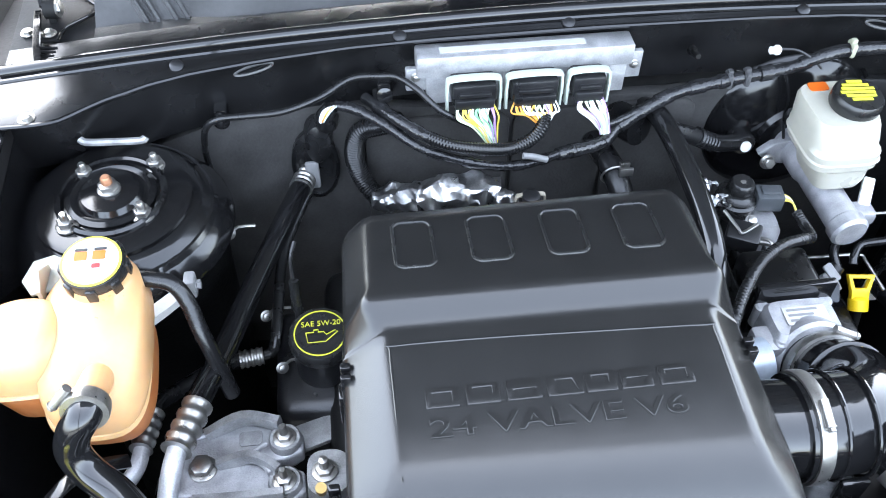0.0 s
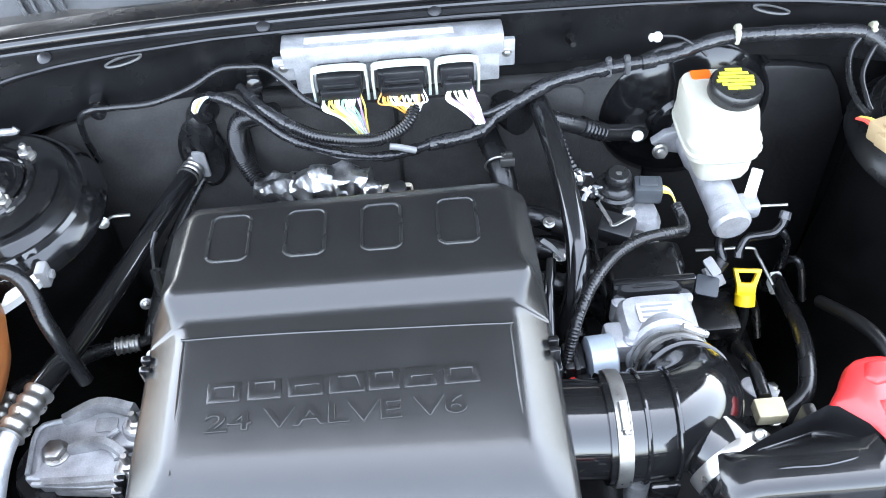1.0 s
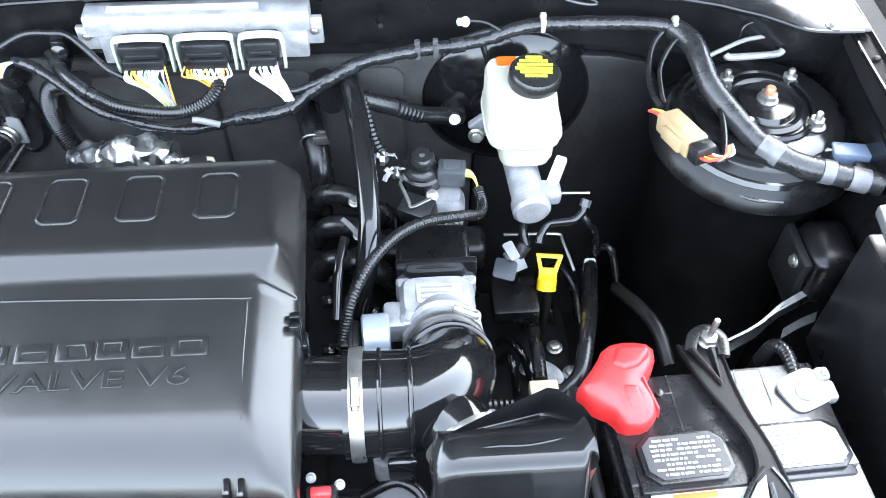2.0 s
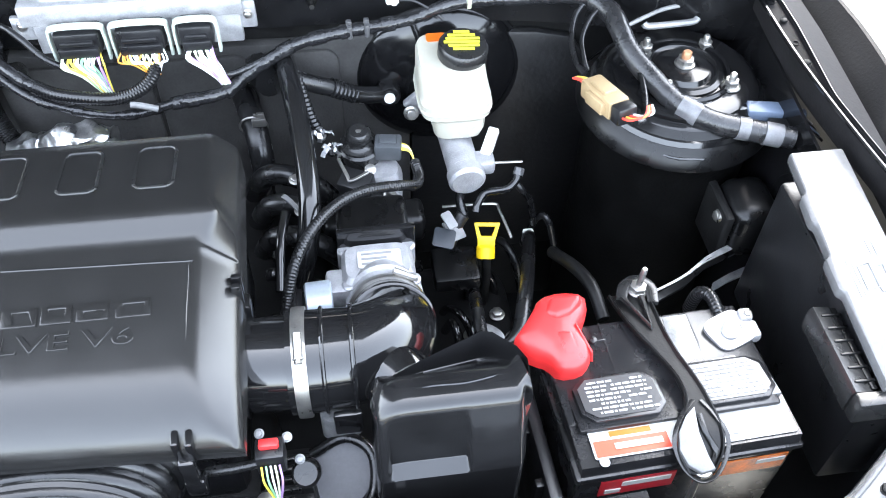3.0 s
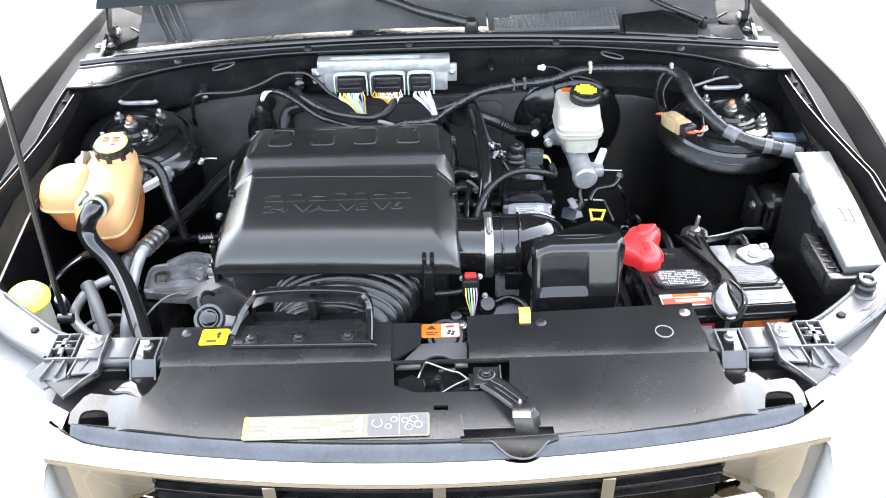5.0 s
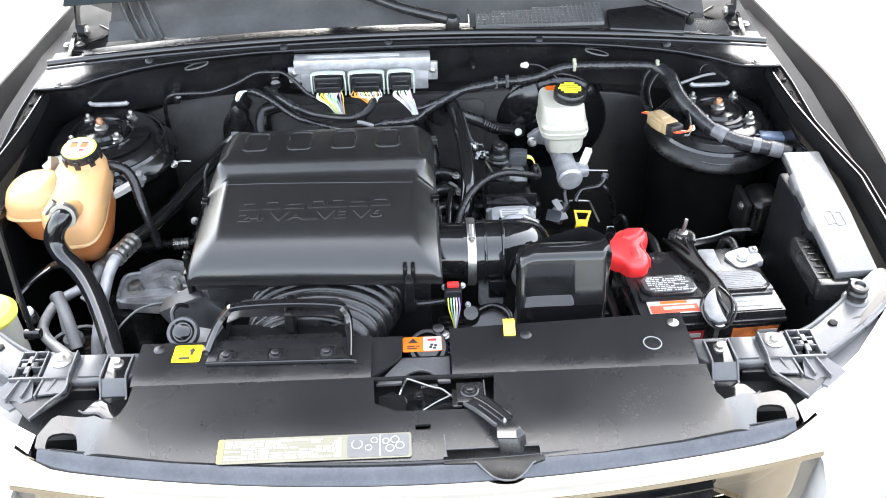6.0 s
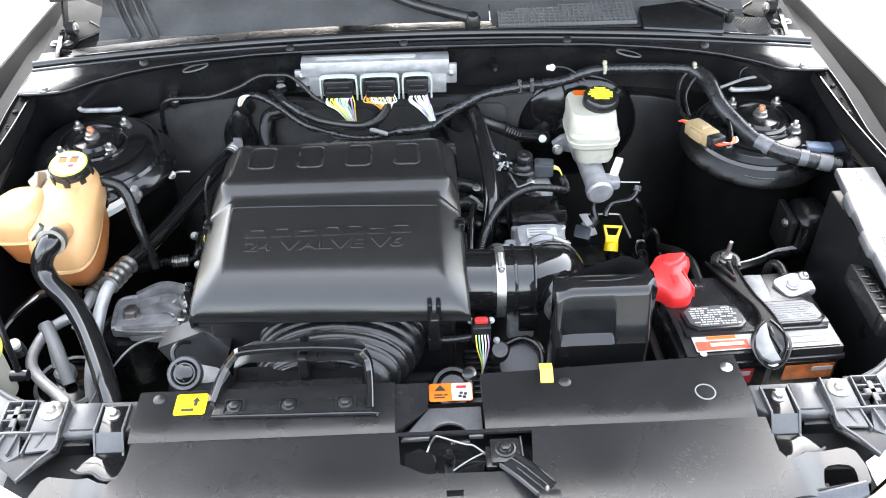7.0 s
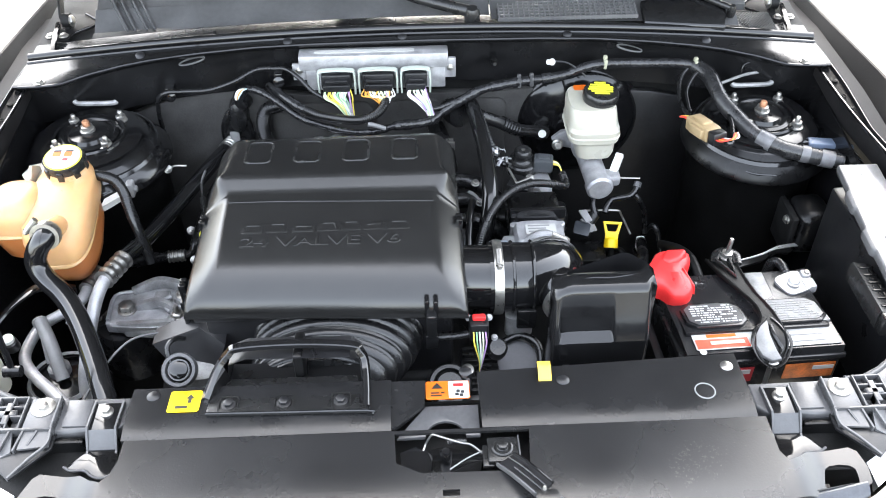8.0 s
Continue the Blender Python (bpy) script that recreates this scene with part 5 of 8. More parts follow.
def reso_front(x, z):
    """Depth of the front: a leaning face with a steeper panel sunk into it above a sloping ledge."""
    lean = 0.258 + 0.392 * max(0.0, z - 0.948)
    step = min(1.0, max(0.0, (z - 0.948) / 0.0095))
    sunk = 0.258 + 0.0125 * step + 0.0118 * max(0.0, (z - 0.9575) / 0.05)
    v = min(1.0, max(0.0, (0.0365 - abs(x - 0.1945)) / 0.0035))
    return lean + max(0.0, sunk - lean) * v * v * (3 - 2 * v)


def reso_ring(z, inset=0.0, front=None, fall=0.0):
    """Outline at one height: many points along the front, few round the back."""
    out = []
    for i in range(69):
        x = 0.1475 + inset + (0.134 - 2 * inset) * i / 68
        edge = 0.012 * (max(0.0, 0.1535 - x) / 0.006) ** 2 + 0.014 * (max(0.0, x - 0.272) / 0.0095) ** 2
        low = 0.017 * (max(0.0, 0.178 - x) / 0.0305) ** 2 * min(1.0, max(0.0, (z - 0.93) / 0.07))
        out.append((x, (reso_front(x, z) if front is None else front) + edge, z - low))
    for x, y in ((0.286, 0.292), (0.288, 0.326), (0.281, 0.340), (0.262, 0.358), (0.253, 0.360), (0.195, 0.336), (0.160, 0.322), (0.150, 0.308), (0.147, 0.285)):
        z2 = z - 0.015 * (max(0.0, 0.178 - x) / 0.0305) ** 2 * min(1.0, max(0.0, (z - 0.93) / 0.07))
        cx, cy = 0.216, 0.315
        out.append((cx + (x - cx) * (1 - inset * 8), max(cy + (y - cy) * (1 - inset * 8), (front or 0.262) + 0.012), z2 - fall * max(0.0, y - 0.31)))
    return out


levels = [0.78, 0.88, 0.93, 0.94, 0.947, 0.948, 0.949, 0.951, 0.953, 0.955, 0.9568, 0.9575, 0.9585, 0.962, 0.967, 0.975, 0.985, 0.995, 1.005, 1.012, 1.0155]
rings = [reso_ring(z) for z in levels]
rings += [reso_ring(1.019, 0.0012, 0.2875, 0.5), reso_ring(1.0215, 0.003, 0.2915, 0.8), reso_ring(1.0228, 0.005, 0.297, 0.95), reso_ring(1.0228, 0.008, 0.306, 0.95), reso_ring(1.0215, 0.012, 0.316, 0.95)]
body = loft(rings)
part("shell", body, surface("resonator_plastic", (0.009, 0.009, 0.0095), 0.15, vary=0.3, scale=18, grain=0.03, grain_scale=120, rough_vary=0.05), reso, angle=50)
part("top_crease", tube([(0.165, 0.303, 1.011), (0.182, 0.303, 1.0195), (0.2, 0.3045, 1.0225), (0.228, 0.304, 1.0225), (0.25, 0.307, 1.0225), (0.268, 0.312, 1.019)], 0.0012, 6, 5), GLOSS, reso)
part("lower_lug", merge(box(0.163, 0.173, 0.236, 0.25, 0.905, 0.918, 0.002), lathe([(0.006, 0), (0.006, 0.004), (0, 0.005)], (0.168, 0.236, 0.911), (0, -1, 0.2), 14)), PLASTIC, reso, "small black fixing lug")

# red plug with wires below the pipe
plug = thing("sensor_plug", (0.055, 0.3, 0.92), "red and black sensor plug with coloured wires", "plug")
part("red_lock", box(0.046, 0.064, 0.298, 0.307, 0.955, 0.962, 0.002), RED, plug)
part("plug_body", box(0.042, 0.068, 0.29, 0.312, 0.925, 0.955, 0.003), PLASTIC, plug)
WIRE = [surface("wire_" + n, c, 0.4, vary=0.05, grain=0) for n, c in (("yellow", (0.75, 0.6, 0.08)), ("white", (0.75, 0.75, 0.72)), ("orange", (0.75, 0.35, 0.06)), ("green", (0.25, 0.5, 0.28)), ("violet", (0.4, 0.25, 0.5)), ("pale_green", (0.6, 0.68, 0.45)), ("red", (0.7, 0.06, 0.04)), ("pale_blue", (0.5, 0.65, 0.68)))]
for i in range(5):
    x = 0.047 + 0.004 * i
    part("wire", tube([(x, 0.288, 0.945), (x + 0.001, 0.279, 0.93), (0.055 + 0.001 * i, 0.276, 0.9), (0.056, 0.28, 0.875)], 0.0011, 6, 4), WIRE[(0, 3, 1, 5, 4)[i]], plug)

# ---- brakes ----
brake = thing("brake_reservoir", (0.295, 0.77, 0.9), "white translucent brake fluid reservoir with black cap", "reservoir")
tiers = [(0.292, 0.772, 0.024, 0.028, 0.9), (0.292, 0.772, 0.031, 0.036, 0.904), (0.293, 0.773, 0.034, 0.039, 0.914), (0.293, 0.774, 0.035, 0.04, 0.932), (0.289, 0.78, 0.045, 0.05, 0.938), (0.288, 0.781, 0.046, 0.051, 0.958), (0.287, 0.784, 0.043, 0.048, 0.964),
         (0.287, 0.786, 0.043, 0.048, 0.972), (0.286, 0.79, 0.0415, 0.046, 0.989), (0.286, 0.791, 0.039, 0.043, 0.9955), (0.29, 0.79, 0.02, 0.02, 0.9965)]
part("tank", loft([squircle(*q, 4.5) for q in tiers]), FLUID, brake, angle=28)
part("seam", loft([squircle(0.2885, 0.7805, 0.0455, 0.0505, 0.9455, 4.5), squircle(0.2885, 0.7805, 0.0475, 0.0525, 0.9475, 4.5), squircle(0.2885, 0.7805, 0.0455, 0.0505, 0.9495, 4.5)]), FLUID, brake)
cap = part("cap", lathe([(0.03, 0), (0.031, 0.002), (0.031, 0.015), (0.028, 0.019), (0.0, 0.019)], (0.3, 0.785, 0.996), (0.06, -0.1, 1), 36), SATIN, brake, "black screw cap with yellow print")
for j, (w, o) in enumerate(((0.013, 0), (0.019, 0.001), (0.022, -0.001), (0.021, 0.001), (0.017, 0), (0.01, 0.001))):
    y = 0.771 + 0.006 * j
    part("print_line", prism([(0.3 + o - w, y), (0.3 + o + w, y), (0.3 + o + w, y + 0.0042), (0.3 + o - w, y + 0.0042)], 0.0, 0.0006, 0, slope=lambda x, yy: 1.0158 + 0.1 * (yy - 0.785) - 0.06 * (x - 0.3)), LIME, cap)
part("warning_label", prism(rounded(0.26, 0.284, 0.816, 0.832, 0.003, 2), 0.9964, 0.9976, 0), ORANGE, brake, "orange printed warning label")
mc = thing("master_cylinder", (0.29, 0.77, 0.85), "cast aluminium brake master cylinder", "master cylinder")
part("bore", lathe([(0.024, 0), (0.024, 0.07), (0.021, 0.08), (0.021, 0.165), (0.024, 0.168), (0.024, 0.182), (0.02, 0.186), (0, 0.186)], (0.283, 0.87, 0.885), (0.075, -1, -0.06), 28), ALU, mc)
part("mount_flange", place(prism(chaikin([(-0.052, 0.0), (-0.03, 0.02), (0.03, 0.02), (0.05, 0.0), (0.03, -0.02), (-0.03, -0.02), (-0.052, 0.0)], 1)[:-1], -0.006, 0.006, 0.002), Matrix.Translation((0.282, 0.838, 0.882)) @ pose(0, 0, 0, 90)), ALU, mc)
part("flange_nut", hexbolt((0.24, 0.822, 0.878), 0.007, 0.01, (0, -1, 0.3)), STEEL, mc)
part("neck", box(0.277, 0.309, 0.745, 0.792, 0.868, 0.91, 0.006), ALU, mc)
part("port_block", box(0.288, 0.335, 0.70, 0.728, 0.868, 0.89, 0.006), ALU, mc)
part("sensor", place(box(-0.007, 0.007, -0.02, 0.02, -0.006, 0.006, 0.002), Matrix.Translation((0.332, 0.735, 0.893)) @ pose(0, 0, 0, 25, 0, -28)), WHITE, mc)
part("brake_line", tube([(0.33, 0.712, 0.879), (0.35, 0.713, 0.877), (0.372, 0.714, 0.875)], 0.0018, 8, 3), STEEL, mc)
part("brake_line", tube([(0.306, 0.668, 0.836), (0.309, 0.676, 0.842), (0.319, 0.687, 0.849), (0.335, 0.685, 0.855), (0.349, 0.683, 0.86), (0.36, 0.69, 0.866), (0.364, 0.697, 0.872)], 0.0055, 10, 5), GLOSS, mc, "black elbow hose")
part("line_nut", hexbolt((0.363, 0.695, 0.87), 0.0062, 0.01, (0.3, 0.6, 0.6), 1.1), ARM, mc)
booster = thing("brake_booster", (0.285, 0.88, 0.78), "black painted brake booster on the firewall", "booster")
part("drum", lathe([(0.118, -0.03), (0.12, 0.0), (0.118, 0.011), (0.108, 0.023), (0.09, 0.033), (0.068, 0.04), (0.05, 0.043), (0.046, 0.05), (0, 0.05)], (0.285, 0.905, 0.885), (0, -1, 0), 44), PAINT, booster)
part("bead", lathe([(0.118, 0), (0.123, 0.003), (0.123, 0.008), (0.118, 0.011)], (0.285, 0.905, 0.885), (0, -1, 0), 44), PAINT, booster)
part("vacuum_port", lathe([(0.016, -0.02), (0.016, 0.014), (0.013, 0.018), (0, 0.018)], (0.213, 0.86, 0.888), (0, -1, 0.15), 22), RUBBER, booster)
part("white_plug", lathe([(0.0075, 0), (0.0075, 0.003), (0, 0.004)], (0.213, 0.841, 0.891), (0, -1, 0.2), 18), WHITE, booster, "round white plug")
part("hose", tube([(0.204, 0.85, 0.89), (0.17, 0.842, 0.9), (0.13, 0.832, 0.925), (0.092, 0.825, 0.945)], 0.0115, 12, 5, ribs=0.0), RUBBER, booster, "black vacuum hose")
part("hose_rib", tube([(0.165, 0.841, 0.902), (0.15, 0.837, 0.912), (0.135, 0.833, 0.923)], 0.0128, 12, 4, ribs=0.002, rib_len=0.006), RUBBER, booster)

# ---- control unit on the firewall ----
pcm = thing("control_unit", (-0.092, 0.86, 0.985), "grey aluminium engine control unit with three plugs", "control unit")
part("case", box(-0.223, 0.039, 0.853, 0.885, 1.028, 1.056, 0.003), ALU, pcm)
part("flange", merge(box(-0.212, 0.034, 0.858, 0.872, 0.986, 1.032, 0.002), box(-0.236, -0.21, 0.86, 0.868, 1.006, 1.038, 0.002), box(0.032, 0.053, 0.86, 0.868, 1.004, 1.042, 0.002)), ALU, pcm)
part("label_strip", box(-0.195, -0.02, 0.862, 0.873, 1.0565, 1.0572, 0), PAPER, pcm)
for x, z in ((-0.224, 1.026), (0.043, 1.024)):
    part("screw", hexbolt((x, 0.86, z), 0.004, 0.005, (0, -1, 0.1)), STEEL, pcm)
CONNECT = surface("pale_green_plastic", (0.42, 0.47, 0.41), 0.4, vary=0.08)
for k, (x0, x1) in enumerate(((-0.189, -0.126), (-0.118, -0.052), (-0.044, 0.006))):
    c = part("plug", merge(box(x0 + 0.005, x1 - 0.005, 0.826, 0.86, 1.004, 1.033, 0.004), box(x0 + 0.008, x1 - 0.008, 0.82, 0.84, 1.0, 1.016, 0.003), box(x0 + 0.012, x1 - 0.012, 0.822, 0.842, 1.018, 1.024, 0.002)), PLASTIC, pcm, "black wiring plug")
    loop = [(x0, 0.836, 0.992), (x0, 0.836, 1.028), (x0 + 0.007, 0.836, 1.0375), (x1 - 0.007, 0.836, 1.0375), (x1, 0.836, 1.028), (x1, 0.836, 0.992)]
    part("lock_frame", strap(loop, 0.011, 0.0036, 4), CONNECT, c, "pale locking frame")
    rnd = random.Random(k)
    cols = ((5, 0, 5, 1, 3, 1, 4), (2, 2, 0, 2, 5, 5, 1), (4, 1, 5, 1, 7, 5, 1))[k]
    ends = ((-0.136, 0.812, 0.957), (-0.074, 0.812, 0.982), (0.006, 0.816, 0.956))[k]
    n = 28 if k < 2 else 22
    for i in range(n):
        f = i / (n - 1)
        x = x0 + 0.009 + (x1 - x0 - 0.018) * f
        bow = rnd.uniform(-0.007, 0.007)
        part("wire", tube([(x, 0.826, 1.006), (x + bow, 0.814 + rnd.uniform(-0.003, 0.002), 0.998), ((x + ends[0]) / 2 + bow, 0.812, (ends[2] + 1.0) / 2 + 0.004), (ends[0] + (f - 0.5) * 0.012, ends[1], ends[2] - rnd.uniform(0, 0.004))], 0.0011, 5, 4), WIRE[rnd.choice((*cols, 1, 5, 4, 7))] if rnd.random() > 0.45 else WIRE[cols[min(6, int(f * 7))]], c)
solo("firewall_stud", hexbolt((0.122, 0.88, 1.024), 0.0038, 0.024, (0, -1, 0.25), 1.6), TOWER, "dark stud on the cowl beam", "stud")

# ---- wiring looms ----
TAPE = surface("loom_tape", (0.014, 0.014, 0.015), 0.09, vary=0.5, scale=120, grain=0.55, grain_scale=150, rough_vary=0.07)
TRUNK = surface("trunk_tape", (0.018, 0.018, 0.019), 0.28, vary=0.5, scale=45, grain=0.25, grain_scale=300)


def loom(name, pts, r, label, ribs=0.0, mat=None, wob=0.1):
    """A wiring loom: its sleeve and, where it is taped, the overlapping wraps of tape."""
    t = thing(name, pts[0], label, "wiring loom")
    part("sleeve", tube(pts, r, 16, 8, ribs=ribs * 0.55, rib_len=0.0036, wobble=0 if ribs else wob), mat or (TAPE if r < 0.012 else TRUNK), t)
    if not ribs and mat is None:
        line = spline(pts, 8)
        run, rnd = 0.0, random.Random(int(r * 1e5) + len(pts))
        gap = 0.03 if r < 0.012 else 0.1
        for a, b in zip(line, line[1:]):
            run += (b - a).length
            if run > gap and (b - a).length > 0.002:
                run, gap = 0.0, rnd.uniform(0.025, 0.06) * (1 if r < 0.012 else 2.6)
                d = (b - a).normalized() * rnd.uniform(0.005, 0.011)
                k = r * rnd.uniform(1.1, 1.2)
                part("tape_wrap", tube([a - d, a - d * 0.7, a + d * 0.7, a + d], k if r < 0.012 else r * 1.03, 12, 1), TAPE if r < 0.012 else TRUNK, t)
    return t


loom("wiring_loom", [(-0.322, 0.862, 0.992), (-0.295, 0.848, 0.992), (-0.265, 0.83, 0.982), (-0.228, 0.805, 0.966), (-0.188, 0.79, 0.956), (-0.14, 0.782, 0.946), (-0.1, 0.782, 0.944), (-0.074, 0.786, 0.948), (-0.05, 0.79, 0.952), (-0.02, 0.80, 0.947), (0.004, 0.812, 0.944)], 0.006, "taped black main wiring loom along the firewall", wob=0.15)
loom("wiring_loom", [(-0.06, 0.788, 0.951), (-0.001, 0.81, 0.944), (0.025, 0.83, 0.95), (0.06, 0.84, 0.967), (0.102, 0.846, 0.986), (0.167, 0.85, 0.997), (0.21, 0.853, 1.0), (0.25, 0.855, 1.006), (0.285, 0.855, 1.02), (0.32, 0.856, 1.025), (0.391, 0.856, 1.024), (0.45, 0.85, 1.025), (0.48, 0.842, 1.024)], 0.0082, "thick taped wiring loom sagging across the firewall", wob=0.18)
loom("wiring_conduit", [(-0.072, 0.817, 0.99), (-0.078, 0.806, 0.98), (-0.092, 0.796, 0.971), (-0.118, 0.788, 0.966), (-0.149, 0.785, 0.97), (-0.189, 0.79, 0.976), (-0.215, 0.802, 0.981)], 0.0085, "ribbed black conduit from the control unit", ribs=0.0016, mat=RUBBER)
loom("wiring_loom", [(-0.205, 0.797, 0.979), (-0.227, 0.81, 0.984), (-0.252, 0.83, 0.991), (-0.268, 0.852, 0.99), (-0.285, 0.88, 0.985)], 0.0075, "taped end of the control unit conduit")
loom("thin_conduit", [(-0.489, 0.87, 0.893), (-0.487, 0.858, 0.94), (-0.477, 0.846, 0.984), (-0.458, 0.842, 0.999), (-0.43, 0.843, 1.0), (-0.385, 0.846, 1.0), (-0.34, 0.852, 1.012), (-0.301, 0.866, 1.026), (-0.265, 0.862, 1.03), (-0.245, 0.857, 1.03), (-0.223, 0.84, 1.022), (-0.199, 0.825, 1.002), (-0.168, 0.82, 0.984), (-0.14, 0.818, 0.968)], 0.0042, "thin ribbed conduit clipped to the firewall", ribs=0.0008, mat=RUBBER)
loom("wire_pair", [(0.004, 0.822, 0.963), (0.02, 0.828, 0.961), (0.05, 0.837, 0.968), (0.08, 0.843, 0.98)], 0.004, "taped wires leaving the third plug")
loom("loom_branch", [(-0.075, 0.778, 0.953), (-0.095, 0.776, 0.962), (-0.105, 0.776, 0.964)], 0.004, "short grey loom branch with cut end", mat=GREYPL)
for x, y, z in ((-0.46, 0.868, 0.985), (-0.262, 0.862, 1.012), (-0.268, 0.872, 0.985)):
    solo("loom_clip", merge(box(x - 0.008, x + 0.008, y - 0.006, y + 0.016, z - 0.012, z + 0.01, 0.003), lathe([(0.01, 0), (0.01, 0.004), (0.004, 0.006)], (x, y - 0.004, z - 0.006), (0, -1, 0.2), 14)), GLOSS, "black plastic loom clip on the firewall", "clip", group="loom clips")
for x, y, z in ((0.188, 0.849, 1.008), (0.318, 0.855, 1.036), (0.477, 0.843, 1.034), (0.166, 0.85, 1.006)):
    solo("loom_tie", merge(box(x - 0.0035, x + 0.0035, y - 0.0092, y + 0.0092, z - 0.018, z + 0.0012, 0.003), box(x - 0.004, x + 0.003, y - 0.004, y + 0.003, z - 0.001, z + 0.006, 0.0015)), surface("pale_tie", (0.34, 0.34, 0.25), 0.5) if x > 0.2 else ARM, "pale cable tie round the loom", "cable tie", group="loom ties")
hook = thing("hook_cable", (0.223, 0.868, 1.02), "small pale ball end on a thin cable", "cable end")
part("ball", lathe([(0.002, -0.009), (0.005, -0.007), (0.0045, -0.003), (0.0065, 0), (0.006, 0.004), (0.0025, 0.007)], (0.223, 0.862, 1.028), (1, 0, 0), 16), WHITE, hook)
part("cable", tube([(0.23, 0.862, 1.029), (0.25, 0.858, 1.028), (0.272, 0.852, 1.016), (0.285, 0.85, 1.004)], 0.0018, 6, 5), RUBBER, hook)
solo("thin_cable", tube([(0.245, 0.86, 0.995), (0.256, 0.85, 0.96), (0.258, 0.848, 0.93), (0.263, 0.84, 0.9)], 0.0022, 6, 5), RUBBER, "thin black cable beside the reservoir", "cable")

# right hand loom, plug and trunk
loom("wiring_loom", [(0.478, 0.845, 1.022), (0.495, 0.82, 1.018), (0.5, 0.79, 1.012), (0.507, 0.762, 1.0), (0.524, 0.73, 0.988), (0.55, 0.69, 0.975), (0.585, 0.663, 0.967), (0.63, 0.648, 0.961), (0.68, 0.632, 0.957)], 0.0135, "thick taped wiring trunk to the fuse box", wob=0.08)
for p, q in (((0.553, 0.687, 0.974), (0.572, 0.67, 0.97)), ((0.615, 0.652, 0.963), (0.628, 0.648, 0.962)), ((0.645, 0.642, 0.96), (0.665, 0.636, 0.958))):
    solo("tape_band", tube([p, tuple((a + b) / 2 for a, b in zip(p, q)), q], 0.0145, 14, 3), surface("grey_tape", (0.12, 0.12, 0.125), 0.36, vary=0.4, scale=60), "grey cloth tape round the wiring trunk", "tape", group="tape bands")
loom("thin_conduit", [(0.47, 0.846, 1.024), (0.452, 0.83, 1.01), (0.442, 0.80, 0.998), (0.44, 0.765, 0.99), (0.445, 0.74, 0.988)], 0.004, "thin conduit looping to the beige plug", ribs=0.0008, mat=RUBBER)
loom("thin_conduit", [(0.49, 0.835, 1.022), (0.468, 0.815, 1.018), (0.452, 0.79, 1.005), (0.449, 0.76, 0.995), (0.45, 0.745, 0.99)], 0.003, "thin cable loop above the beige plug", mat=RUBBER)
loom("thin_conduit", [(0.507, 0.77, 1.0), (0.512, 0.73, 0.992), (0.508, 0.69, 0.985), (0.496, 0.655, 0.985), (0.482, 0.645, 0.99)], 0.004, "thin conduit below the beige plug", ribs=0.0008, mat=RUBBER)
beige = thing("inline_plug", (0.457, 0.69, 0.98), "beige plastic inline plug with red and orange wires", "plug")
m = Matrix.Translation((0.458, 0.69, 0.992)) @ pose(0, 0, 0, -8, 0, 18)
part("plug_body", place(merge(box(-0.014, 0.014, -0.028, 0.034, -0.012, 0.012, 0.003), box(-0.02, -0.012, -0.02, 0.015, -0.008, 0.008, 0.002), box(-0.009, 0.009, -0.01, 0.02, 0.01, 0.016, 0.002)), m), BEIGE, beige)
part("socket", place(box(-0.013, 0.013, -0.046, -0.028, -0.011, 0.011, 0.003), m), PLASTIC, beige)
for i in range(4):
    part("wire", tube([m @ Vector((-0.008 + 0.005 * i, -0.044, 0)), m @ Vector((-0.004 + 0.006 * i, -0.056, 0.002)), m @ Vector((0.014 + 0.004 * i, -0.058, 0.004)), m @ Vector((0.028 + 0.002 * i, -0.044, 0.004))], 0.0015, 6, 4), WIRE[(6, 2, 6, 1)[i]], beige)
    part("wire", tube([m @ Vector((-0.006 + 0.004 * i, 0.033, 0)), m @ Vector((-0.008 + 0.003 * i, 0.044, 0.003)), m @ Vector((-0.012 + 0.002 * i, 0.054, 0.002))], 0.0015, 6, 4), WIRE[(6, 6, 2, 0)[i]], beige)
tower_plug = thing("tower_plug", (0.69, 0.68, 0.93), "blue grey wiring plugs beside the strut tower", "plug")
BLUEG = surface("blue_grey_plastic", (0.13, 0.165, 0.23), 0.35, vary=0.15)
part("plug_body", place(merge(box(-0.03, 0.03, -0.011, 0.011, -0.01, 0.01, 0.003), box(0.028, 0.044, -0.008, 0.004, -0.008, 0.006, 0.002)), Matrix.Translation((0.67, 0.682, 0.955)) @ pose(0, 0, 0, 0, 0, -10)), BLUEG, tower_plug)
part("plug_tail", tube([(0.645, 0.685, 0.956), (0.61, 0.69, 0.962), (0.575, 0.698, 0.968), (0.545, 0.705, 0.968)], 0.006, 10, 4), GREYPL, tower_plug)
part("plug_body", place(box(-0.02, 0.02, -0.008, 0.008, -0.007, 0.007, 0.002), Matrix.Translation((0.678, 0.655, 0.955)) @ pose(0, 0, 0, 0, 0, -12)), PLASTIC, tower_plug)
for i in range(4):
    part("wire", tube([(0.695, 0.675 - 0.008 * i, 0.957), (0.71, 0.672 - 0.009 * i, 0.953), (0.722, 0.665 - 0.01 * i, 0.945)], 0.0018, 6, 3), (GREYPL, RUBBER, BLUEG, RUBBER)[i], tower_plug)
loom("thin_cable", [(0.505, 0.805, 1.004), (0.53, 0.818, 1.005), (0.566, 0.836, 1.006), (0.59, 0.84, 1.008), (0.612, 0.842, 1.009)], 0.0028, "grey cable to the cowl beam", mat=GREYPL, wob=0.0)
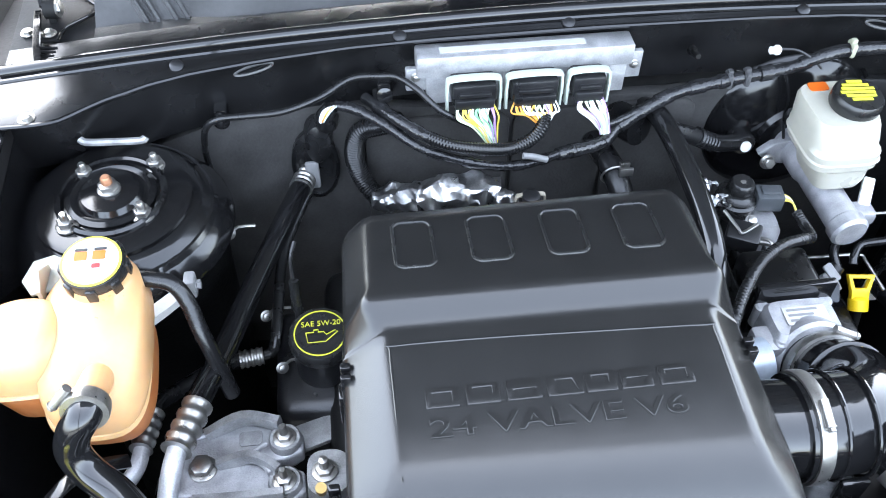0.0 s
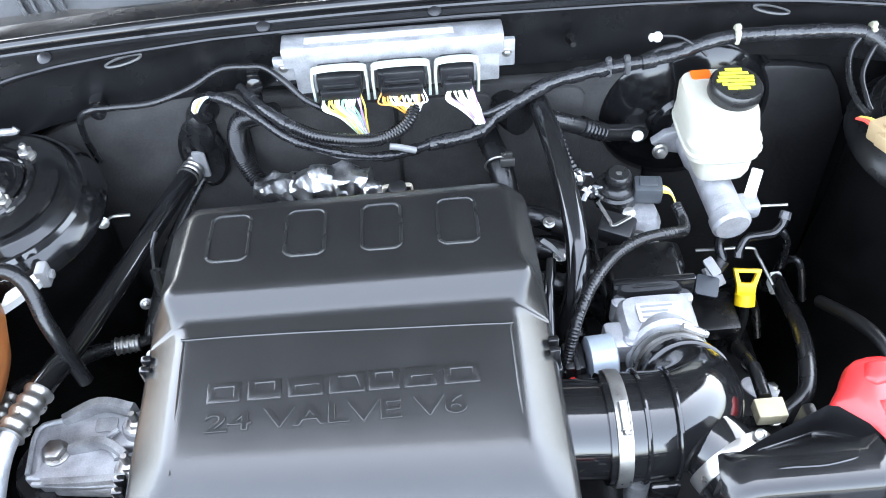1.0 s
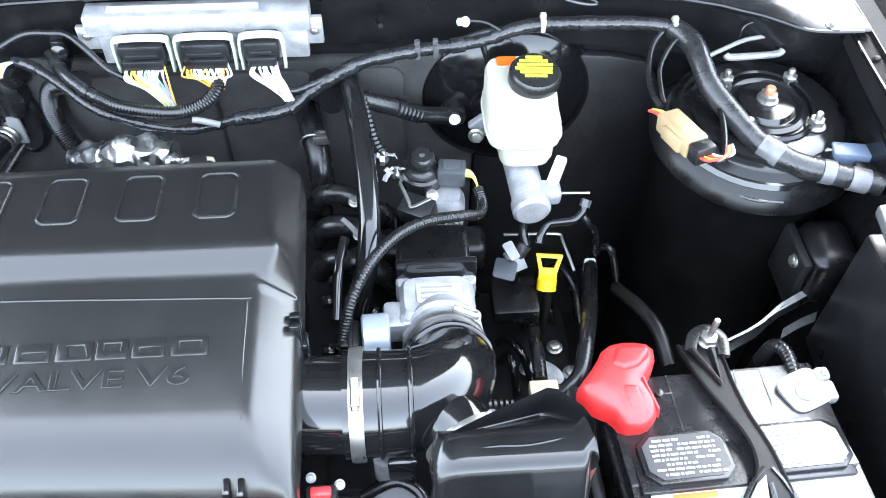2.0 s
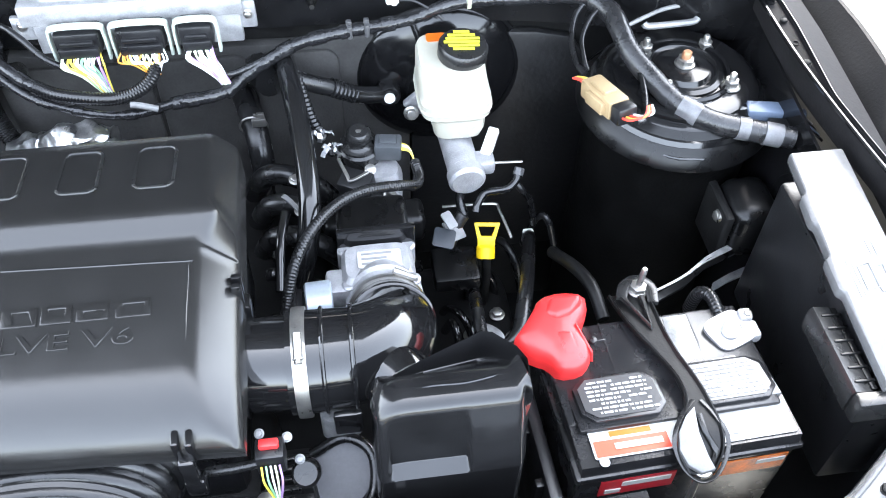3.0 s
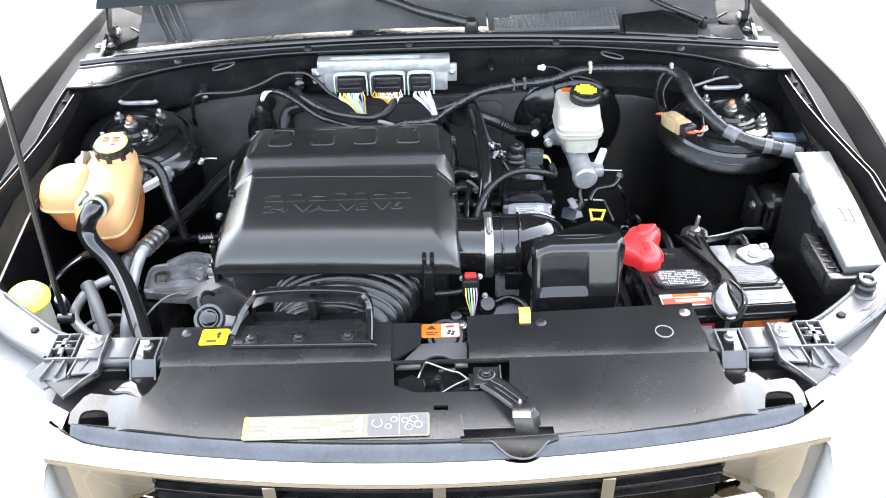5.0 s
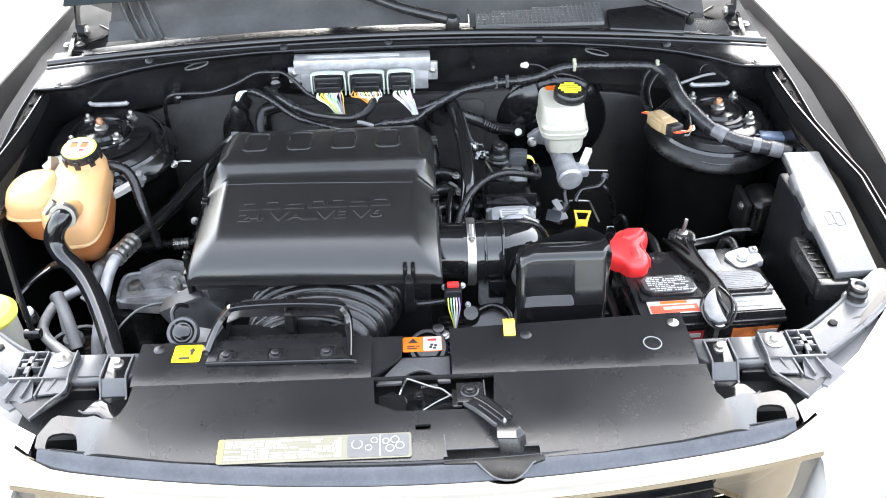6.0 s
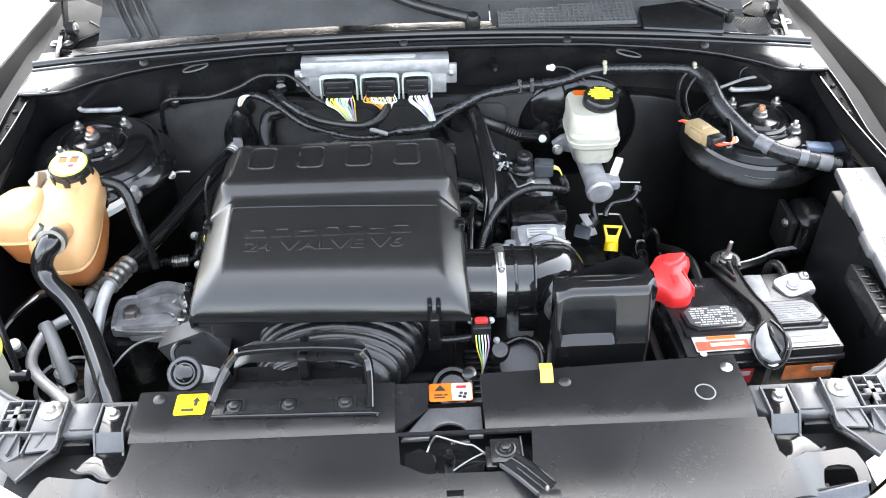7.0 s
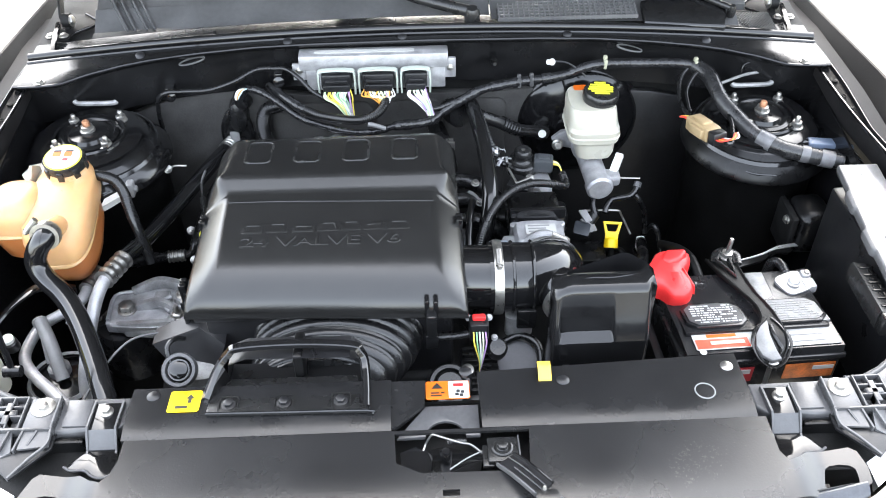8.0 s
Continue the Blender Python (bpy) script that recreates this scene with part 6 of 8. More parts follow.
solo("beam_recess", tube([(0.563, 0.842, 1.006), (0.566, 0.845, 1.02), (0.58, 0.846, 1.026), (0.612, 0.843, 1.026), (0.627, 0.84, 1.02), (0.63, 0.838, 1.008), (0.62, 0.838, 0.998)], 0.0018, 8, 4), PAINT, "pressed edge round the cable hole in the beam", "recess")

# ---- hoses and valve behind the throttle ----
heater = thing("heater_hose", (0.085, 0.7, 0.88), "glossy black heater hose bent over the engine", "hose")
part("hose", tube([(0.078, 0.9, 0.925), (0.079, 0.86, 0.95), (0.083, 0.825, 0.957), (0.091, 0.765, 0.948), (0.098, 0.695, 0.93), (0.099, 0.635, 0.905), (0.091, 0.6, 0.872), (0.078, 0.58, 0.83)], 0.0135, 14, 6), GLOSS, heater)
part("collar", tube([(0.045, 0.895, 0.92), (0.05, 0.86, 0.93), (0.06, 0.84, 0.935)], 0.022, 16, 3), RUBBER, heater)
part("ribbed_branch", tube([(0.092, 0.83, 0.95), (0.1, 0.80, 0.94), (0.108, 0.77, 0.925), (0.12, 0.745, 0.915)], 0.008, 12, 5, ribs=0.0015, rib_len=0.006), RUBBER, heater)
hose2 = thing("heater_hose", (0.03, 0.8, 0.88), "short black heater hose with a wire clamp", "hose")
part("hose", tube([(0.012, 0.9, 0.885), (0.02, 0.86, 0.89), (0.03, 0.82, 0.882), (0.036, 0.79, 0.862), (0.038, 0.775, 0.82)], 0.016, 14, 5), RUBBER, hose2)
part("wire_clamp", merge(tube([(0.03 + 0.018 * math.cos(a * math.pi / 8), 0.815 - 0.004 * math.sin(a * math.pi / 8), 0.882 + 0.018 * math.sin(a * math.pi / 8)) for a in range(17)], 0.0016, 6, 2), box(0.03, 0.048, 0.80, 0.805, 0.892, 0.904, 0.001), box(0.032, 0.046, 0.81, 0.815, 0.894, 0.905, 0.001)), STEEL, hose2, "bright spring clamp")
valve = thing("egr_valve", (0.17, 0.74, 0.85), "grey and black valve with wiring plug", "valve")
part("base", soften(loft([squircle(0.192, 0.716, 0.024, 0.022, 0.84, 3, 20), squircle(0.192, 0.718, 0.025, 0.022, 0.868, 3, 20), squircle(0.19, 0.72, 0.021, 0.019, 0.88, 3, 20)]), 0.0), ALU, valve)
part("coil", lathe([(0.026, 0), (0.027, 0.003), (0.027, 0.022), (0.024, 0.025), (0.024, 0.028), (0.02, 0.029), (0.016, 0.032), (0.015, 0.035), (0.016, 0.037), (0.0155, 0.046), (0.012, 0.05), (0, 0.05)], (0.165, 0.745, 0.876), (0, -0.08, 1), 28), SATIN, valve)
part("top_bolt", hexbolt((0.165, 0.741, 0.922), 0.004, 0.004), STEEL, valve)
part("side_bolt", hexbolt((0.176, 0.713, 0.884), 0.005, 0.005, (0, -0.5, 1)), STEEL, valve)
part("solenoid", place(box(-0.02, 0.02, -0.015, 0.015, -0.014, 0.014, 0.003), Matrix.Translation((0.157, 0.69, 0.882)) @ pose(0, 0, 0, 12, 0, -28)), PLASTIC, valve, "black solenoid box")
part("silver_hook", tube([(0.178, 0.69, 0.876), (0.188, 0.682, 0.88), (0.19, 0.672, 0.876), (0.184, 0.668, 0.868)], 0.002, 8, 4), STEEL, valve)
part("plug", place(merge(box(-0.016, 0.018, -0.014, 0.012, -0.012, 0.012, 0.003), box(-0.01, 0.012, -0.008, 0.008, 0.011, 0.015, 0.002)), Matrix.Translation((0.2, 0.735, 0.9)) @ pose(0, 0, 0, 0, 0, -8)), surface("dark_grey_plastic", (0.06, 0.065, 0.07), 0.35, vary=0.15), valve, "dark grey wiring plug")
for i in range(5):
    part("wire", tube([(0.216, 0.726 + 0.003 * i, 0.902), (0.226, 0.722 + 0.002 * i, 0.902), (0.231, 0.715, 0.895), (0.232, 0.708, 0.885)], 0.0013, 6, 3), WIRE[(0, 0, 5, 1, 0)[i]], valve)
loom("wiring_conduit", [(0.232, 0.712, 0.892), (0.235, 0.69, 0.89), (0.228, 0.664, 0.9), (0.205, 0.645, 0.92), (0.165, 0.622, 0.94), (0.13, 0.598, 0.945), (0.1, 0.565, 0.94), (0.078, 0.53, 0.92), (0.065, 0.5, 0.88)], 0.0066, "ribbed black conduit arching over the throttle", ribs=0.0012, mat=RUBBER)
for sx, sy, sz, tw in ((0.118, 0.742, 0.922, 0.2), (0.131, 0.722, 0.914, 0.9)):
    clip = thing("hose_clip", (sx, sy, 0.9), "pale crumpled spring clip on a hose", "clip", group="spring clips")
    rnd = random.Random(int(tw * 10))
    for k in range(4):
        a = tw + k * 1.45
        dx, dy = math.cos(a), math.sin(a)
        fold = [(sx + dx * r + rnd.uniform(-0.002, 0.002), sy + dy * r * 0.8 + rnd.uniform(-0.002, 0.002), sz + dz) for r, dz in ((0.002, 0.003), (0.007, 0.006), (0.010, 0.002), (0.0135, 0.003), (0.0155, -0.002))]
        part("clip_leaf", strap(fold, 0.006, 0.0014, 3, Vector((dy, -dx, 0.4))), FOIL if k % 2 else ALU, clip)
    part("hub", lathe([(0.007, -0.006), (0.0075, 0.002), (0.005, 0.004), (0, 0.004)], (sx, sy, sz), (0.1, -0.5, 1), 18), RUBBER, clip)
solo("bent_bracket", strap([(0.137, 0.715, 0.905), (0.146, 0.69, 0.9), (0.15, 0.682, 0.898), (0.172, 0.692, 0.9)], 0.004, 0.003), STEEL, "thin bright bent wire bracket", "bracket")
solo("angle_pipe", tube([(0.178, 0.7, 0.86), (0.2, 0.69, 0.862), (0.206, 0.676, 0.858), (0.195, 0.665, 0.85)], 0.004, 10, 4), STEEL, "small bent steel pipe below the valve", "pipe")
solo("injector_rail", box(0.11, 0.24, 0.655, 0.7, 0.80, 0.845, 0.01, 3), TOWER, "black manifold runner behind the throttle", "manifold")
solo("grey_tab", place(box(-0.012, 0.012, -0.014, 0.014, -0.003, 0.003, 0.001), Matrix.Translation((0.276, 0.655, 0.82)) @ pose(0, 0, 0, 35, 10, 30)), GREYPL, "grey plastic tab beside the dipstick", "tab")

dip = thing("dipstick", (0.318, 0.648, 0.76), "bright yellow dipstick handle", "dipstick")
m = Matrix.Translation((0.318, 0.652, 0.804)) @ pose(0, 0, 0, 48, 0, -8) @ Matrix.Diagonal((1, 0.8, 1, 1))
frame_bm = prism([(-0.016, 0.024), (0.018, 0.024), (0.012, -0.004), (0.011, -0.022), (-0.011, -0.022), (-0.011, -0.004)], -0.005, 0.005, 0.001, holes=[[(-0.0105, 0.018), (0.012, 0.018), (0.0075, 0.002), (-0.0065, 0.002)]])
part("handle", place(frame_bm, m), YELLOW, dip)
part("stopper", place(lathe([(0.0125, -0.012), (0.0125, 0.006), (0.009, 0.01)], (0, -0.022, 0), (0, 1, 0), 18), m), YELLOW, dip)
part("dip_tube", tube([m @ Vector((0, -0.03, 0)), (0.318, 0.63, 0.75), (0.31, 0.62, 0.65)], 0.006, 10, 3), DARK, dip)
hose3 = thing("vent_hose", (0.37, 0.6, 0.7), "black vent hose beside the gearbox", "hose")
part("hose", tube([(0.4, 0.74, 0.68), (0.395, 0.715, 0.725), (0.38, 0.66, 0.76), (0.358, 0.58, 0.81), (0.34, 0.52, 0.835), (0.325, 0.478, 0.832), (0.3, 0.462, 0.815)], 0.0095, 12, 6), RUBBER, hose3)
part("ribbed_end", tube([(0.31, 0.466, 0.82), (0.27, 0.462, 0.806), (0.225, 0.465, 0.80)], 0.0085, 12, 5, ribs=0.0015, rib_len=0.006), RUBBER, hose3)
part("clip", box(0.386, 0.402, 0.70, 0.722, 0.71, 0.735, 0.003), WHITE, hose3)
part("paper_tag", place(box(-0.016, 0.016, -0.012, 0.012, -0.009, 0.009, 0.002), Matrix.Translation((0.285, 0.466, 0.82))), surface("tan_tape", (0.5, 0.45, 0.3), 0.6), hose3)

# ---- battery corner ----
BM = Matrix.Translation((0.334, 0.262, 0.0)) @ pose(0, 0, 0, 0, 0, 2.5)
CASE = surface("battery_plastic", (0.014, 0.014, 0.015), 0.24, vary=0.25, grain=0.1, grain_scale=600)
battery = thing("car_battery", (0.45, 0.35, 0.72), "black car battery with white and red labels", "battery")
part("case", place(soften(box(0.004, 0.228, 0.004, 0.172, 0.72, 0.884, 0.004), 0), BM), CASE, battery)
part("rim", place(box(0.0, 0.232, 0.0, 0.176, 0.882, 0.892, 0.003), BM), CASE, battery)
part("lid", place(merge(box(0.004, 0.228, 0.05, 0.172, 0.89, 0.912, 0.004), loft([[(x, 0.003, 0.89), (x, 0.006, 0.905), (x, 0.052, 0.9105), (x, 0.052, 0.89)] for x in (0.005, 0.227)])), BM), CASE, battery)
part("raised_deck", place(merge(box(0.012, 0.22, 0.04, 0.105, 0.908, 0.9155, 0.003), box(0.05, 0.17, 0.1, 0.168, 0.908, 0.916, 0.003)), BM), CASE, battery)
flat = lambda z: (lambda x, y: z)
for k, (x0, x1) in enumerate(((0.018, 0.106), (0.126, 0.221))):
    o = [(x0, 0.058), (x0 + 0.012, 0.046), (x1 - 0.012, 0.046), (x1, 0.058), (x1, 0.09), (x1 - 0.012, 0.102), (x0 + 0.012, 0.102), (x0, 0.09)]
    vent = part("vent_cover", place(prism(o, 0.914, 0.921, 0.002), BM), CASE, battery, "eight-sided vent cover with printed warnings")
    i = [(x0 + 0.005 + (x - x0) * (x1 - x0 - 0.01) / (x1 - x0), 0.05 + (y - 0.046) * 0.048 / 0.056) for x, y in o]
    part("print_field", place(prism(i, 0.9212, 0.9221, 0), BM), surface("label_grey", (0.045, 0.045, 0.046), 0.4, vary=0.1) if k == 0 else surface("label_pale", (0.17, 0.17, 0.17), 0.45, vary=0.3, scale=60), vent)
    rnd = random.Random(40 + k)
    for j in range(8):
        x = x0 + 0.012
        while x < x1 - 0.014:
            w = rnd.uniform(0.0015, 0.009)
            w = min(w, x1 - 0.01 - x)
            if rnd.random() < 0.85:
                part("text_bar", place(prism([(x, 0.0535 + 0.0054 * j), (x + w, 0.0535 + 0.0054 * j), (x + w, 0.0557 + 0.0054 * j), (x, 0.0557 + 0.0054 * j)], 0.9222, 0.9229, 0), BM), PAPER if k == 0 else GREYINK, vent)
            x += w + 0.0018
slope_l = lambda x, y: 0.905 + 0.0055 * (y - 0.006) / 0.046
strip = part("front_label", place(prism(rounded(0.02, 0.118, 0.012, 0.043, 0.002, 2), 0.0006, 0.0012, 0, slope=slope_l), BM), PAPER, battery, "white and red battery label")
part("red_field", place(prism([(0.022, 0.0135), (0.096, 0.0135), (0.096, 0.03), (0.022, 0.03)], 0.0014, 0.0017, 0, slope=slope_l), BM), surface("label_red", (0.72, 0.075, 0.035), 0.4, vary=0.12), strip)
part("text_bar", place(prism([(0.042, 0.019), (0.09, 0.019), (0.09, 0.0255), (0.042, 0.0255)], 0.0019, 0.0022, 0, slope=slope_l), BM), surface("label_peach", (0.8, 0.45, 0.35), 0.4), strip)
part("text_bar", place(prism([(0.04, 0.033), (0.082, 0.033), (0.082, 0.039), (0.04, 0.039)], 0.0014, 0.0017, 0, slope=slope_l), BM), ORANGE, strip)
part("round_mark", place(lathe([(0.005, 0), (0.005, 0.0004), (0, 0.0004)], (0.028, 0.009, 0.9062), n=16), BM), PAPER, strip)
wide = part("front_label", place(prism(rounded(0.142, 0.224, 0.009, 0.046, 0.002, 2), 0.0006, 0.0012, 0, slope=slope_l), BM), surface("worn_label", (0.3, 0.3, 0.295), 0.5, vary=0.35, scale=70), battery, "worn pale battery label")
for k in range(2):
    part("text_bar", place(prism([(0.15, 0.016 + 0.012 * k), (0.205, 0.016 + 0.012 * k), (0.205, 0.0185 + 0.012 * k), (0.15, 0.0185 + 0.012 * k)], 0.0014, 0.0017, 0, slope=slope_l), BM), GREYINK, wide)
part("pale_cover", place(prism([(0.136, 0.05), (0.224, 0.05), (0.224, 0.07), (0.198, 0.108), (0.166, 0.108), (0.168, 0.165), (0.141, 0.165), (0.134, 0.1)], 0.908, 0.9168, 0.001), BM), surface("pale_grey_plastic", (0.25, 0.25, 0.247), 0.4, vary=0.4, scale=60), battery, "pale grey plastic cover strip")
rlab = part("side_label", place(box(0.028, 0.105, 0.0028, 0.0042, 0.845, 0.874, 0), BM), surface("dark_red", (0.45, 0.02, 0.03), 0.35, vary=0.1), battery, "red printed front label")
part("text_bar", place(box(0.05, 0.1, 0.0018, 0.003, 0.862, 0.87, 0), BM), PAPER, rlab)
part("text_bar", place(box(0.034, 0.05, 0.0018, 0.003, 0.85, 0.857, 0), BM), PAPER, rlab)
flab = part("side_label", place(box(0.15, 0.222, 0.0028, 0.0042, 0.845, 0.874, 0), BM), surface("flame_orange", (0.7, 0.16, 0.03), 0.35, vary=0.6, scale=45), battery, "orange flame printed label")
part("text_bar", place(box(0.19, 0.22, 0.0018, 0.003, 0.862, 0.869, 0), BM), PAPER, flab)
for v in (0.075, 0.142):
    part("lid_lug", place(merge(lathe([(0.004, 0), (0.004, 0.005), (0, 0.006)], (0.058, v + 0.005, 0.9155), n=12), box(0.056, 0.072, v + 0.004, v + 0.006, 0.9155, 0.918, 0.0005)), BM), CASE, battery)
part("lid_groove", place(box(0.07, 0.0715, 0.105, 0.168, 0.9158, 0.9172, 0), BM), CASE, battery)
part("terminal_post", place(lathe([(0.011, 0), (0.009, 0.022), (0, 0.022)], (0.204, 0.132, 0.9), n=20), BM), GREYALU, battery)
term = thing("battery_clamp", (0.54, 0.4, 0.905), "grey lead battery terminal clamp with bolt", "terminal")
part("clamp_body", place(loft([squircle(0.206, 0.136, 0.024, 0.021, z, 4, 28, 0.35) for z in (0.908, 0.916, 0.919)]), BM), ALU, term)
part("clamp_jaw", place(merge(box(0.218, 0.238, 0.122, 0.144, 0.906, 0.921, 0.004), box(0.222, 0.236, 0.144, 0.158, 0.908, 0.924, 0.003)), BM), ALU, term)
part("post_top", place(lathe([(0.009, 0), (0.009, 0.004), (0.007, 0.006), (0, 0.006)], (0.206, 0.136, 0.919), n=20), BM), ALU, term)
part("clamp_bolt", place(hexbolt((0.23, 0.15, 0.922), 0.004, 0.005), BM), STEEL, term)
solo("ground_cable", tube([(0.534, 0.425, 0.892), (0.533, 0.442, 0.896), (0.532, 0.458, 0.895), (0.527, 0.469, 0.889), (0.524, 0.473, 0.872), (0.523, 0.476, 0.84), (0.523, 0.48, 0.79)], 0.0075, 14, 6, ribs=0.0008, rib_len=0.004), RUBBER, "black braided battery ground cable", "cable")
solo("inner_bracket", loft([[(x - 0.004, y - 0.008, z - 0.003), (x + 0.004, y + 0.006, z - 0.003), (x + 0.004, y + 0.006, z), (x - 0.004, y - 0.008, z)] for x, y, z in ((0.603, 0.563, 0.768), (0.635, 0.583, 0.758), (0.665, 0.598, 0.75))]), GREYALU, "bright bare metal bracket behind the battery", "bracket")

red = thing("terminal_cover", (0.345, 0.405, 0.905), "bright red plastic battery terminal cover", "cover")
outline = chaikin([(0.300, 0.411), (0.322, 0.437), (0.332, 0.454), (0.357, 0.459), (0.384, 0.453), (0.382, 0.431), (0.366, 0.414), (0.373, 0.400), (0.375, 0.380), (0.362, 0.367), (0.338, 0.366), (0.329, 0.382), (0.316, 0.388), (0.304, 0.399), (0.300, 0.411)], 1)[:-1]
hood_ring = lambda g, z, tilt: [(0.346 + (x - 0.346) * g, 0.41 + (y - 0.41) * g, z + tilt * (y - 0.41)) for x, y in outline[::-1]]
part("hood", loft([hood_ring(0.97, 0.9, 0.0), hood_ring(1.0, 0.914, 0.03), hood_ring(0.985, 0.922, 0.06), hood_ring(0.93, 0.928, 0.09), hood_ring(0.8, 0.932, 0.11), hood_ring(0.5, 0.935, 0.12)]), RED, red, angle=55)
part("hump", soften(loft([[(0.322, 0.425, 0.92), (0.338, 0.452, 0.924), (0.379, 0.448, 0.924), (0.377, 0.433, 0.924), (0.362, 0.418, 0.922), (0.34, 0.414, 0.92)], [(0.335, 0.428, 0.94), (0.345, 0.443, 0.945), (0.372, 0.441, 0.947), (0.371, 0.435, 0.947), (0.36, 0.424, 0.945), (0.344, 0.421, 0.942)]][::-1]), 0.005, 3, 20), RED, red, angle=50)
part("flap", soften(loft([[(0.333, 0.412, 0.92), (0.363, 0.408, 0.922), (0.37, 0.382, 0.915), (0.361, 0.374, 0.914), (0.34, 0.374, 0.914)], [(0.343, 0.406, 0.936), (0.356, 0.403, 0.937), (0.361, 0.386, 0.93), (0.356, 0.381, 0.929), (0.346, 0.381, 0.929)]][::-1]), 0.003, 3, 20), RED, red, angle=50)
part("ridge", soften(loft([[(0.361, 0.414, 0.918), (0.365, 0.414, 0.918), (0.364, 0.413, 0.936), (0.362, 0.413, 0.936)], [(0.373, 0.38, 0.912), (0.377, 0.38, 0.91), (0.375, 0.382, 0.927), (0.3725, 0.382, 0.927)]]), 0.001, 2, 20), RED, red)
part("side_lobe", soften(loft([[(0.301, 0.411, 0.905), (0.312, 0.425, 0.908), (0.326, 0.418, 0.912), (0.322, 0.396, 0.91), (0.307, 0.399, 0.905)], [(0.309, 0.411, 0.928), (0.315, 0.419, 0.93), (0.325, 0.415, 0.932), (0.322, 0.402, 0.93), (0.312, 0.403, 0.928)]][::-1]), 0.004, 3, 20), RED, red, angle=50)

hold = thing("hold_down", (0.45, 0.36, 0.91), "black battery hold-down strap with bolts", "strap")
belt = []
for (x, y, z, w) in chaikin([(0.440, 0.470, 0.912, 0.022), (0.441, 0.445, 0.920, 0.021), (0.444, 0.415, 0.925, 0.0165), (0.453, 0.385, 0.9275, 0.0115), (0.461, 0.355, 0.9285, 0.0095), (0.464, 0.33, 0.928, 0.0105), (0.462, 0.31, 0.926, 0.014), (0.457, 0.29, 0.921, 0.022), (0.453, 0.268, 0.913, 0.024), (0.450, 0.25, 0.904, 0.013)], 2):
    belt.append([(x - w, y, z - 0.002), (x - w, y, z + 0.003), (x - w + 0.002, y, z + 0.004), (x - w + 0.004, y, z + 0.001), (x + w - 0.004, y, z + 0.001), (x + w - 0.002, y, z + 0.004), (x + w, y, z + 0.003), (x + w, y, z - 0.002)])
part("strap", loft(belt), WEB, hold)
for fx in (0.431, 0.452):
    part("fold", loft([[(fx - 0.004, 0.462, 0.919), (fx + 0.004, 0.462, 0.919), (0.449, 0.412, 0.9275), (0.447, 0.412, 0.9275)], [(fx - 0.002, 0.46, 0.924), (fx + 0.002, 0.46, 0.924), (0.4485, 0.415, 0.93), (0.4475, 0.415, 0.93)]]), SATIN, hold)
ring_line = [(0.459, 0.318, 0.9285), (0.444, 0.304, 0.927), (0.431, 0.286, 0.922), (0.428, 0.27, 0.916), (0.434, 0.253, 0.908), (0.447, 0.243, 0.903), (0.462, 0.246, 0.905), (0.475, 0.26, 0.912), (0.481, 0.278, 0.919), (0.474, 0.3, 0.926), (0.466, 0.317, 0.9285)]
part("end_loop", strap(ring_line, 0.0018, 0.004, 5, Vector((0, 0.3, 1))), SATIN, hold)
part("end_plate", prism([(0.431, 0.269), (0.436, 0.255), (0.447, 0.247), (0.461, 0.249), (0.457, 0.262), (0.4535, 0.284), (0.4565, 0.309), (0.445, 0.3), (0.434, 0.285)], 0, 0.0055, 0.001, slope=lambda x, y: 0.9085 + 0.3 * (y - 0.25)), surface("pale_strap_end", (0.17, 0.17, 0.17), 0.4, vary=0.3, scale=50), hold, "pale plate on the end of the strap")
part("end_rib", strap([(0.459, 0.302, 0.927), (0.46, 0.285, 0.922), (0.466, 0.266, 0.916), (0.46, 0.256, 0.912)], 0.004, 0.005, 4), SATIN, hold)
part("back_loop", strap([(0.43, 0.46, 0.915), (0.438, 0.478, 0.918), (0.455, 0.486, 0.918), (0.466, 0.474, 0.918), (0.462, 0.45, 0.92)], 0.006, 0.012, 5, Vector((0, 0.3, 1))), SATIN, hold)
part("front_bolt", merge(hexbolt((0.452, 0.257, 0.905), 0.007, 0.008, (0, -0.3, 1)), tube([(0.452, 0.256, 0.9), (0.449, 0.25, 0.86), (0.446, 0.246, 0.8)], 0.0035, 8, 2)), STEEL, hold)
part("back_bolt", merge(hexbolt((0.452, 0.473, 0.915), 0.0085, 0.01, (0, 0, 1), 1.35), lathe([(0.0035, 0), (0.0035, 0.026), (0.0028, 0.029), (0, 0.029)], (0.452, 0.473, 0.92), (0.12, 0.1, 1), 12)), STEEL, hold)
# the top of the battery falls a little to the back
for ob in (battery, term, hold):
    for piece in ob.children_recursive:
        for v in piece.data.vertices:
            p = piece.matrix_world @ v.co
            if p.z > 0.86:
                v.co.z -= 0.016 * min(1.0, max(0.0, (p.y - 0.285) / 0.09))
shelf = thing("battery_bracket", (0.52, 0.5, 0.84), "gloss black painted steel bracket behind the battery", "bracket")
part("web", loft([[(x - 0.004, y - 0.012, z - 0.004), (x + 0.004, y + 0.001, z - 0.004), (x + 0.004, y + 0.001, z), (x - 0.004, y - 0.012, z)] for x, y, z in ((0.436, 0.466, 0.89), (0.472, 0.474, 0.885), (0.523, 0.506, 0.868), (0.565, 0.542, 0.853), (0.634, 0.592, 0.813))]), TOWER, shelf)
# aluminium colour stands in for the sky reflected in the painted lip
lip = []
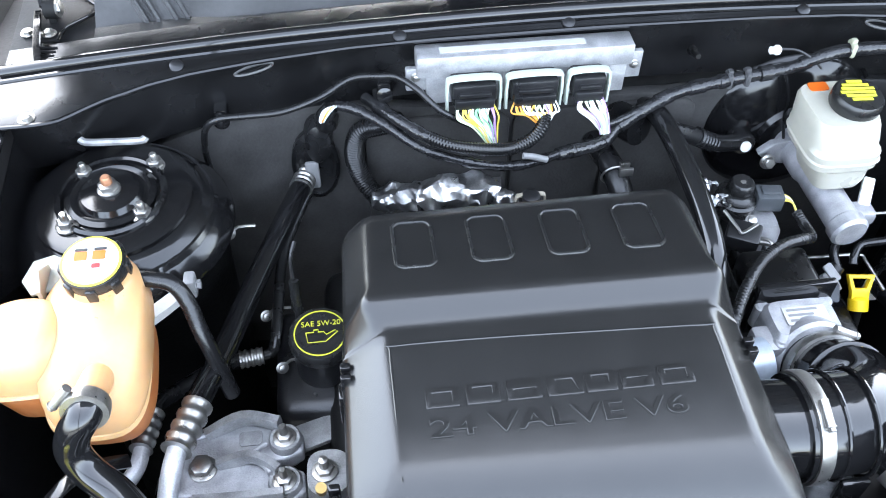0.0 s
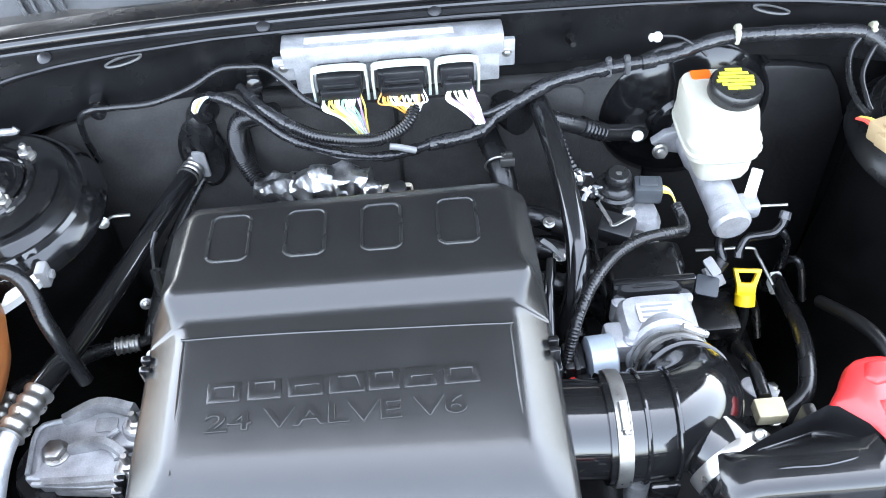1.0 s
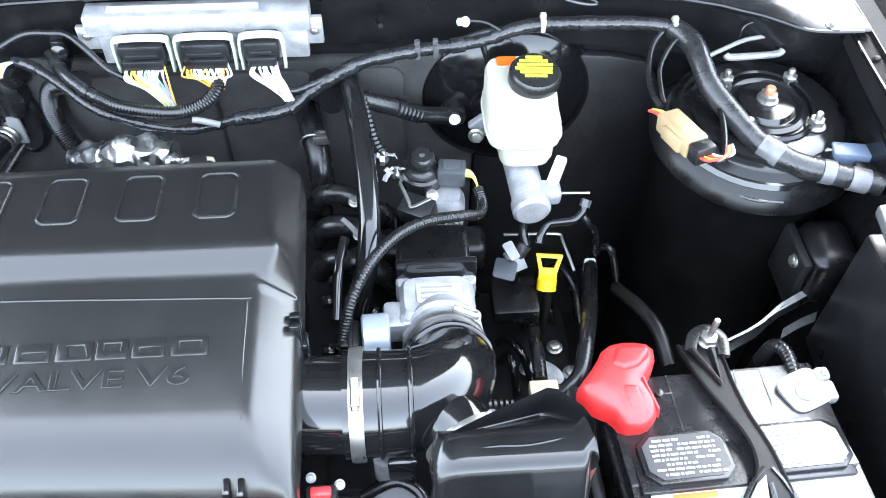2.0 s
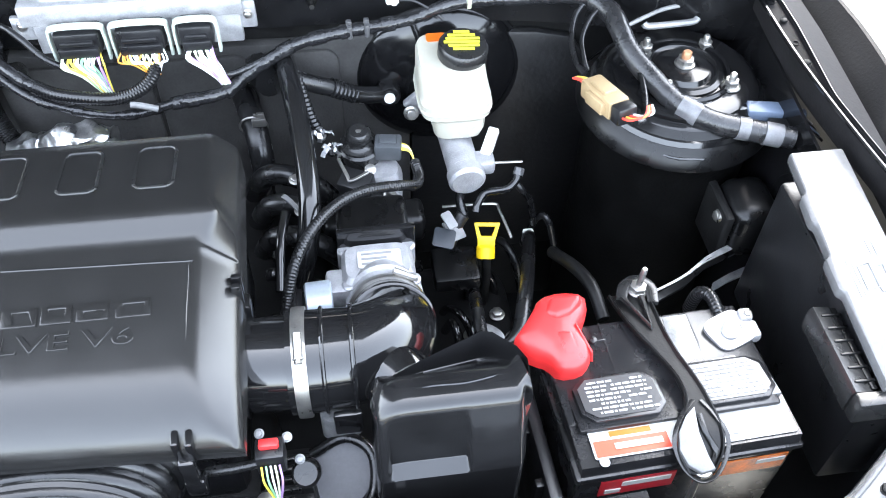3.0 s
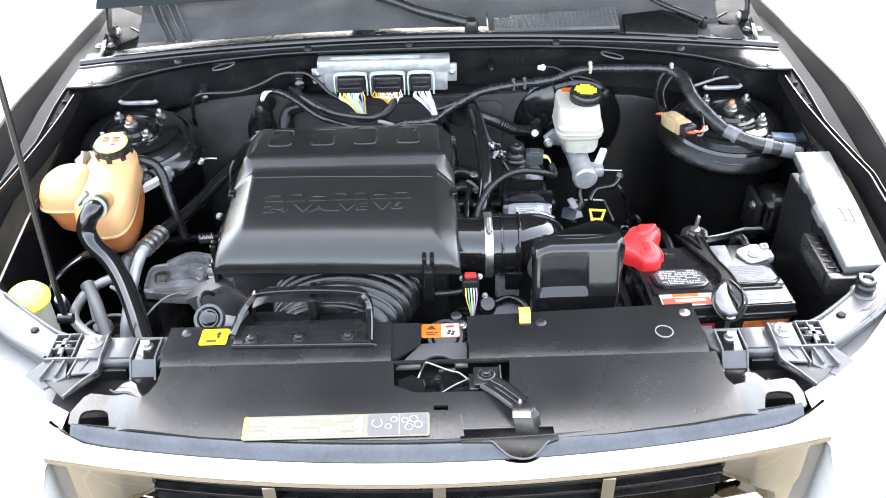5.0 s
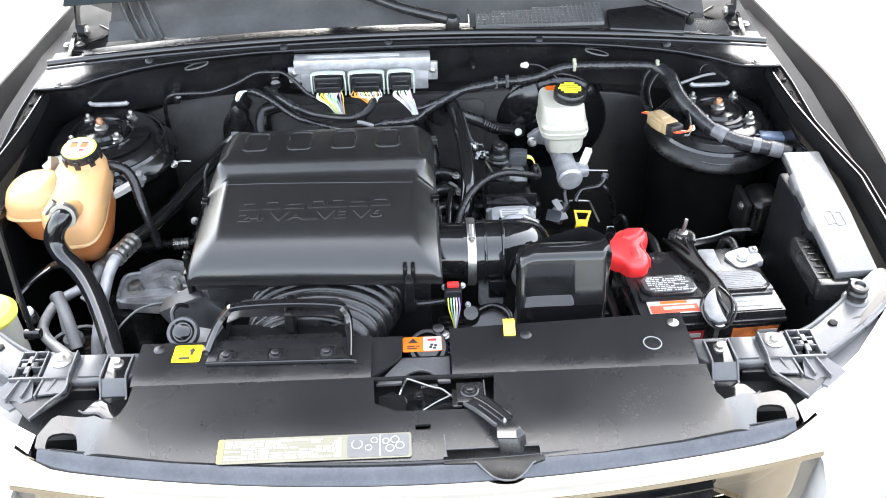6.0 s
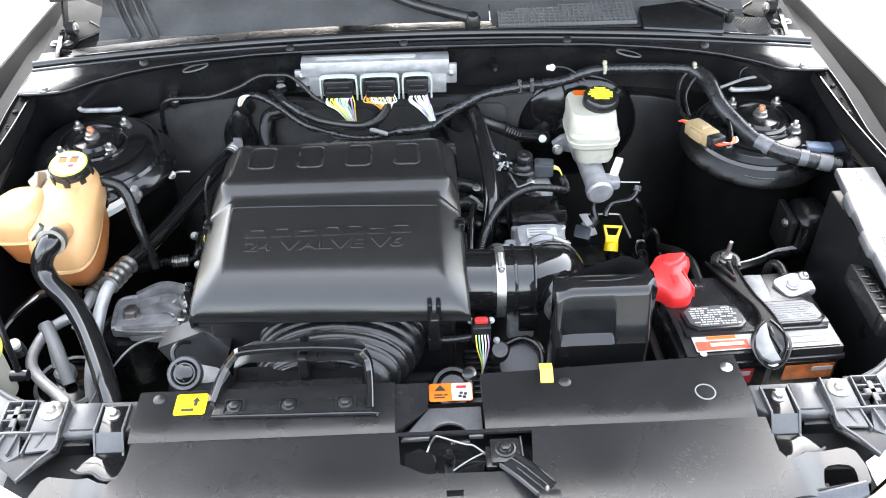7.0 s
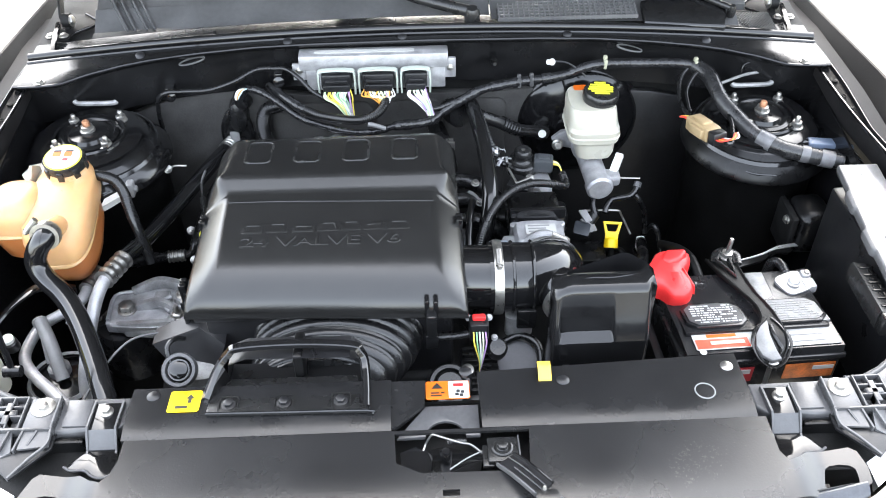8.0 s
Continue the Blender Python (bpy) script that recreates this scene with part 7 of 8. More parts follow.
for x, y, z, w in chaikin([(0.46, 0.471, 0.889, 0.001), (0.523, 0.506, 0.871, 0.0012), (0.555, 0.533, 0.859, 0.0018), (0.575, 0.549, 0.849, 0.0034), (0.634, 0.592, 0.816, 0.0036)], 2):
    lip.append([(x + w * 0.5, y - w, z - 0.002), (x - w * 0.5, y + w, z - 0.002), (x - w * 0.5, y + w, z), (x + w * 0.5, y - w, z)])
part("lip", loft(lip), ALU, shelf, "grey edge for the sky reflected in black paint")

tray = thing("battery_tray", (0.45, 0.35, 0.70), "black plastic battery tray", "tray")
part("base", place(box(-0.014, 0.245, -0.012, 0.19, 0.70, 0.722, 0.004), BM), PLASTIC, tray)
part("left_wall", place(merge(box(-0.022, -0.008, 0.0, 0.19, 0.70, 0.86, 0.004), box(-0.03, -0.02, 0.02, 0.03, 0.70, 0.85, 0.002), box(-0.03, -0.02, 0.08, 0.09, 0.70, 0.85, 0.002)), BM), PLASTIC, tray)

fuse = thing("fuse_box", (0.66, 0.42, 0.78), "black fuse box, sky reflection on its flat lid put in as grey", "fuse box")
# black lid lifted to grey, its sky reflection put into the base colour
LID = surface("fuse_lid", (0.1, 0.1, 0.102), 0.2, vary=0.2, grain=0.05, grain_scale=300, rough_vary=0.04)
lid_z = lambda x, y: 0.115 * (y - 0.29)
lid_out = [(0.632, 0.564), (0.695, 0.565), (0.694, 0.42), (0.688, 0.288), (0.624, 0.284), (0.624, 0.385), (0.619, 0.39), (0.619, 0.425), (0.625, 0.43), (0.626, 0.468), (0.622, 0.473), (0.624, 0.505), (0.630, 0.51)]
part("lid", prism(lid_out[::-1], 0.956, 0.9705, 0.003, slope=lid_z), LID, fuse)
part("body", box(0.630, 0.692, 0.292, 0.556, 0.76, 0.966, 0.006), PLASTIC, fuse)
part("side_tray", merge(loft([[(0.597, y, 0.952), (0.6, y, 0.957), (0.618, y, 0.954), (0.618, y, 0.925), (0.598, y, 0.925)] for y in (0.288, 0.388)]), box(0.598, 0.69, 0.272, 0.288, 0.925, 0.957, 0.003)), SATIN, fuse)
for k in range(6):
    part("tray_tooth", box(0.604, 0.6245, 0.298 + 0.0155 * k, 0.3005 + 0.0155 * k, 0.953, 0.9575, 0.0006), TOWER, fuse)
# solid black filler stands in for the shaded gap between tray and lid
part("tray_slot", box(0.6175, 0.6235, 0.29, 0.386, 0.93, 0.9555, 0.001), TOWER, fuse)
part("latch", merge(box(0.64, 0.652, 0.268, 0.276, 0.945, 0.966, 0.002), box(0.668, 0.684, 0.268, 0.275, 0.946, 0.964, 0.002)), PLASTIC, fuse)
book = [(0.648, 0.385), (0.661, 0.387), (0.661, 0.415), (0.648, 0.413), (0.648, 0.385)]
part("book_mark", merge(tube([(x, y, 0.971 + lid_z(x, y)) for x, y in book], 0.0009, 5, 1), tube([(x + 0.014, y - 0.003, 0.971 + lid_z(x, y - 0.003)) for x, y in book], 0.0009, 5, 1)), GREYINK, fuse, "embossed open book sign")
for x, y0, y1 in ((0.638, 0.375, 0.425), (0.643, 0.38, 0.42), (0.655, 0.535, 0.555), (0.661, 0.533, 0.557), (0.645, 0.3, 0.33), (0.65, 0.298, 0.328), (0.668, 0.425, 0.445), (0.674, 0.423, 0.443)):
    part("text_bar", prism([(x, y0), (x + 0.0022, y0), (x + 0.0022, y1), (x, y1)], 0.9707, 0.9712, 0, slope=lid_z), GREYINK, fuse)
rest = thing("body_bracket", (0.64, 0.61, 0.8), "black bracket below the fuse box", "bracket")
part("shell", box(0.612, 0.675, 0.575, 0.655, 0.8, 0.885, 0.02, 3), TOWER, rest)
part("flange", prism(rounded(0.6, 0.612, 0.58, 0.65, 0.004), 0.8, 0.878, 0.003), DARK, rest)
part("bolt", hexbolt((0.6, 0.6, 0.865), 0.006, 0.006, (-1, 0, 0.3)), STEEL, rest)
bump = thing("bump_stop", (0.634, 0.236, 0.93), "black threaded rubber bump stop on the support", "bump stop")
part("stem", lathe([(0.0145, -0.02), (0.0145, 0.004), (0.0125, 0.007), (0.0125, 0.011), (0.0145, 0.013), (0.0145, 0.017), (0.012, 0.02), (0.012, 0.024), (0.0135, 0.026), (0.0125, 0.029), (0.008, 0.03), (0.006, 0.026), (0, 0.026)], (0.634, 0.236, 0.958), n=28), RUBBER, bump)
part("collar", lathe([(0.0185, -0.004), (0.0185, 0.003), (0.016, 0.005), (0.0, 0.005)], (0.634, 0.236, 0.958), n=28), ARM, bump)

# ---- coolant tank corner ----
tank = thing("coolant_tank", (-0.59, 0.54, 0.84), "translucent amber coolant tank with black cap", "coolant tank")


def sheared(rings, k, y0):
    return [[(x, y, z + k * w * (y - y0)) for x, y, z in ring] for ring, w in rings]


up_main = sheared([(squircle(-0.570, 0.550, 0.050, 0.076, 0.953, 3.2, 40), 1.0), (squircle(-0.567, 0.551, 0.0545, 0.0765, 0.968, 3.2, 40), 0.7), (squircle(-0.567, 0.553, 0.0515, 0.071, 0.984, 3, 40), 0.4), (squircle(-0.562, 0.565, 0.046, 0.058, 0.998, 2.6, 40), 0.2),
                   (squircle(-0.56, 0.585, 0.041, 0.043, 1.006, 2.2, 40), 0.1), (squircle(-0.559, 0.598, 0.033, 0.033, 1.012, 2, 40), 0.0), (squircle(-0.559, 0.598, 0.031, 0.031, 1.02, 2, 40), 0.0)], 0.42, 0.55)
up_left = [squircle(-0.634, 0.549, 0.047, 0.046, 0.957, 3.2, 36), squircle(-0.634, 0.549, 0.046, 0.045, 0.978, 3.2, 36), squircle(-0.632, 0.549, 0.042, 0.041, 0.996, 2.8, 36), squircle(-0.627, 0.55, 0.033, 0.033, 1.006, 2.4, 36), squircle(-0.62, 0.55, 0.018, 0.018, 1.010, 2, 36)]
part("upper_shell", merge(loft(up_main), loft(up_left)), TANK, tank, angle=60)
lo_main = sheared([(squircle(-0.565, 0.545, 0.024, 0.036, 0.865, 2.6, 40), 0.2), (squircle(-0.565, 0.547, 0.036, 0.052, 0.885, 2.8, 40), 0.4), (squircle(-0.566, 0.549, 0.047, 0.068, 0.92, 3, 40), 0.8), (squircle(-0.570, 0.550, 0.048, 0.074, 0.952, 3.2, 40), 1.0)], 0.42, 0.55)
lo_left = [squircle(-0.615, 0.549, 0.03, 0.034, 0.905, 3.2, 36), squircle(-0.622, 0.549, 0.038, 0.041, 0.915, 3.2, 36), squircle(-0.633, 0.549, 0.045, 0.044, 0.956, 3.2, 36)]
part("lower_shell", merge(loft(lo_main), loft(lo_left)), COOLANT, tank, "orange lower half filled with coolant", angle=60)
part("seam_flange", merge(loft(sheared([(squircle(-0.570, 0.550, g - 0.0265, g, z, 3.2, 40), 1) for g, z in ((0.0775, 0.951), (0.0792, 0.954), (0.0775, 0.957))], 0.42, 0.55)),
                           loft([squircle(-0.634, 0.549, g, g - 0.001, z, 3.2, 36) for g, z in ((0.0485, 0.955), (0.0505, 0.958), (0.0485, 0.961))])), TANK, tank)
ccap = part("cap", lathe([(0.028, 0), (0.03, 0.002), (0.0308, 0.016), (0.0295, 0.021), (0.027, 0.022), (0.0, 0.022)], (-0.559, 0.598, 1.016), (0.0, -0.15, 1), 40), SATIN, tank, "black cap with a yellow warning disc")
for a in range(8):
    c, s = math.cos(a * math.pi / 4), math.sin(a * math.pi / 4)
    part("grip", place(box(-0.005, 0.005, -0.003, 0.003, 0.0, 0.017, 0.0015), Matrix.Translation((-0.559, 0.598, 1.016)) @ pose(0, 0, 0, 8.5) @ Matrix.Translation((0.030 * c, 0.030 * s, 0)) @ pose(0, 0, 0, 0, 0, 45 * a + 90)), SATIN, ccap)
CM = Matrix.Translation((-0.559, 0.598, 1.016)) @ pose(0, 0, 0, 8.5) @ Matrix.Translation((0, 0, 0.0222))
part("yellow_rim", place(lathe([(0.0285, 0), (0.0285, 0.0005), (0, 0.0005)], (0, 0, 0), n=36), CM), LIME, ccap)
part("disc", place(lathe([(0.026, 0), (0.026, 0.0005), (0, 0.0005)], (0, 0, 0.0006), n=36), CM), PAPER, ccap)
for x, y, w, h, mt in ((-0.01, 0.006, 0.012, 0.01, ORANGE), (0.007, 0.006, 0.012, 0.01, ORANGE), (-0.01, 0.013, 0.012, 0.003, INK), (0.008, 0.013, 0.012, 0.003, INK), (-0.013, -0.006, 0.008, 0.005, GREYINK), (0.005, -0.006, 0.008, 0.005, RED), (-0.009, -0.013, 0.006, 0.003, GREYINK)):
    part("print", place(prism(rounded(x - w / 2, x + w / 2, y - h / 2, y + h / 2, 0.001, 2), 0.0012, 0.0016, 0), CM), mt, ccap)
part("mount_ear", merge(prism([(-0.632, 0.602), (-0.645, 0.622), (-0.638, 0.648), (-0.618, 0.655), (-0.598, 0.642), (-0.602, 0.61)], 0.985, 0.989, 0.0015), loft([[(-0.622, y, z0), (-0.618, y, z0), (-0.618, y, z1), (-0.622, y, z1)] for y, z0, z1 in ((0.595, 0.985, 1.0), (0.61, 0.985, 1.014), (0.635, 0.987, 0.996))])), milky("clear_plastic", (0.34, 0.34, 0.3), 0.3, 0.2), tank, "pale translucent mounting ear")
part("outlet", tube([(-0.555, 0.5, 0.982), (-0.554, 0.47, 0.997), (-0.553, 0.452, 1.002)], 0.015, 18, 3), TANK, tank)
part("side_arm", loft([[(x, y - 0.011, z - 0.006), (x + 0.003, y + 0.011, z - 0.004), (x + 0.003, y + 0.011, z + 0.006), (x, y - 0.011, z + 0.004)] for x, y, z in ((-0.53, 0.606, 0.934), (-0.512, 0.618, 0.938), (-0.49, 0.634, 0.944))]), surface("pale_arm_plastic", (0.45, 0.45, 0.43), 0.4, vary=0.1), tank)
part("side_lug", merge(box(-0.494, -0.482, 0.626, 0.645, 0.932, 0.958, 0.003), hexbolt((-0.483, 0.635, 0.945), 0.005, 0.006, (1, 0.1, 0))), GREYPL, tank)

rad = thing("radiator_hose", (-0.5, 0.36, 0.88), "thick glossy black radiator hose with steel clamp", "hose")
part("hose", tube([(-0.554, 0.468, 0.998), (-0.555, 0.45, 1.0), (-0.567, 0.442, 0.985), (-0.573, 0.436, 0.965), (-0.563, 0.425, 0.946), (-0.537, 0.405, 0.931), (-0.51, 0.37, 0.919), (-0.482, 0.32, 0.906), (-0.456, 0.265, 0.892), (-0.435, 0.21, 0.87)], 0.0155, 18, 6), GLOSS, rad)
k = clamp(rad, (-0.5545, 0.456, 1.0), (0.02, -1, 0.25), 0.019, 0.014, 2.4)
vent = thing("overflow_hose", (-0.49, 0.6, 0.9), "thin black overflow hose on the coolant tank", "hose")
part("hose", tube([(-0.535, 0.604, 0.996), (-0.515, 0.604, 0.995), (-0.495, 0.602, 0.986), (-0.483, 0.592, 0.968), (-0.475, 0.575, 0.945), (-0.466, 0.562, 0.915), (-0.455, 0.55, 0.86)], 0.0085, 12, 6), RUBBER, vent)

ac = thing("air_conditioning_line", (-0.45, 0.65, 0.85), "black rubber and silver air conditioning line", "pipe")
part("hose", tube([(-0.375, 0.86, 0.868), (-0.392, 0.81, 0.872), (-0.415, 0.745, 0.872), (-0.441, 0.67, 0.872), (-0.464, 0.585, 0.884), (-0.484, 0.512, 0.901)], 0.0132, 16, 5), GLOSS, ac)


def crimp(parent, a, b, r):
    """Ribbed metal ferrule between two places."""
    a, b = Vector(a), Vector(b)
    L = (b - a).length
    prof = []
    for i in range(17):
        f = i / 16
        prof.append((r * (1.0 if i % 4 in (0, 1) else 0.86), L * f))
    prof = [(r * 0.8, 0)] + prof + [(r * 0.8, L)]
    return part("ferrule", lathe(prof, a, b - a, 20), STEEL, parent, "ribbed silver ferrule")


crimp(ac, (-0.378, 0.852, 0.868), (-0.368, 0.882, 0.867), 0.0155)
crimp(ac, (-0.482, 0.514, 0.9), (-0.498, 0.461, 0.905), 0.0158)
part("metal_pipe", tube([(-0.497, 0.465, 0.904), (-0.502, 0.442, 0.9), (-0.507, 0.415, 0.886), (-0.513, 0.38, 0.858), (-0.52, 0.345, 0.815), (-0.524, 0.33, 0.76)], 0.0098, 14, 6), ALU, ac)
part("upper_pipe", tube([(-0.366, 0.89, 0.867), (-0.362, 0.905, 0.87), (-0.35, 0.92, 0.875)], 0.009, 12, 3), STEEL, ac)
ac2 = thing("air_conditioning_line", (-0.5, 0.58, 0.8), "thin black line with ribbed ferrule", "pipe")
part("hose", tube([(-0.463, 0.648, 0.785), (-0.49, 0.63, 0.797), (-0.52, 0.59, 0.82), (-0.536, 0.56, 0.842), (-0.541, 0.54, 0.85)], 0.0095, 14, 5), RUBBER, ac2)
crimp(ac2, (-0.54, 0.542, 0.85), (-0.547, 0.496, 0.855), 0.0125)
crimp(ac2, (-0.463, 0.648, 0.785), (-0.435, 0.652, 0.784), 0.0115)
part("metal_pipe", tube([(-0.546, 0.5, 0.854), (-0.55, 0.478, 0.851), (-0.562, 0.463, 0.846), (-0.585, 0.452, 0.84), (-0.606, 0.44, 0.833), (-0.616, 0.415, 0.828), (-0.612, 0.375, 0.832), (-0.585, 0.335, 0.84), (-0.54, 0.29, 0.85), (-0.5, 0.25, 0.85)], 0.0086, 14, 6), ALU, ac2)
part("rigid_line", tube([(-0.437, 0.652, 0.784), (-0.424, 0.654, 0.788), (-0.418, 0.665, 0.8), (-0.414, 0.72, 0.806), (-0.408, 0.79, 0.81), (-0.385, 0.85, 0.825), (-0.365, 0.885, 0.84)], 0.007, 12, 5), SATIN, ac2)
grom = thing("firewall_grommet", (-0.35, 0.89, 0.86), "black rubber firewall grommet with wiring boot", "grommet")
part("plate", place(merge(lathe([(0.05, 0), (0.05, 0.008), (0.042, 0.012), (0.034, 0.008), (0.0, 0.008)], (0, 0, 0), n=32), lathe([(0.03, 0), (0.026, 0.022), (0.018, 0.026), (0, 0.026)], (0.012, 0.04, 0), n=24)), Matrix.Translation((-0.356, 0.886, 0.882)) @ pose(0, 0, 0, 90) @ Matrix.Diagonal((0.62, 1.15, 1, 1))), RUBBER, grom)
part("boot", tube([(-0.335, 0.9, 0.95), (-0.335, 0.872, 0.957), (-0.338, 0.86, 0.975), (-0.328, 0.86, 0.99)], 0.016, 14, 5, end_r=0.009), RUBBER, grom)
part("plate_tab", box(-0.37, -0.352, 0.868, 0.8745, 0.85, 0.895, 0.003), GREYPL, grom)
for i in range(4):
    part("wire", tube([(-0.34, 0.855, 0.968), (-0.342 + 0.002 * i, 0.848, 0.982), (-0.335 + 0.003 * i, 0.85, 0.995), (-0.318, 0.86, 0.993)], 0.0014, 6, 4), WIRE[(1, 1, 2, 7)[i]], grom)
loom("wiring_conduit", [(-0.245, 0.85, 0.968), (-0.27, 0.862, 0.955), (-0.295, 0.87, 0.94), (-0.305, 0.868, 0.91), (-0.3, 0.86, 0.88), (-0.285, 0.845, 0.858), (-0.262, 0.828, 0.848)], 0.013, "ribbed black conduit dropping to the engine", ribs=0.002, mat=RUBBER)
foil = thing("foil_loom", (-0.19, 0.79, 0.87), "crumpled silver foil wrapped wiring", "foil wrap")


def crumpled(pts, r):
    bm = tube(pts, r, 26, 12)
    for v in bm.verts:
        v.co += noise.noise_vector(v.co * 60) * 0.006 + noise.noise_vector(v.co * 150) * 0.0014
    return bm


part("wrap", crumpled([(-0.275, 0.826, 0.862), (-0.25, 0.808, 0.88), (-0.22, 0.79, 0.895)], 0.018), FOIL, foil, angle=15)
part("wrap", crumpled([(-0.216, 0.788, 0.897), (-0.195, 0.778, 0.912), (-0.165, 0.768, 0.92), (-0.135, 0.76, 0.919)], 0.022), FOIL, foil, angle=15)
part("wrap", crumpled([(-0.142, 0.756, 0.914), (-0.13, 0.75, 0.916), (-0.112, 0.744, 0.914)], 0.0135), FOIL, foil, angle=15)
part("tie", tube([(-0.219, 0.789, 0.886), (-0.217, 0.787, 0.887), (-0.215, 0.785, 0.888)], 0.0185, 16, 2), RUBBER, foil)
coil = thing("ignition_plug", (-0.1, 0.74, 0.9), "black plug with pale clip behind the cover", "plug")
part("plug_body", merge(box(-0.114, -0.086, 0.726, 0.752, 0.9, 0.93, 0.006), lathe([(0.011, 0), (0.011, 0.006), (0.008, 0.008), (0, 0.008)], (-0.1, 0.738, 0.929), n=18)), PLASTIC, coil)
part("clip", strap([(-0.117, 0.745, 0.91), (-0.117, 0.74, 0.93), (-0.112, 0.74, 0.934), (-0.088, 0.74, 0.934), (-0.083, 0.74, 0.93), (-0.083, 0.74, 0.91)], 0.006, 0.0025, 3), surface("pale_tan", (0.3, 0.27, 0.21), 0.5), coil)
solo("fuel_line", tube([(-0.08, 0.735, 0.908), (-0.06, 0.73, 0.91), (-0.03, 0.725, 0.908), (0.0, 0.72, 0.9)], 0.0055, 10, 4), STEEL, "thin silver fuel line behind the cover", "pipe")

mount = thing("engine_mount", (-0.46, 0.49, 0.78), "grey cast aluminium engine mount with bolts", "engine mount")
arm1 = [(-0.522, 0.462), (-0.52, 0.528), (-0.488, 0.536), (-0.46, 0.55), (-0.42, 0.546), (-0.402, 0.535), (-0.386, 0.522), (-0.386, 0.5), (-0.406, 0.492), (-0.44, 0.492), (-0.404, 0.484), (-0.385, 0.476), (-0.384, 0.452), (-0.4, 0.441), (-0.44, 0.444), (-0.49, 0.45), (-0.495, 0.458)]
part("casting", prism(arm1, 0.79, 0.812, 0.004, 3), ALU, mount)
part("upper_web", strap([(-0.49, 0.53, 0.812), (-0.45, 0.542, 0.822), (-0.41, 0.53, 0.824)], 0.012, 0.018, 5), GREYALU, mount)
part("middle_web", strap([(-0.475, 0.492, 0.812), (-0.445, 0.494, 0.822), (-0.428, 0.487, 0.824), (-0.412, 0.474, 0.822)], 0.01, 0.018, 5), GREYALU, mount)
part("lower_web", strap([(-0.5, 0.456, 0.808), (-0.45, 0.45, 0.816), (-0.405, 0.448, 0.82)], 0.01, 0.018, 5), GREYALU, mount)
for name, path in (("edge_rib", [(-0.517, 0.466, 0.815), (-0.518, 0.52, 0.815), (-0.488, 0.531, 0.815), (-0.46, 0.545, 0.818), (-0.425, 0.54, 0.82)]), ("fork_rib", [(-0.475, 0.496, 0.815), (-0.446, 0.497, 0.819), (-0.424, 0.508, 0.822)]), ("fork_rib", [(-0.448, 0.494, 0.819), (-0.43, 0.486, 0.821), (-0.42, 0.472, 0.822)]), ("edge_rib", [(-0.51, 0.455, 0.814), (-0.45, 0.447, 0.816), (-0.415, 0.445, 0.818)])):
    part(name, tube(path, 0.0032, 8, 4), ALU, mount)
part("casting_pad", prism(rounded(-0.455, -0.43, 0.512, 0.53, 0.004, 3), 0.812, 0.8145, 0.0008), GREYALU, mount)
part("main_bolt", hexbolt((-0.492, 0.49, 0.812), 0.011, 0.014, washer=1.4), STEEL, mount)
for x, y in ((-0.405, 0.514), (-0.405, 0.463)):
    pad = part("boss", lathe([(0.018, -0.02), (0.018, 0.012), (0.016, 0.015), (0, 0.015)], (x, y, 0.806), n=24), GREYALU, mount)
    part("stud_nut", merge(hexbolt((x, y, 0.82), 0.0085, 0.01), lathe([(0.0045, 0), (0.0045, 0.014), (0.003, 0.016), (0, 0.016)], (x, y, 0.828), n=12)), STEEL, pad)
part("rubber_block", lathe([(0.05, -0.09), (0.05, -0.01), (0.045, 0), (0, 0)], (-0.5, 0.49, 0.788), n=28), RUBBER, mount)
ped = thing("mount_pedestal", (-0.35, 0.47, 0.7), "grey cast pedestal with a brass stud", "pedestal")
part("casting", loft([squircle(-0.352, 0.47, 0.034, 0.04, 0.68, 3, 24), squircle(-0.355, 0.47, 0.03, 0.034, 0.79, 3, 24), squircle(-0.36, 0.468, 0.022, 0.026, 0.82, 3, 24)]), GREYALU, ped)
part("stud", merge(hexbolt((-0.363, 0.468, 0.822), 0.009, 0.01), lathe([(0.005, 0), (0.005, 0.016), (0, 0.018)], (-0.363, 0.468, 0.83), n=12)), STEEL, ped)
part("brass_sleeve", lathe([(0.006, -0.03), (0.006, 0.0), (0, 0)], (-0.367, 0.445, 0.83), (0, -0.2, 1), 14), surface("brass", (0.6, 0.42, 0.16), 0.35, metal=0.8), ped)

valve_cover = thing("valve_cover", (-0.36, 0.62, 0.7), "black valve cover with screw oil filler", "valve cover")
part("body", box(-0.42, -0.2, 0.56, 0.72, 0.68, 0.79, 0.02, 3), PLASTIC, valve_cover)
part("neck", lathe([(0.034, -0.05), (0.034, 0.0), (0.032, 0.01)], (-0.36, 0.622, 0.83), (0, -0.1, 1), 28), PLASTIC, valve_cover)
oil = part("oil_cap", lathe([(0.036, 0), (0.037, 0.003), (0.037, 0.014), (0.034, 0.018), (0.0, 0.018)], (-0.36, 0.622, 0.842), (0, -0.1, 1), 32), SATIN, valve_cover, "black oil cap with yellow print")
OM = Matrix.Translation((-0.36, 0.622, 0.842)) @ pose(0, 0, 0, 5.7) @ Matrix.Translation((0, 0, 0.0183))
part("yellow_ring", place(lathe([(0.0285, 0), (0.03, 0), (0.03, 0.0006), (0.0285, 0.0006)], (0, 0, 0), n=40, ring=True), OM), LIME, oil)
part("cap_words", place(lettering("SAE 5W-20", 0.0095, Matrix.Translation((-0.0215, 0.0095, 0.0004)), 0.0003), OM), LIME, oil)
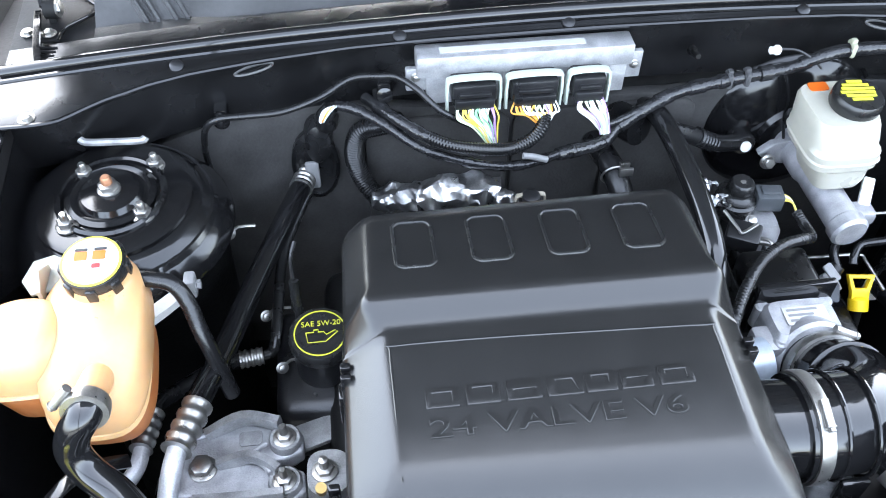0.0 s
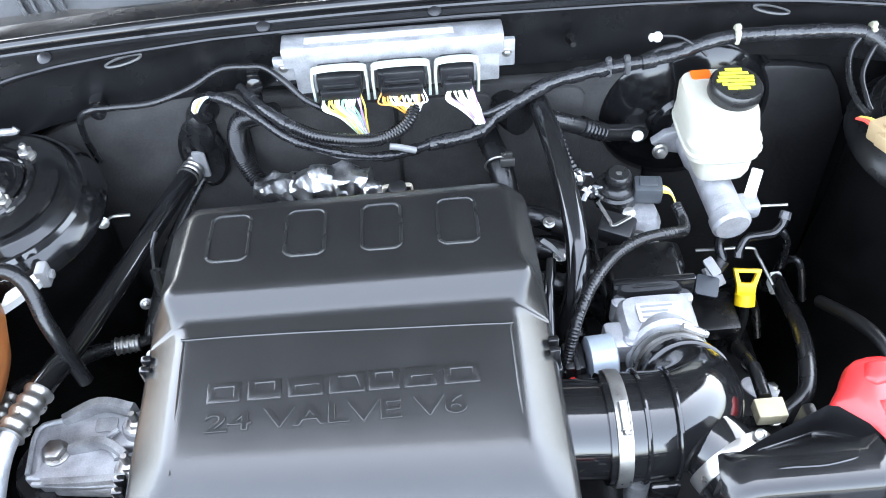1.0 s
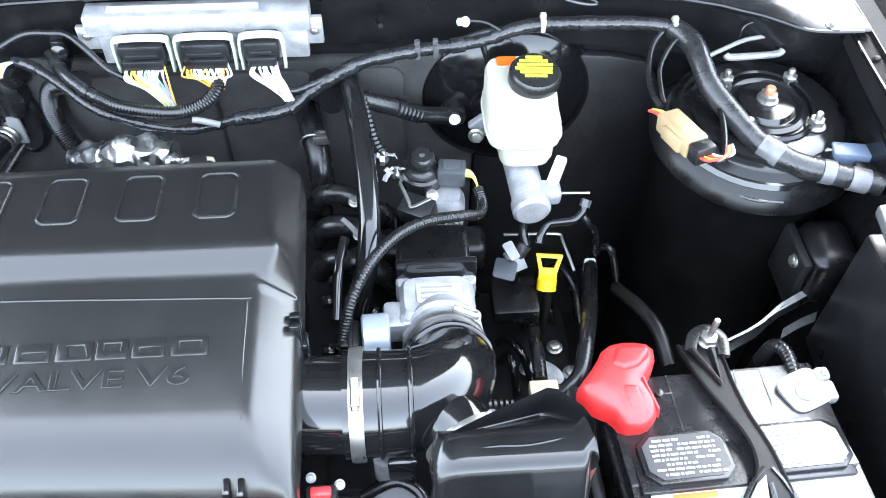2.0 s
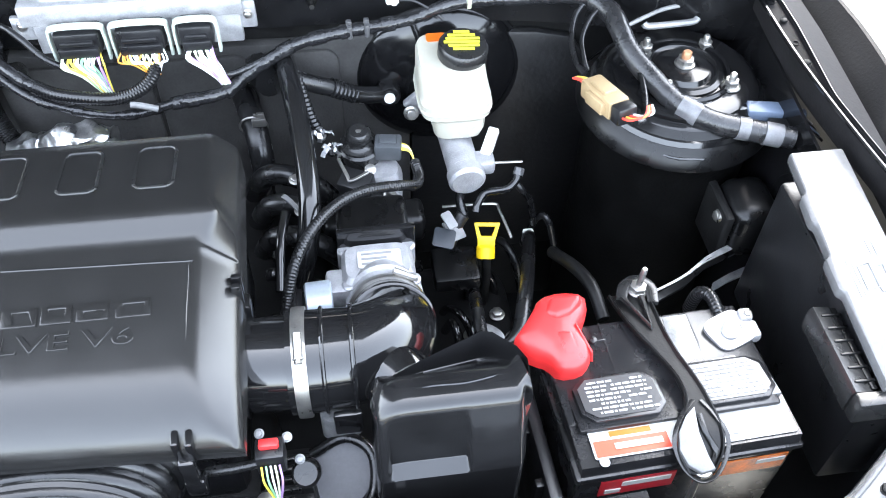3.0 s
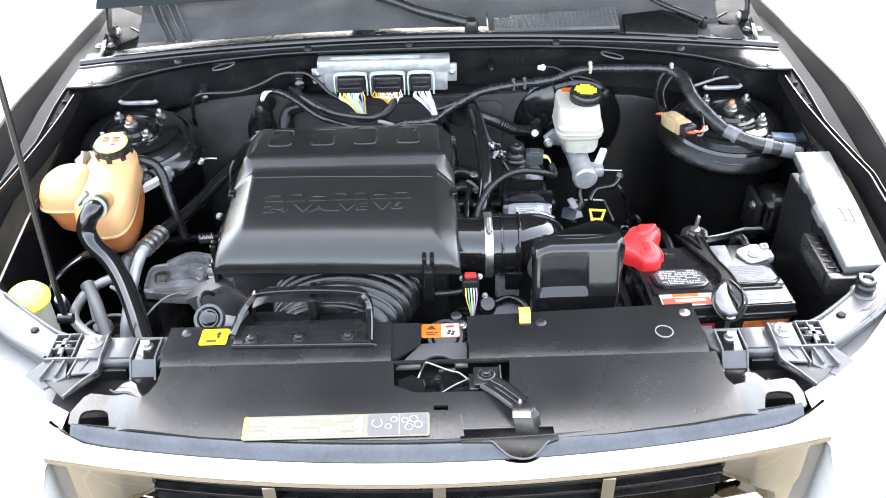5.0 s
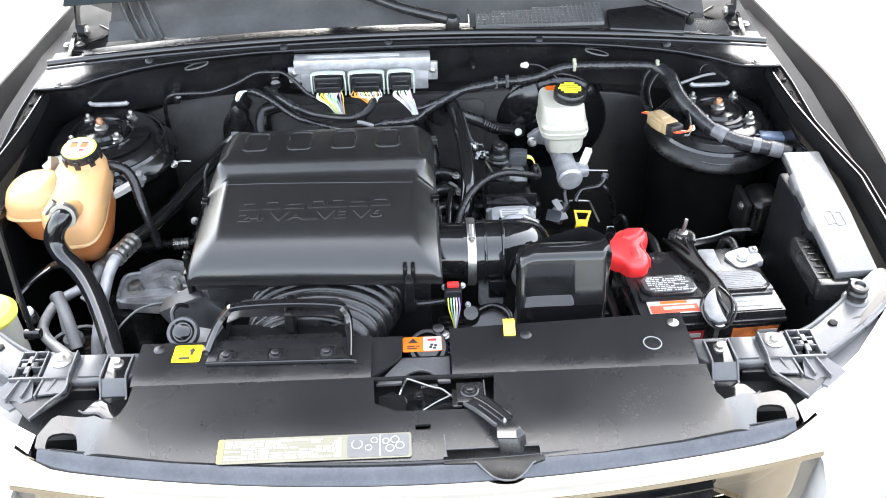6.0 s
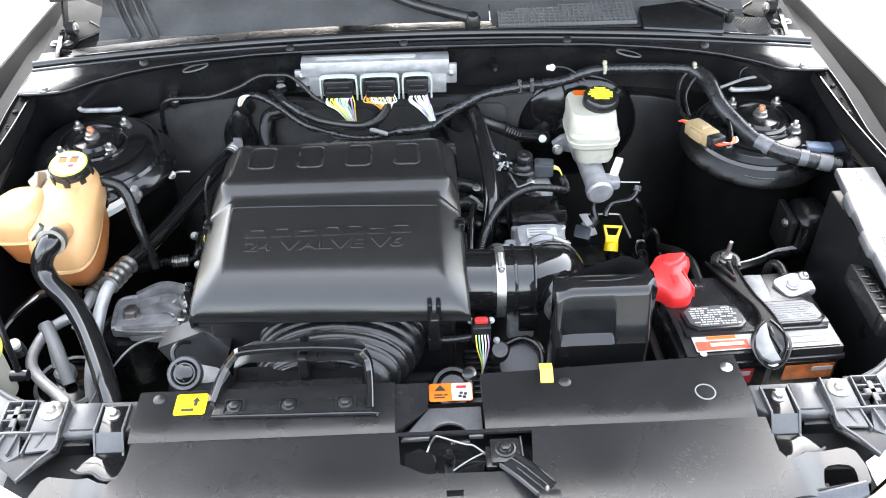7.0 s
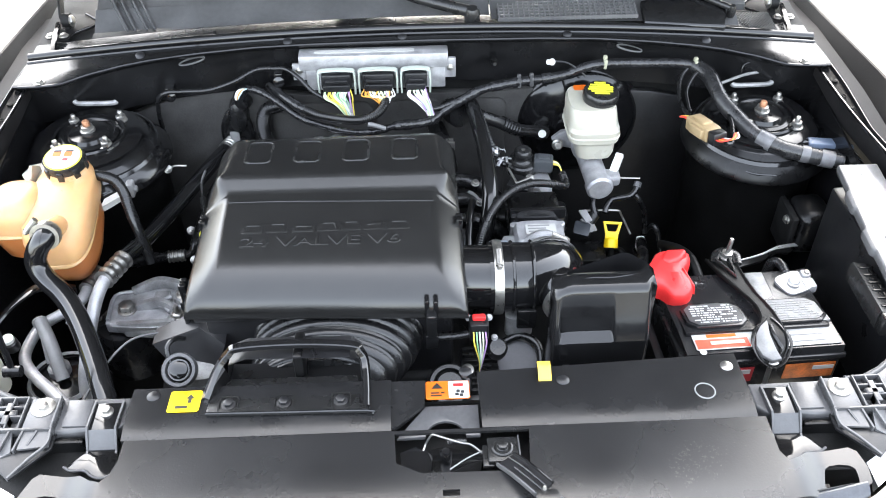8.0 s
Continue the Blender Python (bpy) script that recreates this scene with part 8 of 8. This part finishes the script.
can = [(-0.016, 0.001), (-0.014, -0.012), (0.006, -0.012), (0.02, 0.0), (0.017, 0.002), (0.007, -0.003), (0.004, 0.001), (-0.002, 0.001), (-0.002, 0.004), (-0.007, 0.004), (-0.007, 0.001)]
part("can_sign", place(tube([(x, y, 0.0008) for x, y in can + can[:1]], 0.0007, 5, 1), OM), LIME, oil)
solo("spark_lead", merge(tube([(-0.385, 0.668, 0.9), (-0.385, 0.66, 0.87), (-0.383, 0.655, 0.84)], 0.006, 10, 3), tube([(-0.38, 0.70, 0.93), (-0.386, 0.685, 0.918), (-0.386, 0.67, 0.9)], 0.0025, 8, 4)), SATIN, "small black lead plug beside the oil cap", "lead")
solo("pedestal_bracket", prism([(-0.41, 0.55), (-0.34, 0.57), (-0.33, 0.54), (-0.39, 0.52)], 0.77, 0.778, 0.002), GREYALU, "grey sheet bracket beside the engine", "bracket")

ring = thing("sensor_ring", (-0.348, 0.265, 0.86), "silver ringed black socket at the engine front", "socket")
ax = (0.0, -0.6, 0.8)
part("ring", lathe([(0.017, -0.01), (0.023, -0.01), (0.024, 0.0), (0.022, 0.004), (0.018, 0.004), (0.017, 0.0)], (-0.346, 0.262, 0.92), ax, 32, True), ARM, ring)
part("inner_ring", lathe([(0.0125, 0.0), (0.0145, 0.0), (0.0145, 0.003), (0.0125, 0.003)], (-0.346, 0.262, 0.92), ax, 28, True), ARM, ring)
part("socket_core", lathe([(0.0165, -0.02), (0.0165, -0.004), (0.012, -0.002), (0.012, 0.004), (0.008, 0.006), (0, 0.006)], (-0.346, 0.262, 0.92), ax, 26), GLOSS, ring)
part("stem", loft([squircle(-0.335, 0.29, 0.03, 0.02, z, 3, 20) for z in (0.8, 0.89)]), GREYALU, ring)
part("lead", tube([(-0.358, 0.27, 0.925), (-0.362, 0.285, 0.94), (-0.355, 0.3, 0.94), (-0.35, 0.32, 0.92)], 0.0035, 8, 4), RUBBER, ring)
solo("shield", loft([[(-0.4, 0.33, 0.9), (-0.33, 0.33, 0.93), (-0.29, 0.3, 0.925), (-0.31, 0.29, 0.88), (-0.37, 0.31, 0.87)], [(-0.4, 0.36, 0.9), (-0.33, 0.36, 0.935), (-0.29, 0.33, 0.93), (-0.31, 0.32, 0.88), (-0.37, 0.34, 0.87)]]), PLASTIC, "black plastic shield below the cover", "shield")
solo("dip_wire", tube([(-0.49, 0.262, 0.86), (-0.48, 0.283, 0.87), (-0.458, 0.311, 0.89), (-0.435, 0.336, 0.9), (-0.41, 0.347, 0.902), (-0.387, 0.35, 0.9), (-0.36, 0.34, 0.895)], 0.0018, 8, 5), ARM, "thin black wire below the engine mount", "wire")

acc = thing("accumulator", (-0.565, 0.36, 0.6), "black accumulator can with silver fittings", "accumulator")
part("can", lathe([(0.055, 0), (0.055, 0.2), (0.05, 0.215), (0.03, 0.222), (0, 0.222)], (-0.562, 0.365, 0.58), n=32), PAINT, acc)
part("rim", lathe([(0.05, 0.212), (0.053, 0.216), (0.05, 0.221), (0.046, 0.219)], (-0.562, 0.365, 0.58), n=36, ring=True), GREYALU, acc)
part("fitting", lathe([(0.016, 0), (0.016, 0.012), (0.012, 0.016), (0, 0.016)], (-0.567, 0.372, 0.802), n=20), ALU, acc)
part("port", hexbolt((-0.535, 0.385, 0.802), 0.006, 0.008), STEEL, acc)
part("small_line", tube([(-0.535, 0.385, 0.81), (-0.532, 0.4, 0.83), (-0.545, 0.42, 0.845), (-0.56, 0.43, 0.85)], 0.0035, 8, 4), GREYALU, acc)
part("pipe", tube([(-0.575, 0.375, 0.82), (-0.583, 0.40, 0.85), (-0.59, 0.42, 0.862), (-0.605, 0.43, 0.85)], 0.008, 12, 4), ALU, acc)
part("dark_pipe", tube([(-0.555, 0.35, 0.81), (-0.572, 0.385, 0.85), (-0.592, 0.418, 0.868)], 0.01, 12, 4), GREYPL, acc)
part("service_cap", lathe([(0.011, 0), (0.011, 0.016), (0.009, 0.018), (0, 0.018)], (-0.628, 0.385, 0.845), (0, -0.2, 1), 18), PLASTIC, acc)
part("service_top", lathe([(0.0085, 0), (0.0085, 0.006), (0, 0.007)], (-0.628, 0.382, 0.863), (0, -0.2, 1), 16), WHITE, acc)
solo("frame_rail", strap([(-0.655, 0.3, 0.84), (-0.635, 0.38, 0.895), (-0.595, 0.43, 0.915), (-0.57, 0.455, 0.9), (-0.55, 0.47, 0.88)], 0.014, 0.005, 6), PAINT, "gloss black bracket below the coolant tank", "bracket")

wash = thing("washer_bottle", (-0.64, 0.31, 0.85), "washer bottle neck with a yellow cap", "bottle")
part("cap", lathe([(0.024, -0.004), (0.033, 0.0), (0.034, 0.006), (0.028, 0.016), (0.015, 0.021), (0.0, 0.022)], (-0.636, 0.31, 0.925), (0.05, -0.15, 1), 32), surface("washer_yellow", (0.75, 0.7, 0.12), 0.35), wash)
part("neck", lathe([(0.027, -0.08), (0.027, 0.0), (0.025, 0.004)], (-0.636, 0.312, 0.92), n=26), FLUID, wash)
prop = thing("hood_prop", (-0.565, 0.27, 0.9), "thin black hood prop rod", "rod")
part("rod", tube([(-0.565, 0.268, 0.93), (-0.572, 0.29, 1.03), (-0.583, 0.35, 1.258), (-0.605, 0.46, 1.7), (-0.61, 0.56, 1.88)], 0.0045, 10, 4), PAINT, prop)
part("pivot", lathe([(0.008, -0.01), (0.008, 0.012), (0, 0.012)], (-0.565, 0.266, 0.925), (1, 0, 0), 14), RUBBER, prop)

# ---- engine front, below the pipe ----
alt = thing("alternator", (0.06, 0.3, 0.7), "dark finned alternator housing", "alternator")
for j in range(8):
    part("fin", box(0.035, 0.085, 0.262 + 0.011 * j, 0.267 + 0.011 * j, 0.82, 0.856, 0.001), SATIN, alt)
part("housing", box(0.03, 0.09, 0.25, 0.36, 0.7, 0.845, 0.01, 2), PLASTIC, alt)
therm = thing("thermostat_housing", (0.017, 0.27, 0.8), "grey and black thermostat housing with one bolt", "housing")
part("rim", lathe([(0.022, -0.03), (0.03, -0.03), (0.031, 0.0), (0.028, 0.006), (0.023, 0.006), (0.022, 0.0)], (0.014, 0.268, 0.862), (0, -0.5, 1), 32, True), PLASTIC, therm)
part("face", lathe([(0.022, -0.02), (0.022, -0.002), (0.018, 0.002), (0, 0.002)], (0.014, 0.268, 0.862), (0, -0.5, 1), 28), PLASTIC, therm)
part("lug", loft([squircle(0.036, 0.292, 0.014, 0.011, z, 3, 20, 0.6) for z in (0.84, 0.862)]), PLASTIC, therm)
part("bolt", hexbolt((0.040, 0.294, 0.863), 0.006, 0.006, (0, -0.3, 1), 1.5), STEEL, therm)
start = thing("starter", (0.115, 0.335, 0.76), "grey starter motor with a looped lead", "starter motor")
part("drum", lathe([(0.036, -0.09), (0.036, 0.0), (0.032, 0.006), (0, 0.006)], (0.112, 0.325, 0.84), (0, -0.55, 1), 30), surface("starter_grey", (0.07, 0.07, 0.075), 0.4, metal=0.3), start)
part("lead", tube([(0.085, 0.34, 0.86), (0.12, 0.348, 0.872), (0.145, 0.33, 0.866), (0.142, 0.295, 0.848), (0.115, 0.268, 0.85), (0.085, 0.262, 0.86)], 0.0055, 10, 5), RUBBER, start)
for x, y, z in ((0.043, 0.33, 0.93), (0.07, 0.315, 0.945), (0.078, 0.31, 0.91)):
    solo("flange_bolt", hexbolt((x, y, z), 0.0032, 0.005, (0, -0.6, 1)), GREYALU, "small bright bolt below the intake pipe", "bolt", group="pipe bolts")
solo("round_cap", lathe([(0.014, -0.02), (0.014, 0.0), (0.011, 0.004), (0.004, 0.003), (0, 0.003)], (0.082, 0.3, 0.9), (0, -0.6, 1), 22), SATIN, "small round black cap below the intake pipe", "cap")
solo("side_rod", tube([(-0.005, 0.3, 0.925), (0.02, 0.3, 0.926), (0.045, 0.302, 0.928)], 0.005, 10, 2), SATIN, "short black rod beside the spring clip", "rod")
solo("cast_lug", loft([squircle(0.118, 0.36, 0.02, 0.012, z, 3, 20) for z in (0.87, 0.905)]), GREYALU, "grey cast lug below the intake elbow", "lug")

# ---- dark clutter round the throttle and gearbox ----
for i, (x, y, z) in enumerate(((0.05, 0.74, 0.86), (0.055, 0.69, 0.855), (0.06, 0.64, 0.85))):
    solo("manifold_runner", tube([(x - 0.03, y + 0.03, z - 0.06), (x - 0.01, y + 0.01, z - 0.01), (x + 0.02, y, z), (x + 0.06, y - 0.01, z - 0.02), (x + 0.09, y - 0.01, z - 0.07)], 0.014, 16, 5), RUBBER, "black intake manifold runner", "manifold", group="manifold runners")
    solo("runner_bolt", hexbolt((x + 0.03, y - 0.022, z + 0.012), 0.005, 0.007, (0.1, -0.3, 1)), STEEL, "small bolt on the manifold runner", "bolt", group="runner bolts")
solo("black_conduit", tube([(0.07, 0.64, 0.895), (0.062, 0.6, 0.885), (0.058, 0.55, 0.86)], 0.006, 10, 5), GLOSS, "thin glossy hose beside the engine cover", "hose")
solo("wire_bracket", tube([(0.268, 0.705, 0.812), (0.285, 0.702, 0.815), (0.335, 0.7, 0.815), (0.342, 0.69, 0.812), (0.352, 0.65, 0.8)], 0.0022, 8, 3), STEEL, "thin steel wire bracket above the gearbox", "bracket")
act = thing("shift_actuator", (0.27, 0.63, 0.76), "black actuator box with plugs on the gearbox", "actuator")
part("case", box(0.245, 0.305, 0.6, 0.66, 0.76, 0.785, 0.006), TOWER, act)
part("plug", tube([(0.29, 0.672, 0.83), (0.28, 0.664, 0.818), (0.27, 0.65, 0.8)], 0.009, 12, 4), PLASTIC, act)
part("hose", tube([(0.295, 0.7, 0.86), (0.288, 0.69, 0.84), (0.292, 0.675, 0.825)], 0.006, 10, 4), RUBBER, act)
for x, y in ((0.33, 0.6), (0.345, 0.56), (0.335, 0.52), (0.29, 0.57)):
    solo("gearbox_bolt", hexbolt((x, y, 0.702), 0.007, 0.009), STEEL, "bolt on the gearbox housing", "bolt", group="gearbox bolts")
solo("selector_cable", tube([(0.3, 0.62, 0.74), (0.29, 0.56, 0.79), (0.285, 0.52, 0.82), (0.283, 0.48, 0.825)], 0.008, 12, 5), RUBBER, "black selector cable boot", "cable")
solo("brake_hose", tube([(0.362, 0.7, 0.852), (0.372, 0.695, 0.84), (0.39, 0.712, 0.8), (0.402, 0.725, 0.74)], 0.0045, 10, 5), RUBBER, "thin black hose dropping beside the gearbox", "hose")
solo("side_hose", tube([(0.4, 0.62, 0.8), (0.41, 0.56, 0.84), (0.42, 0.52, 0.85), (0.425, 0.48, 0.84)], 0.008, 12, 5), WEB, "black hose behind the battery", "hose")
for x, y, z in ((-0.43, 0.7, 0.8), (-0.46, 0.75, 0.9), (-0.41, 0.62, 0.8)):
    solo("wing_stud", merge(hexbolt((x, y, z), 0.005, 0.006, (0.3, -0.8, 0.5)), tube([(x, y, z), (x + 0.01, y + 0.01, z), (x + 0.03, y + 0.012, z - 0.002)], 0.002, 6, 2)), STEEL, "small stud in the dark beside the engine", "stud", group="wing studs")
mesh_grid = thing("cowl_mesh", (0.62, 0.93, 1.07), "black plastic mesh at the end of the cowl", "grille")
MESH = surface("mesh_plastic", (0.045, 0.045, 0.046), 0.34, vary=0.2)
for i in range(23):
    u = -0.055 + 0.0055 * i
    a, b = max(0.574, 0.574 + u), min(0.638, 0.574 + u + 0.074)
    if b - a > 0.003:
        for flip in (0, 1):
            ends = [(x, (0.893 + (x - 0.574 - u)) if not flip else (0.967 - (x - 0.574 - u))) for x in (a, b)]
            part("mesh_bar", loft([[(x - 0.0008, y, 1.0515 + 0.1 * (y - 0.9)), (x + 0.0008, y, 1.0515 + 0.1 * (y - 0.9)), (x + 0.0008, y, 1.0545 + 0.1 * (y - 0.9) + 0.0006 * flip), (x - 0.0008, y, 1.0545 + 0.1 * (y - 0.9) + 0.0006 * flip)] for x, y in ends]), MESH, mesh_grid)
part("mesh_floor", prism([(0.572, 0.892), (0.64, 0.885), (0.64, 0.968), (0.572, 0.968)], 1.045, 1.051, 0, slope=lambda x, y: 0.1 * (y - 0.9)), DARK, mesh_grid)

# ---- small things deep beside the gearbox ----
solo("cover_plate", place(prism(rounded(-0.014, 0.014, -0.013, 0.013, 0.004), -0.002, 0.002, 0.0008), Matrix.Translation((0.26, 0.634, 0.83)) @ pose(0, 0, 0, 20, 8, -15)), surface("blue_grey_metal", (0.02, 0.024, 0.03), 0.4, metal=0.2), "blue grey metal plate beside the throttle", "plate")
solo("white_tab", place(prism(rounded(-0.007, 0.007, -0.012, 0.012, 0.003), -0.0015, 0.0015, 0.0006), Matrix.Translation((0.269, 0.653, 0.842)) @ pose(0, 0, 0, 25, 0, 28)), GREYPL, "small pale grey plastic tab beside the dipstick", "tab")
solo("oval_disc", place(lathe([(0.022, -0.001), (0.022, 0.001), (0.018, 0.002), (0, 0.002)], (0, 0, 0), n=28), Matrix.Translation((0.3, 0.518, 0.778)) @ pose(0, 0, 0, 12, 10, -30) @ Matrix.Diagonal((1, 0.55, 1, 1))), GREYALU, "pale oval disc below the vent hose", "disc")
solo("cable_strip", strap([(0.066, 0.682, 0.882), (0.076, 0.668, 0.884), (0.088, 0.65, 0.88)], 0.006, 0.002, 4), GREYPL, "short grey strip beside the engine cover", "strip")
motor_plug = thing("motor_plug", (0.08, 0.5, 0.86), "black plug with a red lock beside the throttle motor", "plug")
part("plug_body", merge(box(0.074, 0.092, 0.472, 0.492, 0.862, 0.885, 0.003), box(0.07, 0.078, 0.468, 0.496, 0.868, 0.878, 0.002)), PLASTIC, motor_plug)
part("red_lock", box(0.066, 0.0735, 0.476, 0.488, 0.866, 0.886, 0.0015), RED, motor_plug)
part("lead", tube([(0.083, 0.47, 0.872), (0.078, 0.455, 0.868), (0.066, 0.44, 0.85), (0.058, 0.43, 0.82)], 0.004, 8, 4), RUBBER, motor_plug)
deep = random.Random(11)
for i in range(9):
    x, y = deep.uniform(0.22, 0.4), deep.uniform(0.5, 0.74)
    z = deep.uniform(0.66, 0.76)
    dx, dy = deep.uniform(-0.06, 0.06), deep.uniform(-0.08, 0.08)
    solo("gearbox_hose", tube([(x, y, z - 0.05), (x + dx * 0.3, y + dy * 0.3, z), (x + dx * 0.8, y + dy * 0.8, z + 0.012), (x + dx * 1.4, y + dy * 1.3, z - 0.05)], deep.uniform(0.004, 0.009), 10, 5), GLOSS if i % 2 else RUBBER, "thin black hose over the dark gearbox", "hose", group="gearbox hoses")
for i in range(6):
    x, y, z = deep.uniform(0.045, 0.1), deep.uniform(0.5, 0.72), deep.uniform(0.82, 0.87)
    solo("manifold_clip", merge(box(x - 0.008, x + 0.008, y - 0.006, y + 0.006, z - 0.01, z, 0.002), hexbolt((x, y, z), 0.0035, 0.004, (0, -0.3, 1))), GLOSS, "small black clip on the manifold", "clip", group="manifold clips")
for i in range(4):
    solo("manifold_web", box(0.128 + 0.02 * i, 0.131 + 0.02 * i, 0.6, 0.69, 0.845, 0.872 - 0.003 * i, 0.001), SATIN, "thin black web on the manifold", "manifold", group="manifold webs")
for s in (-1, 1):
    for y in (0.72, 0.8, 0.83):
        z = 0.985 + 0.05 * min(1, (y - 0.24) / 0.5) + 0.02 * max(0, y - 0.74)
        solo("rail_hole", lathe([(0.0045, 0), (0.0045, 0.0012), (0.003, 0.0012), (0.003, 0.0)], (s * 0.6945, y, z - 0.0042), (-s * 0.15, 0, 1), 16, True), WING, "pressed rim of a hole in the fender rail", "hole rim", group="rail holes")
